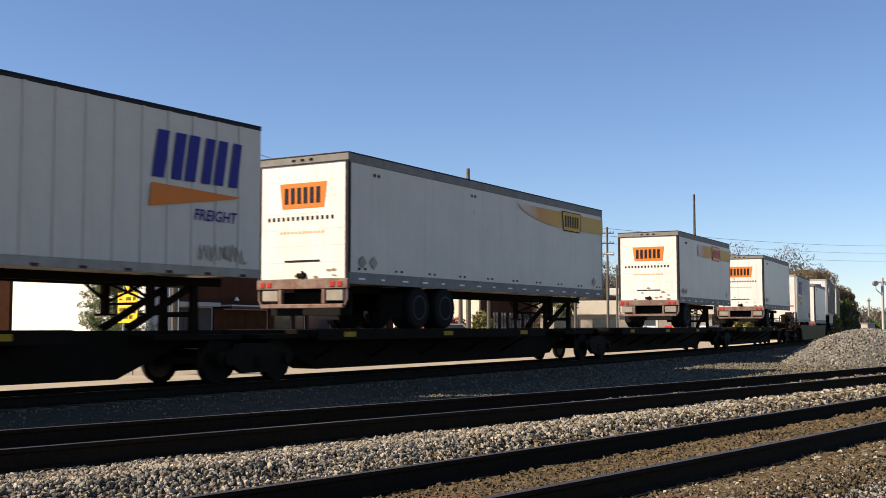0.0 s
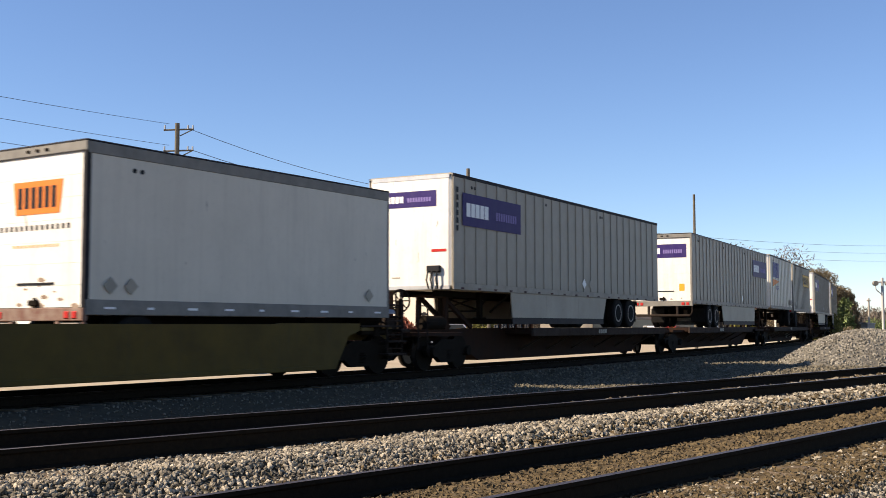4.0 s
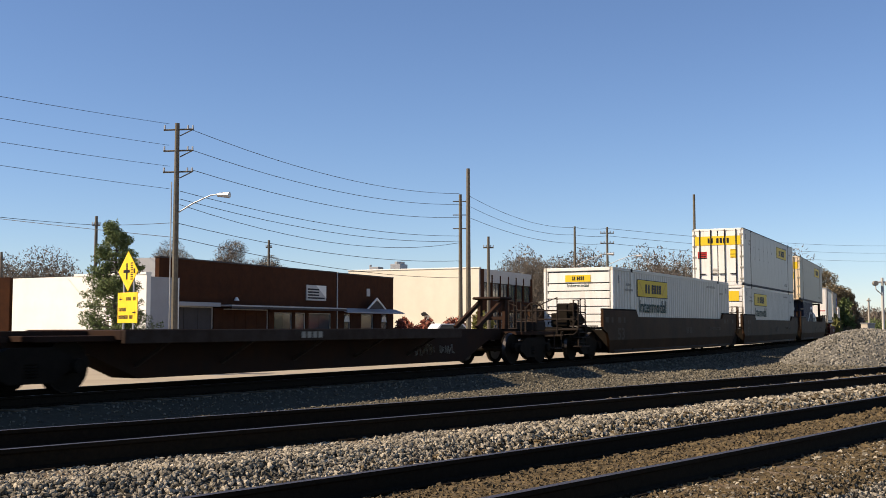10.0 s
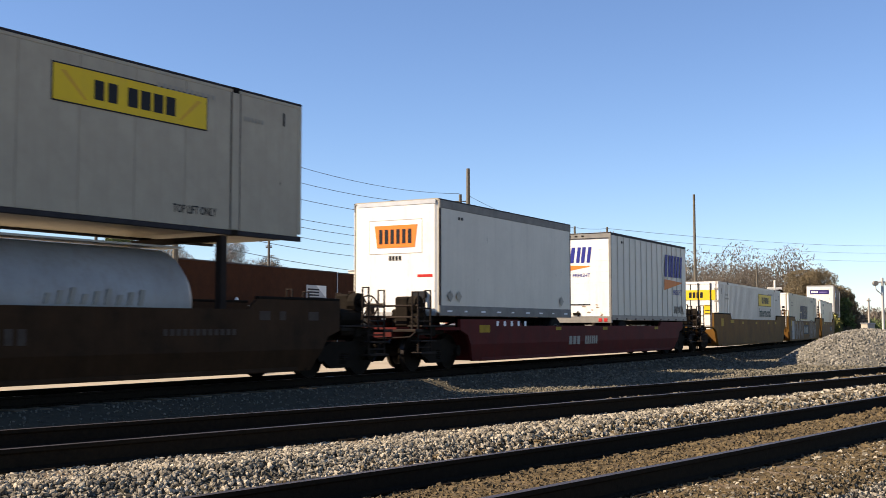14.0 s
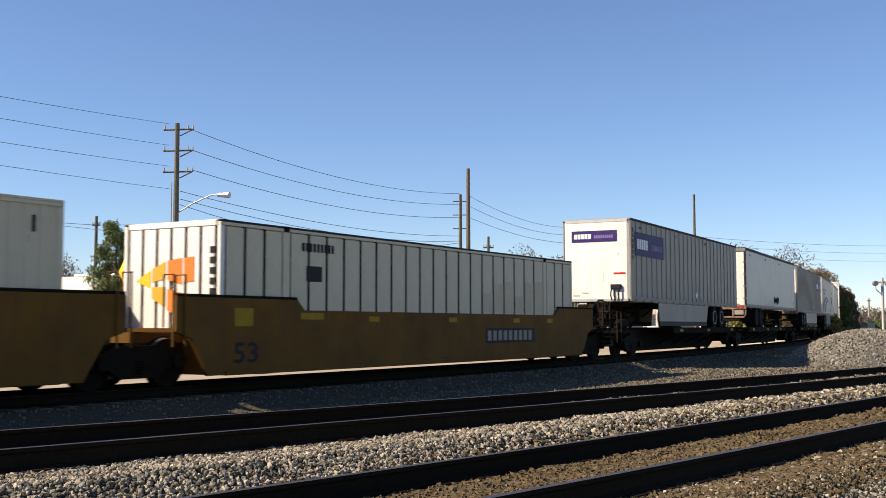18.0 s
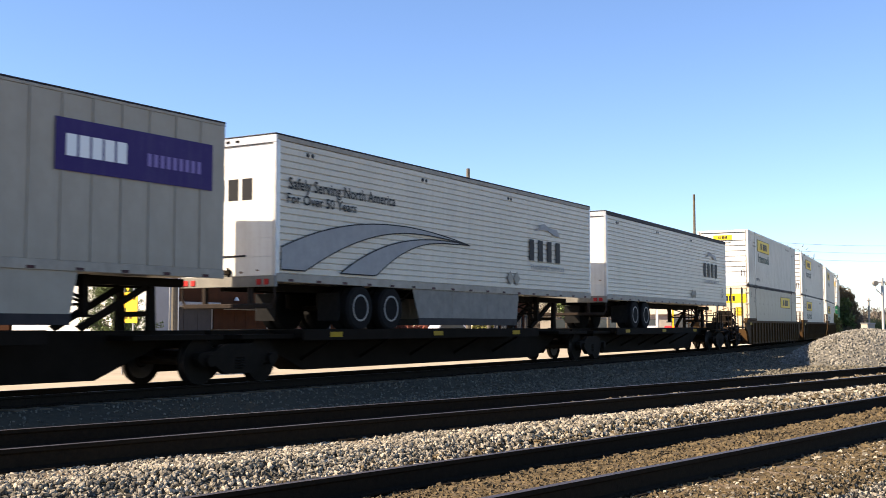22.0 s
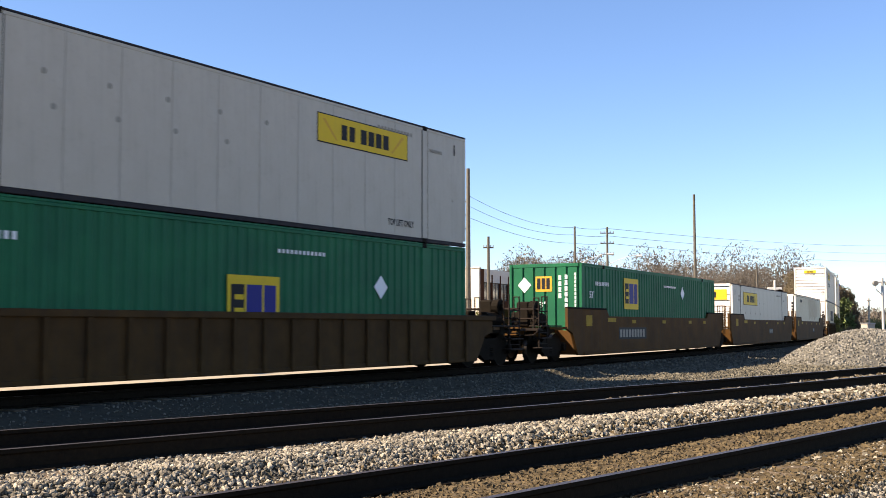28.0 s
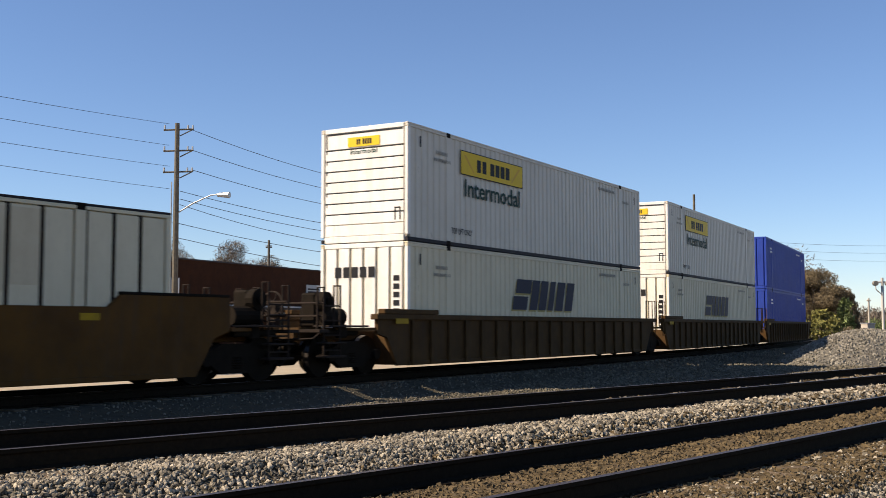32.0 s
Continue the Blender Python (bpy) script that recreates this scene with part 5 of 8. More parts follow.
        for sy in (-0.62, 0.62):
            bumper.box(x - 0.04, x + 0.06, sy - 0.05, sy + 0.05, 0.56, zb - 0.101, 0.01)
        bumper.tube([(x, -1.18, 0.52), (x, -1.26, 0.66), (x, -1.26, zb - 0.10)], 0.03)
        bumper.tube([(x, 1.18, 0.52), (x, 1.26, 0.66), (x, 1.26, zb - 0.10)], 0.03)
        part("underride_guard", bumper, M_RUSTRED if side == "smooth" else M_RUSTY, th, "rusty red and white underride guard" if side == "smooth" else "grimy underride guard")
        if side == "smooth":
            for y0 in (-1.16, 0.68):
                part("lamp_box", Build().box(x - 0.02, x + 0.16, y0, y0 + 0.48, 0.62, zb - 0.115, 0.02), M_SILL, th, "scuffed grimy tail lamp box")
            # Added black sheet that makes the opening under the sill dark.
            part("mud_guard", Build().box(x + 0.30, x + 0.34, -1.15, 1.15, 0.30, zb - 0.165, 0.006), M_RUBBER, th)
        rs = random.Random(int(L * 100))
        for k in range(9):
            yy, zz, q = rs.uniform(-1.1, 1.0), zb + 0.15 + 0.5 * rs.random() ** 2, rs.uniform(0.03, 0.11)
            part("rust_spot", Build().slab_yz([(yy - q, zz), (yy - q * 0.3, zz - q * 0.35), (yy + q * 0.9, zz - q * 0.2), (yy + q, zz + q * 0.3), (yy, zz + q * 0.5)], x - 0.0145, x - 0.0122), M_SCUFF, th)
        for sy in (-1.15, -0.95, 0.85, 1.05):
            part("tail_light", Build().box(x - 0.065, x - 0.045, sy, sy + 0.13, zb - 0.06, zb + 0.06, 0.01), M_REDMARK, th)
        for sy in (-0.25, 0.0, 0.25):
            part("marker_light", Build().box(x - 0.045, x - 0.03, sy - 0.05, sy + 0.05, zt - 0.14, zt - 0.09, 0.006), M_GREASE, th)
    else:
        x = -h
        poly = [(x - 0.02, -w + 0.14), (x + 0.03, -w + 0.05), (x + 0.12, -w), (x + 0.12, w), (x + 0.03, w - 0.05), (x - 0.02, w - 0.14)]
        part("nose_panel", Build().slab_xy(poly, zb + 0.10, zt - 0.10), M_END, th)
        for z_ in (zb, zt - 0.14):
            part("nose_rail", Build().box(x - 0.03, x + 0.03, -w + 0.1, w - 0.1, z_, z_ + 0.11, 0.01), M_ALU, th)
        g = Build().box(x - 0.12, x - 0.02, -0.95, -0.55, zb + 0.45, zb + 0.62, 0.02)
        for dy in (-0.88, -0.72, -0.6):
            g.tube([(x - 0.1, dy, zb + 0.5), (x - 0.14, dy + 0.03, zb + 0.25), (x - 0.08, dy, zb + 0.02)], 0.025)
        part("air_hose", g, M_INK, th)
        part("warning_plate", Build().box(x - 0.026, x - 0.02, -1.1, -0.65, zb + 0.98, zb + 1.05), M_REDMARK, th)
        marks_end = [(0.9, 0.2), (0.55, 0.3)]
        for yy, zz in marks_end:
            part("paint_mark", Build().box(x - 0.024, x - 0.02, yy - 0.25, yy, zb + zz, zb + zz + 0.04), M_INKGREY, th)
    # the other end
    part("end_wall", Build().box(h - 0.02, h + 0.01, -w + 0.01, w - 0.01, zb + 0.05, zt - 0.05, 0.01), M_END, th)
    # running gear
    for sy in (-0.49, 0.49):
        part("frame_rail", Build().box(-h + 0.4, h - 0.3, sy - 0.06, sy + 0.06, zb - 0.16, zb - 0.001), M_BLACK, th)
    wx = [rx * (h - 3.0), rx * (h - 4.25)] if L > 12 else [rx * (h - 1.15)]
    for xx in wx:
        trailer_wheel(th, xx, skirt or side == "slats")
    part("suspension", Build().box(min(wx) - 0.5, max(wx) + 0.5, -0.5, -0.38, 0.50, zb - 0.161, 0.02).box(min(wx) - 0.5, max(wx) + 0.5, 0.38, 0.5, 0.50, zb - 0.161, 0.02), M_BLACK, th)
    for sy in (-0.9, 0.9):
        part("mud_flap", Build().box(rx * (h - 2.3 if L > 12 else h - 0.5) - 0.01, rx * (h - 2.3 if L > 12 else h - 0.5) + 0.01, sy - 0.3, sy + 0.3, 0.22, zb - 0.16, 0.004), M_RUBBER, th)
    gx = -rx * (h - (2.7 if L > 12 else 2.2))
    lg = Build()
    for sy in (-0.62, 0.62):
        lg.box(gx - 0.07, gx + 0.07, sy - 0.07, sy + 0.07, 0.30, zb, 0.01)
        lg.box(gx - 0.16, gx + 0.16, sy - 0.13, sy + 0.13, 0.26, 0.30, 0.01)
        lg.tube([(gx, sy, 0.55), (gx + rx * 0.75, sy * 0.85, zb - 0.02)], 0.03)
    lg.tube([(gx, -0.62, 0.5), (gx, 0.62, zb - 0.1)], 0.025).tube([(gx, 0.62, 0.5), (gx, -0.62, zb - 0.1)], 0.025).tube([(gx, -0.62, 0.48), (gx, 0.62, 0.48)], 0.025)
    part("landing_gear", lg, M_BLACK, th)
    if skirt:
        a, b_ = sorted((rx * 2.7, -rx * 4.7)) if side != "slats" else (-2.84, 2.86)
        sm2 = M_WHITE2 if side != "slats" else M_GREYRAIL
        k0, k1 = (0.3, 0.12) if rx < 0 else (0.12, 0.3)
        for sy in (-1.24, 1.27):
            for i in range(3):
                p0, p1 = a + (b_ - a) * i / 3 + 0.004, a + (b_ - a) * (i + 1) / 3 - 0.004
                q0, q1 = p0 + (k0 if i == 0 else 0), p1 - (k1 if i == 2 else 0)
                part("side_skirt", Build().slab_xz([(p0, zb - 0.003), (p1, zb - 0.003), (q1, 0.30), (q0, 0.30)], sy - 0.03, sy), sm2, th)
            part("skirt_edge", Build().box(a + k0, b_ - k1, sy - 0.032, sy + 0.002, 0.12, 0.30), M_DARKRAIL, th, "dark rubber lower edge")
        for xx in (a + 0.1, b_ - 0.1):
            part("skirt_bracket", Build().tube([(xx, -1.2, zb - 0.02), (xx, -0.55, 0.45)], 0.03), M_BLACK, th)
    return th, -w - 0.027, h, zb, zt


def trailer_purple(L, lead):
    th, y, h, zb, zt = trailer(L, "grimy", lead, "grimy white ribbed box trailer with a purple sign and side skirts", "ribbed", True, "alu", "alu" if lead == "rear" else "dark", 4.02)
    if lead == "nose":
        sign_purple(th, -h + 0.44, y, 2.68, 3.5, 0.86)
        sign_purple_end(th, -h - 0.021, zt - 0.85, 1.75, 0.42, 0.95)
        for i in range(6):
            marks(th, y, [(-h + 0.12, -h + 0.22, zt - 0.5 - i * 0.2, zt - 0.36 - i * 0.2)], M_INK)
    else:
        sign_purple(th, h - 3.88, y, 2.64, 3.52, 0.87)
        sign_purple_end(th, -h - 0.013, zt - 1.05, 2.0, 0.58, 0.95)
        end_bars(th, -h - 0.013, 1.0, zb + 1.25, 0.6, 0.13, 4, M_INK)
        end_bars(th, -h - 0.013, 1.0, zb + 1.02, 0.7, 0.14, 6, M_INK)
        part("paint_mark", Build().box(-h - 0.016, -h - 0.012, -0.95, -0.72, zb + 0.55, zb + 0.85), M_AMBER, th)
    diamond_placard(th, 0.6 if lead == "nose" else 1.5, y - 0.004, zb + 0.42, 0.17, M_SIGNWHITE)
    diamond_placard(th, 1.15 if lead == "nose" else 2.05, y - 0.004, zb + 0.42, 0.14, M_WHITE2)
    return th


def trailer_swept(L, lead, at_right=False):
    th, y, h, zb, zt = trailer(L, "white", lead, "white ribbed pup trailer with blue strokes and an orange wedge", "ribbed")
    sign_swept(th, 1.48 if at_right else -3.46, y, 2.72 if at_right else 2.79, 2.16)
    if lead == "nose":
        sign_swept_end(th, -h - 0.021, zt - 0.90, 1.25, 0.62)
    else:
        sign_swept_end(th, -h - 0.013, zt - 1.05, 1.2, 0.65)
    diamond_placard(th, h - 0.9, y - 0.004, zb + 0.45, 0.15, M_WHITE2)
    scrawl(th, h - 1.7, y, zb + 0.25, 1.3, 0.4, M_INKGREY, int(L * 100))
    return th


def trailer_flared(L, lead, side, band, low=False):
    lab = {"smooth": "white smooth-sided trailer with an orange flared sign on its doors", "ribbed": "cream ribbed pup trailer with an amber flared sign"}[side]
    th, y, h, zb, zt = trailer(L, "white" if side == "smooth" else "grimy", lead, lab, side, False, "grey" if side == "smooth" else "alu", "dark", 3.97 if side == "smooth" else 4.06)
    if band == "bright":
        part("stripe", Build().box(h - 1.83, h - 0.02, y - 0.003, y, 3.11, 3.6), M_AMBERFADE, th, "worn amber stripe")
        trapezoid(th, h - 3.23, y, 3.06, 1.36, 0.56, M_AMBER, M_INK)
        part("stripe", Build().slab_xz([(h - 6.3, 3.6), (h - 6.1, 3.45), (h - 5.6, 3.32), (h - 4.9, 3.2), (h - 4.2, 3.13), (h - 3.33, 3.11), (h - 3.33, 3.6)], y - 0.003, y), M_FADING, th, "orange stripe fading out to white")
    elif band == "faded":
        part("stripe", Build().box(h - 1.88, h - 0.02, y - 0.003, y, 3.08, 3.57), M_AMBERFADE, th, "worn amber stripe")
        trapezoid(th, h - 3.27, y, 3.03, 1.25, 0.58, M_FADED, M_REDMARK)
        part("stripe", Build().box(h - 5.6, h - 3.37, y - 0.003, y, 3.08, 3.57), M_FADING, th, "orange stripe fading out to white")
    elif band == "badge":
        trapezoid(th, 0.23, y, 2.72, 3.31, 0.78, M_AMBER, M_INK)
    if lead == "rear":
        trapezoid_end(th, -h - 0.013, zt - 1.22, 1.35, 0.58, 0.66, M_ORANGE, M_INK)
        end_bars(th, -h - 0.013, 1.0, zt - 1.50, 1.95, 0.09, 14, M_INK, 0.5)
        end_bars(th, -h - 0.013, 0.65, zt - 1.80, 1.3, 0.05, 12, M_FADED, 0.3)
    else:
        part("sign", Build().box(-h - 0.022, -h - 0.019, -0.80, 0.80, zt - 1.38, zt - 0.50), M_INKGREY, th)
        part("sign", Build().box(-h - 0.024, -h - 0.019, -0.78, 0.78, zt - 1.36, zt - 0.52), M_SIGNWHITE, th)
        trapezoid_end(th, -h - 0.025, zt - 1.22, 1.30, 0.58, 0.64, M_ORANGE, M_INK)
        end_bars(th, -h - 0.023, 0.2, zt - 1.55, 0.4, 0.12, 4, M_INK, 0.3)
    for k, xx in enumerate((-h + 0.5, -h + 0.95, h - 0.8)):
        diamond_placard(th, xx, y - 0.004, zb + 0.5, 0.15, M_WHITE2 if k else M_INKGREY)
    return th


def trailer_plain(L):
    th, y, h, zb, zt = trailer(L, "white", "rear", "plain white smooth-sided trailer with hinged rear doors", "smooth", False, "alu")
    for sy in (-0.62, -0.25, 0.25, 0.62):
        part("locking_bar", Build().cyl((-h - 0.04, sy, zb + 0.1), (-h - 0.04, sy, zt - 0.25), 0.02, 8), M_STEEL, th)
    for k in range(4):
        part("hinge", Build().box(-h - 0.03, -h + 0.05, -1.31, -1.15, zb + 0.4 + k * 0.62, zb + 0.5 + k * 0.62, 0.01), M_STEEL, th)
    lettering(th, "53'", h - 0.85, y - 0.004, zb + 0.35, 0.34, M_INK)
    scrawl(th, 0.1, y, zb + 0.30, 1.6, 0.42, M_INK, 5)
    for x0 in (-2.6, -1.9, -1.2, -0.5):
        part("paint_mark", Build().box(x0, x0 + 0.55, y - 0.003, y, zb + 0.22, zb + 0.24).box(x0, x0 + 0.02, y - 0.003, y, zb + 0.24, zb + 0.5), M_INKGREY, th)
    return th


def trailer_reefer(L, swoosh):
    lab = "white refrigerated trailer with grey swoosh and dark serif mark" if swoosh else "white slatted refrigerated trailer with a dark serif mark"
    th, y, h, zb, zt = trailer(L, "white", "rear", lab, "slats", swoosh, "alu", "alu" if swoosh else "dark")
    y -= 0.004
    x, z, wd = (3.46, 2.02, 2.42) if swoosh else (4.17, 2.25, 2.5)
    bars(th, x, y, z, wd, 0.62, 4, M_INK, 0, 0.5)
    for k in range(3):
        q = [(x + 0.3 + 0.1 * k, z + 0.88 + 0.08 * k), (x + 1.0, z + 1.04 + 0.05 * k), (x + 1.9, z + 1.02 - 0.05 * k), (x + 2.15, z + 0.8), (x + 1.6, z + 0.95 - 0.05 * k), (x + 0.95, z + 0.95 + 0.05 * k)]
        part("scroll_mark", Build().slab_xz(q, y - 0.004 - 0.001 * k, y), M_SWOOSH, th)
    lettering(th, "TRANSPORT SERVICES", x + 0.05, y - 0.004, z - 0.25, 0.19, M_SWOOSH, wd - 0.05)
    if swoosh:
        lettering(th, "Safely Serving North America", -7.69, y - 0.004, 2.93, 0.34, M_INK, 4.0)
        lettering(th, "For Over 50 Years", -7.74, y - 0.004, 2.63, 0.30, M_INK, 2.47)
        # two grey crescents with thin dark outlines that meet in one point
        for x0, xp, zp, drop, p, xi, zi, drop_i, p_i, d in ((-7.9, -3.24, 2.48, 0.77, 2.3, -2.6, 2.34, 1.08, 2.05, 0.0), (-5.88, -1.0, 2.262, 1.01, 2.6, -1.0, 2.20, 0.91, 2.4, 0.0006)):
            span_i = 4.48 if xi < -2 else 3.42
            up, dn = [], []
            for k in range(41):
                xx = x0 + (-0.1 - x0) * k / 40
                o = zp - drop * max(0, (xp - xx) / (xp - x0)) ** p - (zp - 2.22) * max(0, (xx - xp) / (-0.1 - xp)) ** 1.7
                n_ = zi - drop_i * max(0, (xi - xx) / span_i) ** p_i if xx < xi else o - (0.12 if xi < -2 else 0.06) * (-0.1 - xx) / (-0.1 - xi)
                up.append((xx, o))
                dn.append((xx, min(o, max(1.25, n_))))
            body, line = Build(), Build()
            for k in range(40):
                body.slab_xz([up[k], up[k + 1], dn[k + 1], dn[k]], y - 0.004 - d, y)
                for e in (up, dn):
                    (ax, az), (bx, bz) = e[k], e[k + 1]
                    line.slab_xz([(ax, az - 0.014), (bx, bz - 0.014), (bx, bz + 0.014), (ax, az + 0.014)], y - 0.0055 - d, y)
            m = part("scroll_mark", body, M_SWOOSH, th, "grey crescent stripe")
            part("outline", line, M_INK, m)
    else:
        lettering(th, "53", h - 0.95, y - 0.004, zb + 0.62, 0.24, M_INK)
        lettering(th, "13'6\"", h - 1.1, y - 0.004, zb + 0.38, 0.24, M_INK)
    for k in range(2):
        diamond_placard(th, h - 5.8 + 0.4 * k, y - 0.006, zb + 0.45, 0.2, M_INKGREY)
    end_bars(th, -h - 0.013, 0.75, zt - 1.35, 1.5, 0.45, 4, M_INK, 0.25)
    return th


# ---- containers ----
def corrugated(x0, x1, z0, z1, y, depth, pitch):
    """A trapezoid-wave wall that faces -y."""
    b = Build()
    n = max(3, int(round((x1 - x0) / pitch)))
    p = (x1 - x0) / n
    xs = []
    for i in range(n):
        a = x0 + i * p
        xs += [(a, 0), (a + p * 0.36, 0), (a + p * 0.5, 1), (a + p * 0.86, 1)]
    xs.append((x1, 0))
    vs = [(x, y + d * depth, z) for z in (z0, z1) for x, d in xs]
    m = len(xs)
    b.add(vs, [(i, i + 1, m + i + 1, m + i) for i in range(m - 1)])
    return b


def container(L, mat, label, side, end, h=2.896, end_mat=None):
    th = thing("container", label, "container", "containers on the train")
    a, w = L / 2, 1.295
    em = end_mat or mat
    part("body", Build().box(-a + 0.05, a - 0.05, -w + 0.07, w - 0.07, 0.05, h - 0.03), mat, th)
    part("roof", Build().box(-a + 0.02, a - 0.02, -w + 0.03, w - 0.03, h - 0.03, h - 0.005, 0.005), mat, th)
    for sy in (-1, 1):
        y0, y1 = sorted((sy * w, sy * (w - 0.09)))
        part("top_rail", Build().box(-a, a, y0, y1, h - 0.11, h - 0.045, 0.008), mat, th)
        part("roof_edge", Build().box(-a, a, y0, y1, h - 0.044, h, 0.008), M_DARKRAIL if side in ("panel", "posts") else mat, th)
        # Dark rail also carries the shaded joint between stacked containers in its colour.
        part("bottom_rail", Build().box(-a, a, y0, y1, 0, 0.095 if L > 14 else 0.15, 0.01), M_DARKRAIL if L > 14 and mat is not M_BLUEBOX else mat, th)
        for x0 in (-a, a - 0.12):
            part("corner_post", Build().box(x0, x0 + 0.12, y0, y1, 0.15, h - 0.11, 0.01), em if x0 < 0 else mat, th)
        lifts = (-6.1, 6.1) if L > 14 else (-a + 0.09, a - 0.09)
        for xx in lifts:
            if L > 14:
                if side == "panel" and sy < 0:
                    for dx in (-0.135, 0.115):
                        part("post_seam", Build().box(xx + dx, xx + dx + 0.022, -w - 0.003, -w + 0.02, 0.10, h - 0.11), M_DARKRAIL, th)
                part("lift_post", Build().box(xx - 0.11, xx + 0.11, y0 - ((0.014 if side == "panel" else 0.004) if sy < 0 else 0), y1 + (0.004 if sy > 0 else 0), 0.10, h - 0.11, 0.01), mat, th)
            for z0 in (0.0, h - 0.12):
                part("corner_casting", Build().box(xx - 0.10, xx + 0.10, *sorted((sy * (w + 0.006), sy * (w - 0.16))), z0 - 0.004, z0 + 0.124, 0.01), M_GREASE if L > 14 else M_GREYRAIL, th)
    z0, z1 = (0.097 if L > 14 else 0.15), h - 0.11
    segs = ((-a + 0.12, -6.21), (-5.99, 5.99), (6.21, a - 0.12)) if L > 14 else ((-a + 0.12, a - 0.12),)
    for s0, s1 in segs:
        if side == "corrugated":
            part("side_wall", corrugated(s0, s1, z0, z1, -w + 0.012, 0.028, 0.285), mat, th)
            part("far_wall", Build().box(s0, s1, w - 0.03, w - 0.01, z0, z1), mat, th)
        elif side == "panel":
            n = max(1, int(round((s1 - s0) / 1.2)))
            pw = (s1 - s0) / n
            pan = kept_mesh(("cpan", round(pw, 3), mat.name, h), lambda: Build().box(0.003, pw - 0.003, -w + 0.005, -w + 0.045, z0, z1, 0.003).mesh("side_panel", mat))
            for i in range(n):
                part("side_panel", pan, None, th, at=pose(s0 + i * pw, 0, 0))
            part("far_wall", Build().box(s0, s1, w - 0.03, w - 0.01, z0, z1), mat, th)
        elif side == "posts":
            n = max(1, int(round((s1 - s0) / 0.62)))
            pw = (s1 - s0) / n
            pan = kept_mesh(("wpan", round(pw, 3), mat.name, h), lambda: Build().box(0.042, pw - 0.042, -w + 0.004, -w + 0.05, z0 + 0.02, z1 - 0.02, 0.006).mesh("side_panel", mat))
            gap = kept_mesh(("gap", mat.name, h), lambda: Build().box(-0.05, 0.05, -w + 0.014, -w + 0.066, z0, z1).mesh("side_recess", M_RUSTY))
            for i in range(n):
                part("side_panel", pan, None, th, at=pose(s0 + i * pw, 0, 0))
                part("side_recess", gap, None, th, at=pose(s0 + i * pw, 0, 0))
            part("far_wall", Build().box(s0, s1, w - 0.03, w - 0.01, z0, z1), mat, th)
    x = -a
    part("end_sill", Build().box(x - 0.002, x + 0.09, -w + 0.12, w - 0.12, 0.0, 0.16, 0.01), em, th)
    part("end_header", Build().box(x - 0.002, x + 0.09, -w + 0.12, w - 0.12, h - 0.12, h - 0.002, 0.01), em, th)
    if end == "louvre":
        n = 7
        for i in range(n):
            p0, p1 = 0.45 + i * (h - 1.0) / n, 0.45 + (i + 1) * (h - 1.0) / n
            part("end_panel", Build().box(x + 0.012, x + 0.05, -w + 0.13, w - 0.13, p0 + 0.012, p1 - 0.018, 0.008), em, th)
            part("end_ridge", Build().box(x + 0.02, x + 0.06, -w + 0.16, w - 0.16, p1 - 0.022, p1 + 0.014), M_INK, th)
            if i:
                part("end_tick", Build().box(x + 0.008, x + 0.02, w - 0.185, w - 0.155, p1 - 0.085, p1 + 0.014), M_INK, th)
        part("end_ridge", Build().box(x + 0.006, x + 0.02, -w + 0.16, w - 0.16, h - 0.165, h - 0.135), M_INK, th)
        part("end_ridge", Build().box(x + 0.006, x + 0.02, w - 0.185, w - 0.155, h - 0.50, h - 0.165), M_INK, th)
        part("end_latch", Build().box(x + 0.004, x + 0.02, -w + 0.22, -w + 0.25, 0.52, 0.80).box(x + 0.004, x + 0.02, -w + 0.36, -w + 0.39, 0.52, 0.80).box(x + 0.004, x + 0.02, -w + 0.22, -w + 0.39, 0.80, 0.83), M_INK, th)
        part("end_panel", Build().box(x + 0.012, x + 0.05, -w + 0.13, w - 0.13, 0.17, 0.44, 0.008), em, th)
        part("end_panel", Build().box(x + 0.012, x + 0.05, -w + 0.13, w - 0.13, h - 0.53, h - 0.13, 0.008), em, th)
    elif end == "doors":
        part("door_gasket", Build().box(x + 0.03, x + 0.049, -w + 0.121, w - 0.121, 0.161, h - 0.121), M_INK, th)
        for sy in (-1, 1):
            y0, y1 = sorted((sy * 0.022, sy * (w - 0.135)))
            part("door", Build().box(x + 0.004, x + 0.05, y0, y1, 0.17, h - 0.13, 0.008), em, th)
            for k in (0.30, 0.78):
                yy = sy * (w - 0.12) * k
                bar = part("locking_bar", Build().cyl((x - 0.025, yy, 0.08), (x - 0.025, yy, h - 0.06), 0.024, 8), M_STEEL if mat is M_GREEN else M_DARKRAIL, th)
                part("bar_handle", Build().box(x - 0.05, x - 0.02, min(yy, yy - sy * 0.3), max(yy, yy - sy * 0.3), 0.55, 0.60, 0.008), M_INK, bar)
            for k in range(5):
                part("hinge", Build().box(x - 0.02, x + 0.02, *sorted((sy * (w - 0.20), sy * (w - 0.01))), 0.28 + k * 0.56, 0.37 + k * 0.56, 0.008), M_INKGREY, th)
    elif end == "ribs":
        n = 6
        pw = (2 * w - 0.26) / n
        for i in range(n):
            y0 = -w + 0.13 + i * pw
            part("end_panel", Build().box(x + 0.006, x + 0.05, y0 + 0.035, y0 + pw - 0.035, 0.17, h - 0.13, 0.01), em, th)
    part("rear_wall", Build().box(a - 0.05, a - 0.01, -w + 0.1, w - 0.1, 0.1, h - 0.1), mat, th)
    return th, -w - 0.002, a, x


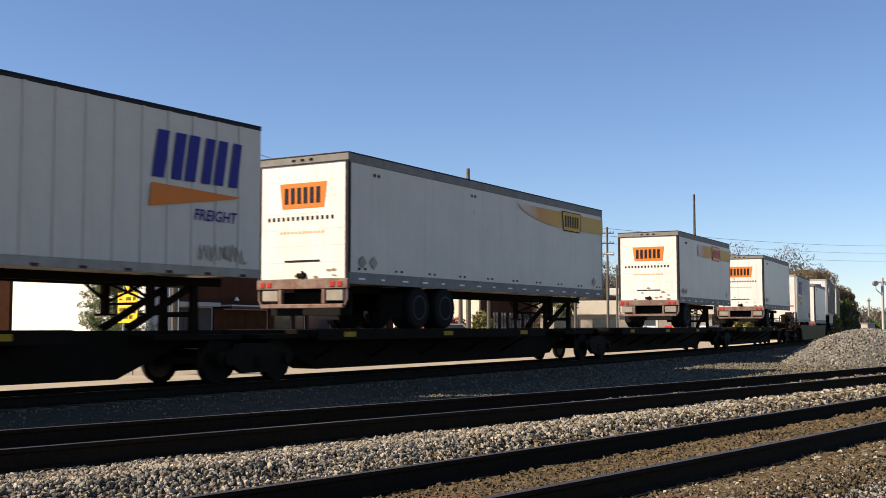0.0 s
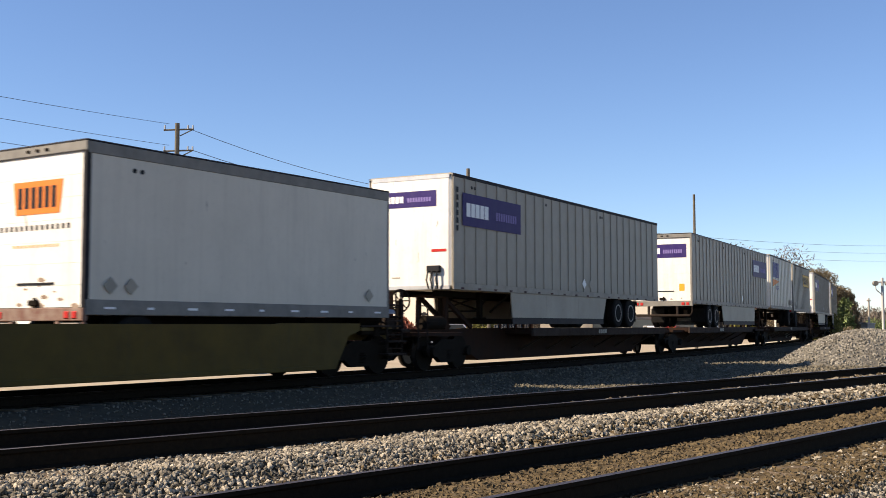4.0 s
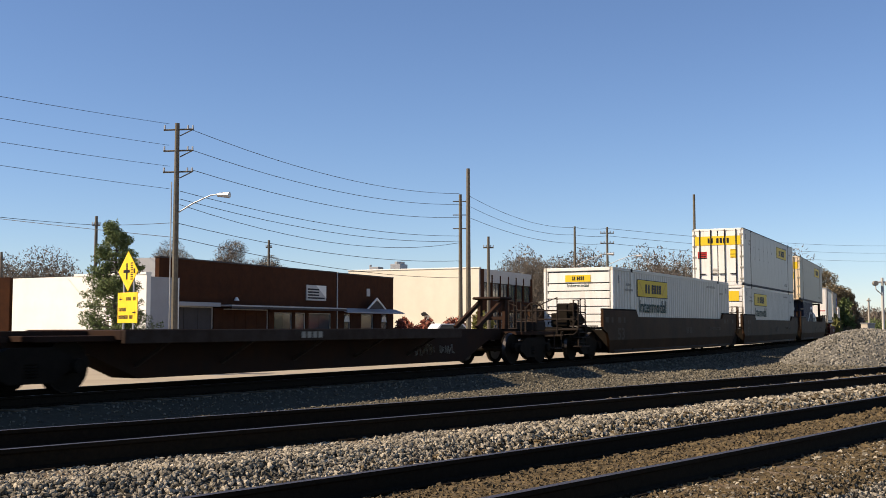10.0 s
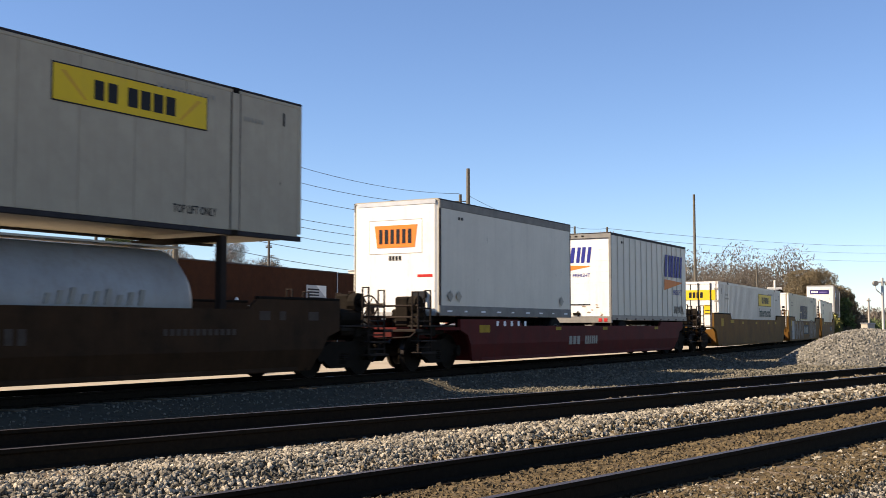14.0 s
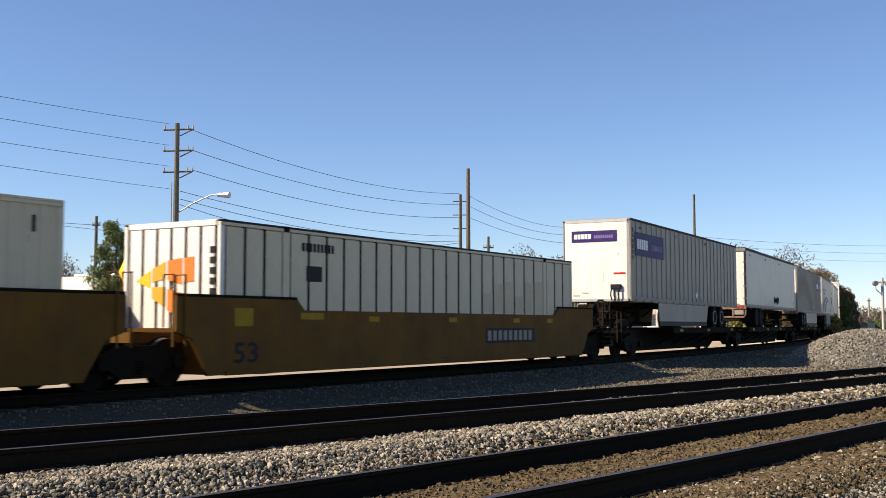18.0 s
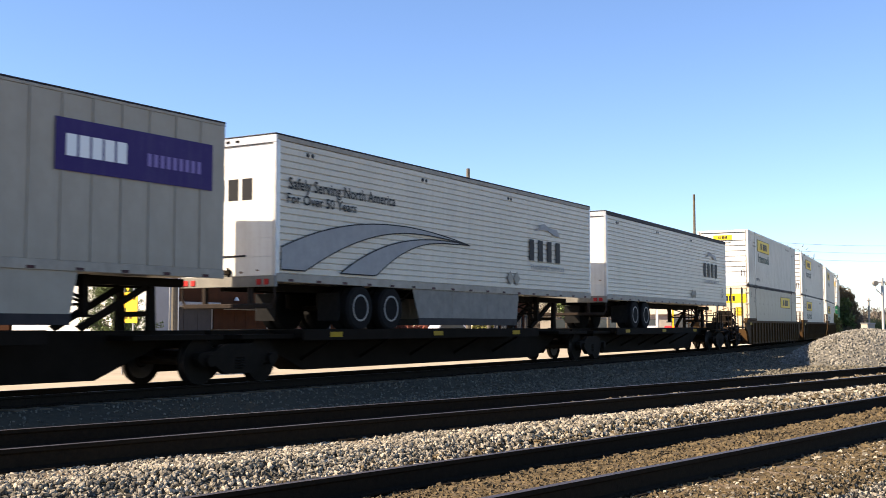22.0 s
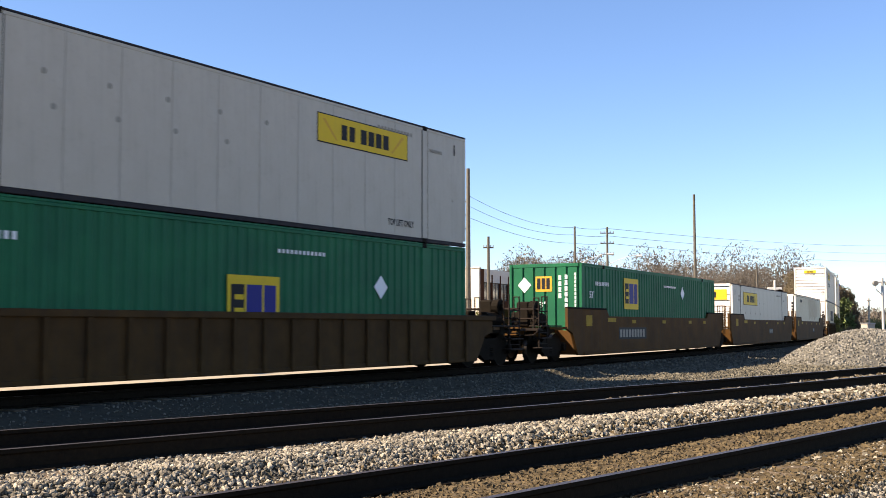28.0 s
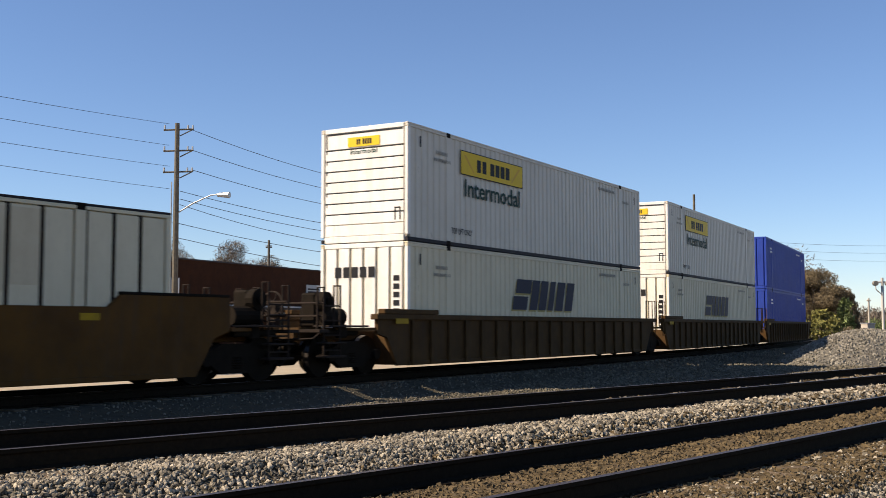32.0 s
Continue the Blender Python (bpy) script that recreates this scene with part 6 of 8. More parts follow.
def small_stencils(th, y, a, h, mat=None):
    mat = mat or M_INKGREY
    bars(th, -a + 1.35, y - 0.002, h - 0.62, 0.6, 0.09, 6, mat, 0, 0.45)
    bars(th, -a + 1.25, y - 0.002, h - 0.80, 0.85, 0.08, 9, mat, 0, 0.45)
    bars(th, a - 1.75, y - 0.002, h - 0.62, 0.6, 0.09, 6, mat, 0, 0.45)
    bars(th, a - 4.0, y - 0.002, h - 0.36, 1.5, 0.09, 11, mat, 0, 0.45)
    for xx in (-a + 0.55, a - 0.6):
        part("paint_mark", Build().box(xx, xx + 0.06, y - 0.003, y, h - 0.55, h - 0.28), M_INK, th)


def box_hunt(kind, end, word=True, sign_at="left", lift=True, wide=False):
    mat = {"white": M_WHITE, "smooth": M_SMOOTH, "beige": M_BEIGE}[kind]
    lab = {"white": "white corrugated domestic container with a yellow sign", "smooth": "white smooth-panelled domestic container with a yellow sign", "beige": "grimy beige smooth-panelled container with a yellow sign"}[kind]
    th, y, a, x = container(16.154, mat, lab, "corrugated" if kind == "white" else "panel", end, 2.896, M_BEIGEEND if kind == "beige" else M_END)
    if kind != "white":
        for k in range(9):
            part("rivet_plate", kept_mesh("rivet_plate", lambda: Build().cyl((0, 0, 0), (0, -0.006, 0), 0.055, 10).mesh("rivet_plate", M_INKGREY)), None, th, at=pose(-5.2 + (k % 5) * 1.35 + 0.2 * (k // 5), -1.289, 2.05 - 0.55 * (k // 5)))
    sx = {"left": -5.45, "right": 1.85, "mid_right": 1.34}[sign_at]
    sign_hunt(th, sx, y, 1.94, 3.65 if word or sign_at == "left" else 3.45, 0.60, word)
    if end == "doors":
        sign_hunt_end(th, x - 0.004, 2.896 - 0.85, 2.3, 0.46, 1.15)
        pl = part("placard", Build().box(x - 0.006, x, 0.56, 1.02, 1.42, 1.72), M_REDMARK if kind != "beige" else M_BEIGEEND, th, "dark red warning placard")
        for k in range(3):
            part("word_bar", Build().box(x - 0.0075, x - 0.006, 0.60, 0.98, 1.47 + k * 0.09, 1.51 + k * 0.09), M_INK, pl)
        part("placard", Build().box(x - 0.005, x, 0.56, 1.02, 1.36, 1.41), M_INK, th)
        for q in range(4):
            part("stencil", Build().box(x - 0.004, x + 0.004, 0.02 + q * 0.01, 0.30 - q * 0.01, 0.60 + q * 0.07, 0.635 + q * 0.07), M_INKGREY, th)
        pl = part("placard", Build().box(x - 0.006, x, -0.95, -0.62, 1.38, 1.82), M_HUNT, th, "yellow warning placard")
        for k in (1.40, 1.55, 1.76):
            part("word_bar", Build().box(x - 0.0075, x - 0.006, -0.93, -0.64, k, k + 0.035), M_INK, pl)
    else:
        if wide:
            sign_hunt_end(th, x + 0.006, 2.896 - 0.78, 2.05, 0.50, 1.03)
        else:
            sign_hunt_end(th, x + 0.006, 2.896 - 0.50, 0.95, 0.24, 0.48)
        if word and not wide:
            end_lettering(th, "Intermodal", x + 0.006, 0.40, 2.896 - 0.68, 0.17, M_INKGREEN, 0.8)
    if lift:
        lettering(th, "TOP LIFT ONLY", 4.5 if sign_at != "left" else -5.95, y - 0.003, 0.32, 0.22, M_INK, 1.1)
    small_stencils(th, y, a, 2.896)
    return th


def box_swoop():
    th, y, a, x = container(16.154, M_CREAMBOX, "cream corrugated container with a slanted dark word", "corrugated", "ribs", 2.896, M_END)
    sign_swoop(th, -2.5, y, 1.32, 4.5, 0.88)
    end_bars(th, x - 0.001, 0.85, 2.05, 1.25, 0.26, 5, M_INK, 0.25)
    end_lettering(th, "53ft", x - 0.001, 0.30, 0.32, 0.36, M_INK, 0.6)
    for i in range(7):
        part("word_bar", Build().box(x - 0.004, x, -1.05, -0.88, 0.75 + i * 0.2, 0.88 + i * 0.2), M_INK, th)
    small_stencils(th, y, a, 2.896)
    return th


def box_green(single):
    th, y, a, x = container(16.154, M_GREEN, "bright green corrugated container with a yellow square sign", "corrugated", "ribs" if single else "doors")
    sx, sz = (-4.07, 1.45) if single else (-0.9, 0.75)
    s = part("sign", Build().box(sx, sx + 1.53, y - 0.005, y, sz, sz + 1.1), M_HUNT, th, "yellow square sign with dark bars")
    for q in ((0.10, 0.48), (0.54, 1.0), (1.06, 1.42)):
        part("word_bar", Build().box(sx + q[0], sx + q[1], y - 0.008, y, sz + 0.2, sz + 0.92), M_INK if q[0] < 0.5 else M_BLUE, s)
    part("sign", Build().box(sx + 0.2, sx + 0.46, y - 0.010, y, sz + 0.36, sz + 0.46).box(sx + 0.2, sx + 0.46, y - 0.010, y, sz + 0.62, sz + 0.72), M_HUNT, s)
    diamond_placard(th, 3.07 if single else 4.22, y, 2.18 if single else 1.75, 0.27, M_SIGNWHITE)
    lettering(th, "53'", -7.45, y - 0.003, 1.78 if single else 1.32, 0.3, M_SIGNWHITE, 0.40)
    ey, ez = (-0.24, 1.98) if single else (0.07, 1.5)
    s2 = part("sign", Build().box(x - 0.006, x, ey, ey + 0.58, ez, ez + (0.5 if single else 0.6)), M_AMBER if single else M_HUNT, th, "square sign with dark bars")
    end_bars(s2, x - 0.008, ey + 0.53, ez + 0.08, 0.5, 0.36 if single else 0.4, 3, M_INK, 0.25)
    if single:
        part("placard", Build().slab_yz([(0.74 + 0.24, 2.2), (0.74, 1.94), (0.74 - 0.24, 2.2), (0.74, 2.46)], x - 0.006, x), M_SIGNWHITE, th)
        end_lettering(th, "53'", x - 0.006, 0.40, 1.46, 0.26, M_SIGNWHITE, 0.4)
        # upright rows of markings
        for yy, w, zt, zb, count in ((-0.52, 0.09, 2.50, 1.72, 4), (-0.74, 0.09, 2.52, 1.40, 6), (-1.06, 0.05, 2.58, 1.45, 9)):
            step = (zt - zb) / count
            for i in range(count):
                part("word_bar", Build().box(x - 0.006, x, yy - w / 2, yy + w / 2, zt - (i + 0.78) * step, zt - i * step), M_SIGNWHITE, th)
    else:
        part("placard", Build().slab_yz([(-0.70 + 0.28, 0.75), (-0.70, 0.42), (-0.70 - 0.28, 0.75), (-0.70, 1.08)], x - 0.03, x - 0.02), M_SIGNWHITE, th)
        end_bars(th, x, -0.22, 1.95, 0.75, 0.2, 4, M_SIGNWHITE, 0.25)
        end_bars(th, x, -0.22, 1.62, 0.95, 0.2, 6, M_SIGNWHITE, 0.25)
        for z_ in (0.24, 2.55):
            for yy in (-0.75, 0.75):
                part("paint_mark", Build().box(x - 0.002, x + 0.004, yy - 0.22, yy + 0.22, z_, z_ + 0.08), M_SIGNWHITE, th)
    bars(th, -a + 1.2, y - 0.002, 2.2, 1.3, 0.13, 9, M_SIGNWHITE, 0, 0.45)
    bars(th, a - 7.5, y - 0.002, 2.35, 1.6, 0.08, 12, M_SIGNWHITE, 0, 0.45)
    return th


def box_posts(marked):
    th, y, a, x = container(16.154, M_CREAMBOX, "cream-white container with dark recessed joints between its panels", "posts", "ribs", 2.896, M_END)
    part("end_recess", Build().box(x + 0.040, x + 0.048, -1.17, 1.17, 0.165, 2.77), M_RUSTY, th)
    bars(th, -5.6, y - 0.002, 2.42, 1.15, 0.18, 9, M_INK, 0, 0.35)
    if marked:
        part("sign", Build().box(-5.45, -4.91, y - 0.003, y, 1.79, 2.12), M_DARKRAIL, th)
        for i, zz in enumerate((1.75, 2.02, 2.08, 1.7, 2.12, 2.15)):
            q = -5.99 + (i + 13) * 11.98 / 19
            part("stain", Build().box(q + 0.05, q + 0.58, y - 0.003, y + 0.008, 1.22, zz), M_STAIN, th, "tan stain on a panel")
        for q, m in (([(0.95, 1.75), (0.55, 1.95), (0.55, 1.60)], M_HUNT), ([(0.50, 1.98), (0.14, 2.12), (0.14, 1.78), (0.50, 1.72)], M_AMBER), ([(0.08, 2.14), (-0.30, 2.18), (-0.30, 1.66), (0.08, 1.76)], M_ORANGE), ([(0.50, 1.62), (0.14, 1.62), (0.14, 1.22), (0.50, 1.40)], M_AMBER), ([(0.08, 1.58), (-0.30, 1.50), (-0.30, 1.02), (0.08, 1.16)], M_ORANGE), ([(-0.36, 2.18), (-0.62, 2.20), (-0.62, 1.72), (-0.36, 1.70)], M_ORANGE), ([(-0.36, 1.48), (-0.62, 1.44), (-0.62, 0.98), (-0.36, 1.02)], M_ORANGE)):
            part("painted_mark", Build().slab_yz(q, x - 0.004, x + 0.003), m, th, "orange painted shape")
    else:
        for i in range(9):
            q = -5.99 + (i + 9) * 11.98 / 19
            part("stain", Build().box(q + 0.05, q + 0.58, y - 0.003, y + 0.008, 1.3 + 0.1 * (i % 3), 2.72), M_STAIN, th, "tan stain on a panel")
        for i in range(1, 5):
            q = -1.165 + i * 0.3883
            part("stain", Build().box(x - 0.001, x + 0.007, q + 0.045, q + 0.343, 0.35, 2.6 - 0.2 * (i % 2)), M_STAIN, th, "tan stain on a panel")
        for i in range(6):
            xx = -a + 4.5 + i * 0.95
            ring = Build()
            for q in range(10):
                t0, t1 = 2 * math.pi * q / 10, 2 * math.pi * (q + 1) / 10
                if i % 3 == 1 and q in (0, 9, 1):
                    continue
                ring.cyl((xx + 0.17 * math.cos(t0), y - 0.006, 0.55 + 0.26 * math.sin(t0)), (xx + 0.17 * math.cos(t1), y - 0.006, 0.55 + 0.26 * math.sin(t1)), 0.018, 5)
            part("paint_mark", ring, M_INK, th, "thin black spray-paint scrawl")
    for i in range(8):
        part("word_bar", Build().box(x - 0.003, x + 0.004, -1.16, -1.02, 0.85 + i * 0.2, 0.98 + i * 0.2), M_INK, th)
    return th


def box_blue():
    th, y, a, x = container(16.154, M_BLUEBOX, "royal blue corrugated container", "corrugated", "ribs")
    small_stencils(th, y, a, 2.896, M_SIGNWHITE)
    return th


def box_navy():
    th, y, a, x = container(6.06, M_NAVY, "dark navy twenty-foot container with white wing marks", "corrugated", "doors", 2.59)
    for k in range(5):
        q = [(-0.6 + 0.28 * k, 0.95 + 0.10 * k), (0.1 + 0.30 * k, 1.35 + 0.13 * k), (0.3 + 0.28 * k, 1.55 + 0.13 * k), (0.0 + 0.28 * k, 1.25 + 0.12 * k)]
        part("scroll_mark", Build().slab_xz(q, y - 0.004, y), M_SIGNWHITE, th)
    bars(th, -0.9, y - 0.003, 0.72, 2.4, 0.16, 8, M_SIGNWHITE, 0.2, 0.3)
    bars(th, a - 1.5, y - 0.003, 2.05, 1.2, 0.17, 8, M_SIGNWHITE, 0, 0.3)
    bars(th, a - 1.5, y - 0.003, 1.7, 0.6, 0.15, 4, M_SIGNWHITE, 0, 0.3)
    end_bars(th, x - 0.03, 0.95, 1.95, 1.7, 0.16, 10, M_SIGNWHITE, 0.3)
    return th


def tank_box():
    th = thing("tank_container", "white cylindrical tank in a steel container frame", "tank container", "containers on the train")
    prof = [(-2.75, 0.15), (-2.70, 0.55), (-2.55, 0.85), (-2.3, 1.05), (2.3, 1.05), (2.55, 0.85), (2.70, 0.55), (2.75, 0.15)]
    b = Build()
    n = 28
    vs = [(x, r * math.cos(2 * math.pi * i / n), 1.28 + r * math.sin(2 * math.pi * i / n)) for x, r in prof for i in range(n)]
    b.add(vs, [(j * n + i, j * n + (i + 1) % n, (j + 1) * n + (i + 1) % n, (j + 1) * n + i) for j in range(len(prof) - 1) for i in range(n)] + [tuple(range(n)), tuple(range((len(prof) - 1) * n, len(prof) * n))])
    part("tank", b.mesh("tank", M_TANK, True), None, th)
    fr = Build()
    for sx in (-2.95, 2.95):
        for sy in (-1.2, 1.2):
            fr.box(sx - 0.08, sx + 0.08, sy - 0.08, sy + 0.08, 0, 2.59, 0.01)
        fr.box(sx - 0.05, sx + 0.05, -1.2, 1.2, 2.47, 2.59, 0.01).box(sx - 0.05, sx + 0.05, -1.2, 1.2, 0, 0.12, 0.01)
    for sy in (-1.2, 1.2):
        fr.box(-2.95, 2.95, sy - 0.06, sy + 0.06, 0.0, 0.12, 0.01)
    part("frame", fr, M_RUSTY, th, "rusty brown corner frame")
    part("walkway", Build().box(-2.8, 2.8, -0.3, 0.3, 2.36, 2.40), M_STEEL, th)
    for k in range(9):
        part("word_bar", Build().slab_xz([(-0.95 + k * 0.25, 1.22), (-0.85 + k * 0.25, 1.22), (-0.79 + k * 0.25, 1.40 + 0.05 * (k % 3)), (-0.89 + k * 0.25, 1.40 + 0.05 * (k % 3))], -1.066, -1.04), M_INKGREY, th)
    return th


# ---- beyond the tracks: street, poles, buildings, trees ----
ROAD = 1.148
RC, RS = math.cos(ROAD), math.sin(ROAD)


def along(x, y, a, n=0.0):
    """A point a metres along the street from (x, y), and n metres back from it."""
    return x + RC * a - RS * n, y + RS * a + RC * n


def make_street():
    b = Build()
    x, y = along(-13.5, 56, 0, 3.5)
    pts = []
    for a in (-70, -20, 40, 100, 170, 300):
        pts.append(along(x, y, a, -3.6))
    for a in (300, 170, 100, 40, -20, -70):
        pts.append(along(x, y, a, 3.6))
    b.slab_xy(pts, -0.52, -0.43)
    tagged(new("street", b.mesh("street", M_ASPHALT)), "sun-bleached grey asphalt street behind the tracks", "street", kind="structure")
    b = Build()
    for s0 in range(-40, 120, 8):
        p = [beside(s0, 3.4), beside(s0 + 8, 3.4), beside(s0 + 8, 4.9), beside(s0, 4.9)]
        b.slab_xy([(q.x, q.y) for q in p], -0.5, -0.36)
    tagged(new("pavement", b.mesh("pavement", M_STRIP)), "pale tan concrete strip beside the main track", "pavement", kind="structure")


def post_thing(name, x, y, top, r, label, category, group=""):
    th = thing(name, label, category, group, at=pose(x, y, -0.46))
    part("pole", Build().cyl((0, 0, 0), (0, 0, top + 0.46), r * 1.25, 10, r * 0.8), M_WOODPOLE, th)
    return th


def crossarm(th, z, half, ang, mat=None):
    c, s = math.cos(ang), math.sin(ang)
    arm = part("crossarm", Build().cyl((-half * c, -half * s, z), (half * c, half * s, z), 0.06, 6), mat or M_WOODPOLE, th)
    for k in (-0.92, -0.45, 0.45, 0.92):
        part("insulator", Build().cyl((half * k * c, half * k * s, z + 0.05), (half * k * c, half * k * s, z + 0.22), 0.045, 6), M_STEEL, arm)


def lamp_arm(th, z, dx, dy, rise):
    arm = part("lamp_arm", Build().tube([(0, 0, z), (dx * 0.4, dy * 0.4, z + rise * 0.55), (dx * 0.8, dy * 0.8, z + rise * 0.95), (dx, dy, z + rise)], 0.035, 6), M_STEEL, th)
    d = Vector((dx, dy, 0)).normalized()
    p = Vector((dx, dy, z + rise))
    part("lamp_head", Build().cyl(p - d * 0.1 - Vector((0, 0, 0.04)), p + d * 0.55 - Vector((0, 0, 0.06)), 0.10, 8, 0.17), M_STEEL, arm, "grey cobra-head street lamp")


def make_poles():
    p = post_thing("utility_pole", -13.72, 56, 11.6, 0.145, "tall weathered wooden utility pole with brackets and street lamp", "utility pole", "poles along the street")
    for z in (11.75, 10.65, 9.55):
        part("bracket", Build().cyl((-0.7, 0, z - 0.05), (0.85, 0, z), 0.045, 6).cyl((0.15, 0, z - 0.35), (0.8, 0, z - 0.02), 0.03, 6), M_WOODPOLE, p)
        for k in (-0.65, 0.55, 0.8):
            part("insulator", Build().cyl((k, 0, z), (k, 0, z + 0.2), 0.05, 6), M_STEEL, p)
    part("conduit", Build().cyl((-0.24, -0.05, 0.3), (-0.24, -0.05, 9.0), 0.035, 6), M_STEEL, p)
    lamp_arm(p, 7.35, 2.35, -0.6, 0.95)
    p = post_thing("utility_pole", 1.4, 87.6, 11.7, 0.15, "slim wooden utility pole with small brackets", "utility pole", "poles along the street")
    for z in (11.6, 10.5, 9.4):
        part("bracket", Build().cyl((-0.6, 0, z), (0.6, 0, z), 0.04, 6), M_WOODPOLE, p)
    p = post_thing("utility_pole", 1.62, 70, 11.25, 0.145, "stout dark wooden utility pole", "utility pole", "poles along the street")
    p = post_thing("utility_pole", 3.95, 95, 8.9, 0.14, "short wooden pole with an iron bracket", "utility pole", "poles along the street")
    crossarm(p, 8.4, 0.45, 0)
    p = post_thing("utility_pole", 14.0, 116, 11.7, 0.14, "wooden utility pole with a street lamp", "utility pole", "poles along the street")
    lamp_arm(p, 7.9, 3.4, -1.0, 1.3)
    p = post_thing("utility_pole", 17.9, 119, 11.9, 0.14, "wooden utility pole with crossarms and a street lamp", "utility pole", "poles along the street")
    for z in (11.7, 10.6, 9.4):
        crossarm(p, z, 0.75, 0)
    lamp_arm(p, 8.2, 3.0, -1.0, 1.0)
    p = post_thing("utility_pole", 14.29, 62, 8.6, 0.085, "plain dark slender pole behind the train", "utility pole", "poles along the street")
    for px, d, top in ((168, 80, 9.2), (475, 100, 9.0), (1, 95, 7.6), (1092, 130, 8.4), (1340, 150, 9.8)):
        p = post_thing("utility_pole", (px - 784) / 1938 * d, d, top, 0.13, "distant thin wooden utility pole", "utility pole", "poles along the street")
        crossarm(p, top - 0.2, 0.28, 0.2)


def wire(a, b, sag, r=0.017):
    pts = []
    for i in range(15):
        u = i / 14
        q = Vector(a).lerp(Vector(b), u)
        q.z -= sag * 4 * u * (1 - u)
        pts.append(q)
    tagged(new("overhead_wire", Build().tube(pts, r, 4).mesh("overhead_wire", M_WIRE)), "thin black overhead wire sagging between poles", "wire", "wires along the street")


def sight(px, py, d):
    """The point d metres ahead that lies in that direction of view."""
    f, t = 1938.3, radians(4.04)
    u, v = (px - 784) / f, (441 - py) / f
    y, z = math.cos(t) - v * math.sin(t), math.sin(t) + v * math.cos(t)
    return Vector((u / y * d, d, 1.115 + z / y * d))


def make_wires():
    for (xa, ya), (xb, yb), da, db, sag in (
            ((338, 229), (813, 343), 56, 87.6, 0.83), ((338, 265), (813, 362), 56, 87.6, 0.77), ((338, 300), (813, 385), 56, 87.6, 0.73),
            ((318, 338), (813, 418), 56, 87.6, 0.6), ((318, 352), (813, 427), 56, 87.6, 0.69), ((318, 362), (813, 430), 56, 87.6, 1.12), ((315, 395), (813, 462), 56, 87.6, 0.63), ((315, 421), (813, 492), 56, 87.6, 0.52),
            ((-180, 138), (300, 219), 34, 56, 0.05), ((-180, 177), (300, 257), 34, 56, 0.05), ((-180, 222), (300, 294), 34, 56, 0.05), ((-180, 264), (300, 334), 34, 56, 0.05),
            ((-120, 370), (168, 398), 60, 80, 0.09), ((168, 398), (308, 394), 80, 56, 0.05), ((-120, 372), (308, 420), 60, 56, 0.05),
            ((832, 348), (1015, 403), 87.6, 116, 0.7), ((832, 366), (1015, 416), 87.6, 116, 0.65), ((832, 386), (1015, 431), 87.6, 116, 0.49),
            ((1017, 403), (1075, 405), 116, 119, 0.12), ((1017, 416), (1075, 418), 116, 119, 0.12), ((1017, 431), (1075, 431), 116, 119, 0.12),
            ((1075, 405), (1640, 434), 119, 260, 0.93), ((1075, 418), (1640, 447), 119, 260, 0.93), ((1075, 431), (1640, 461), 119, 260, 0.97)):
        wire(sight(xa, ya, da), sight(xb, yb, db), sag, (0.00029 if min(da, db) < 80 else 0.0002) * min(da, db))


def wall_block(th, x0, x1, y0, y1, z0, z1, mat, name="wall"):
    return part(name, Build().box(x0, x1, y0, y1, z0, z1), mat, th)


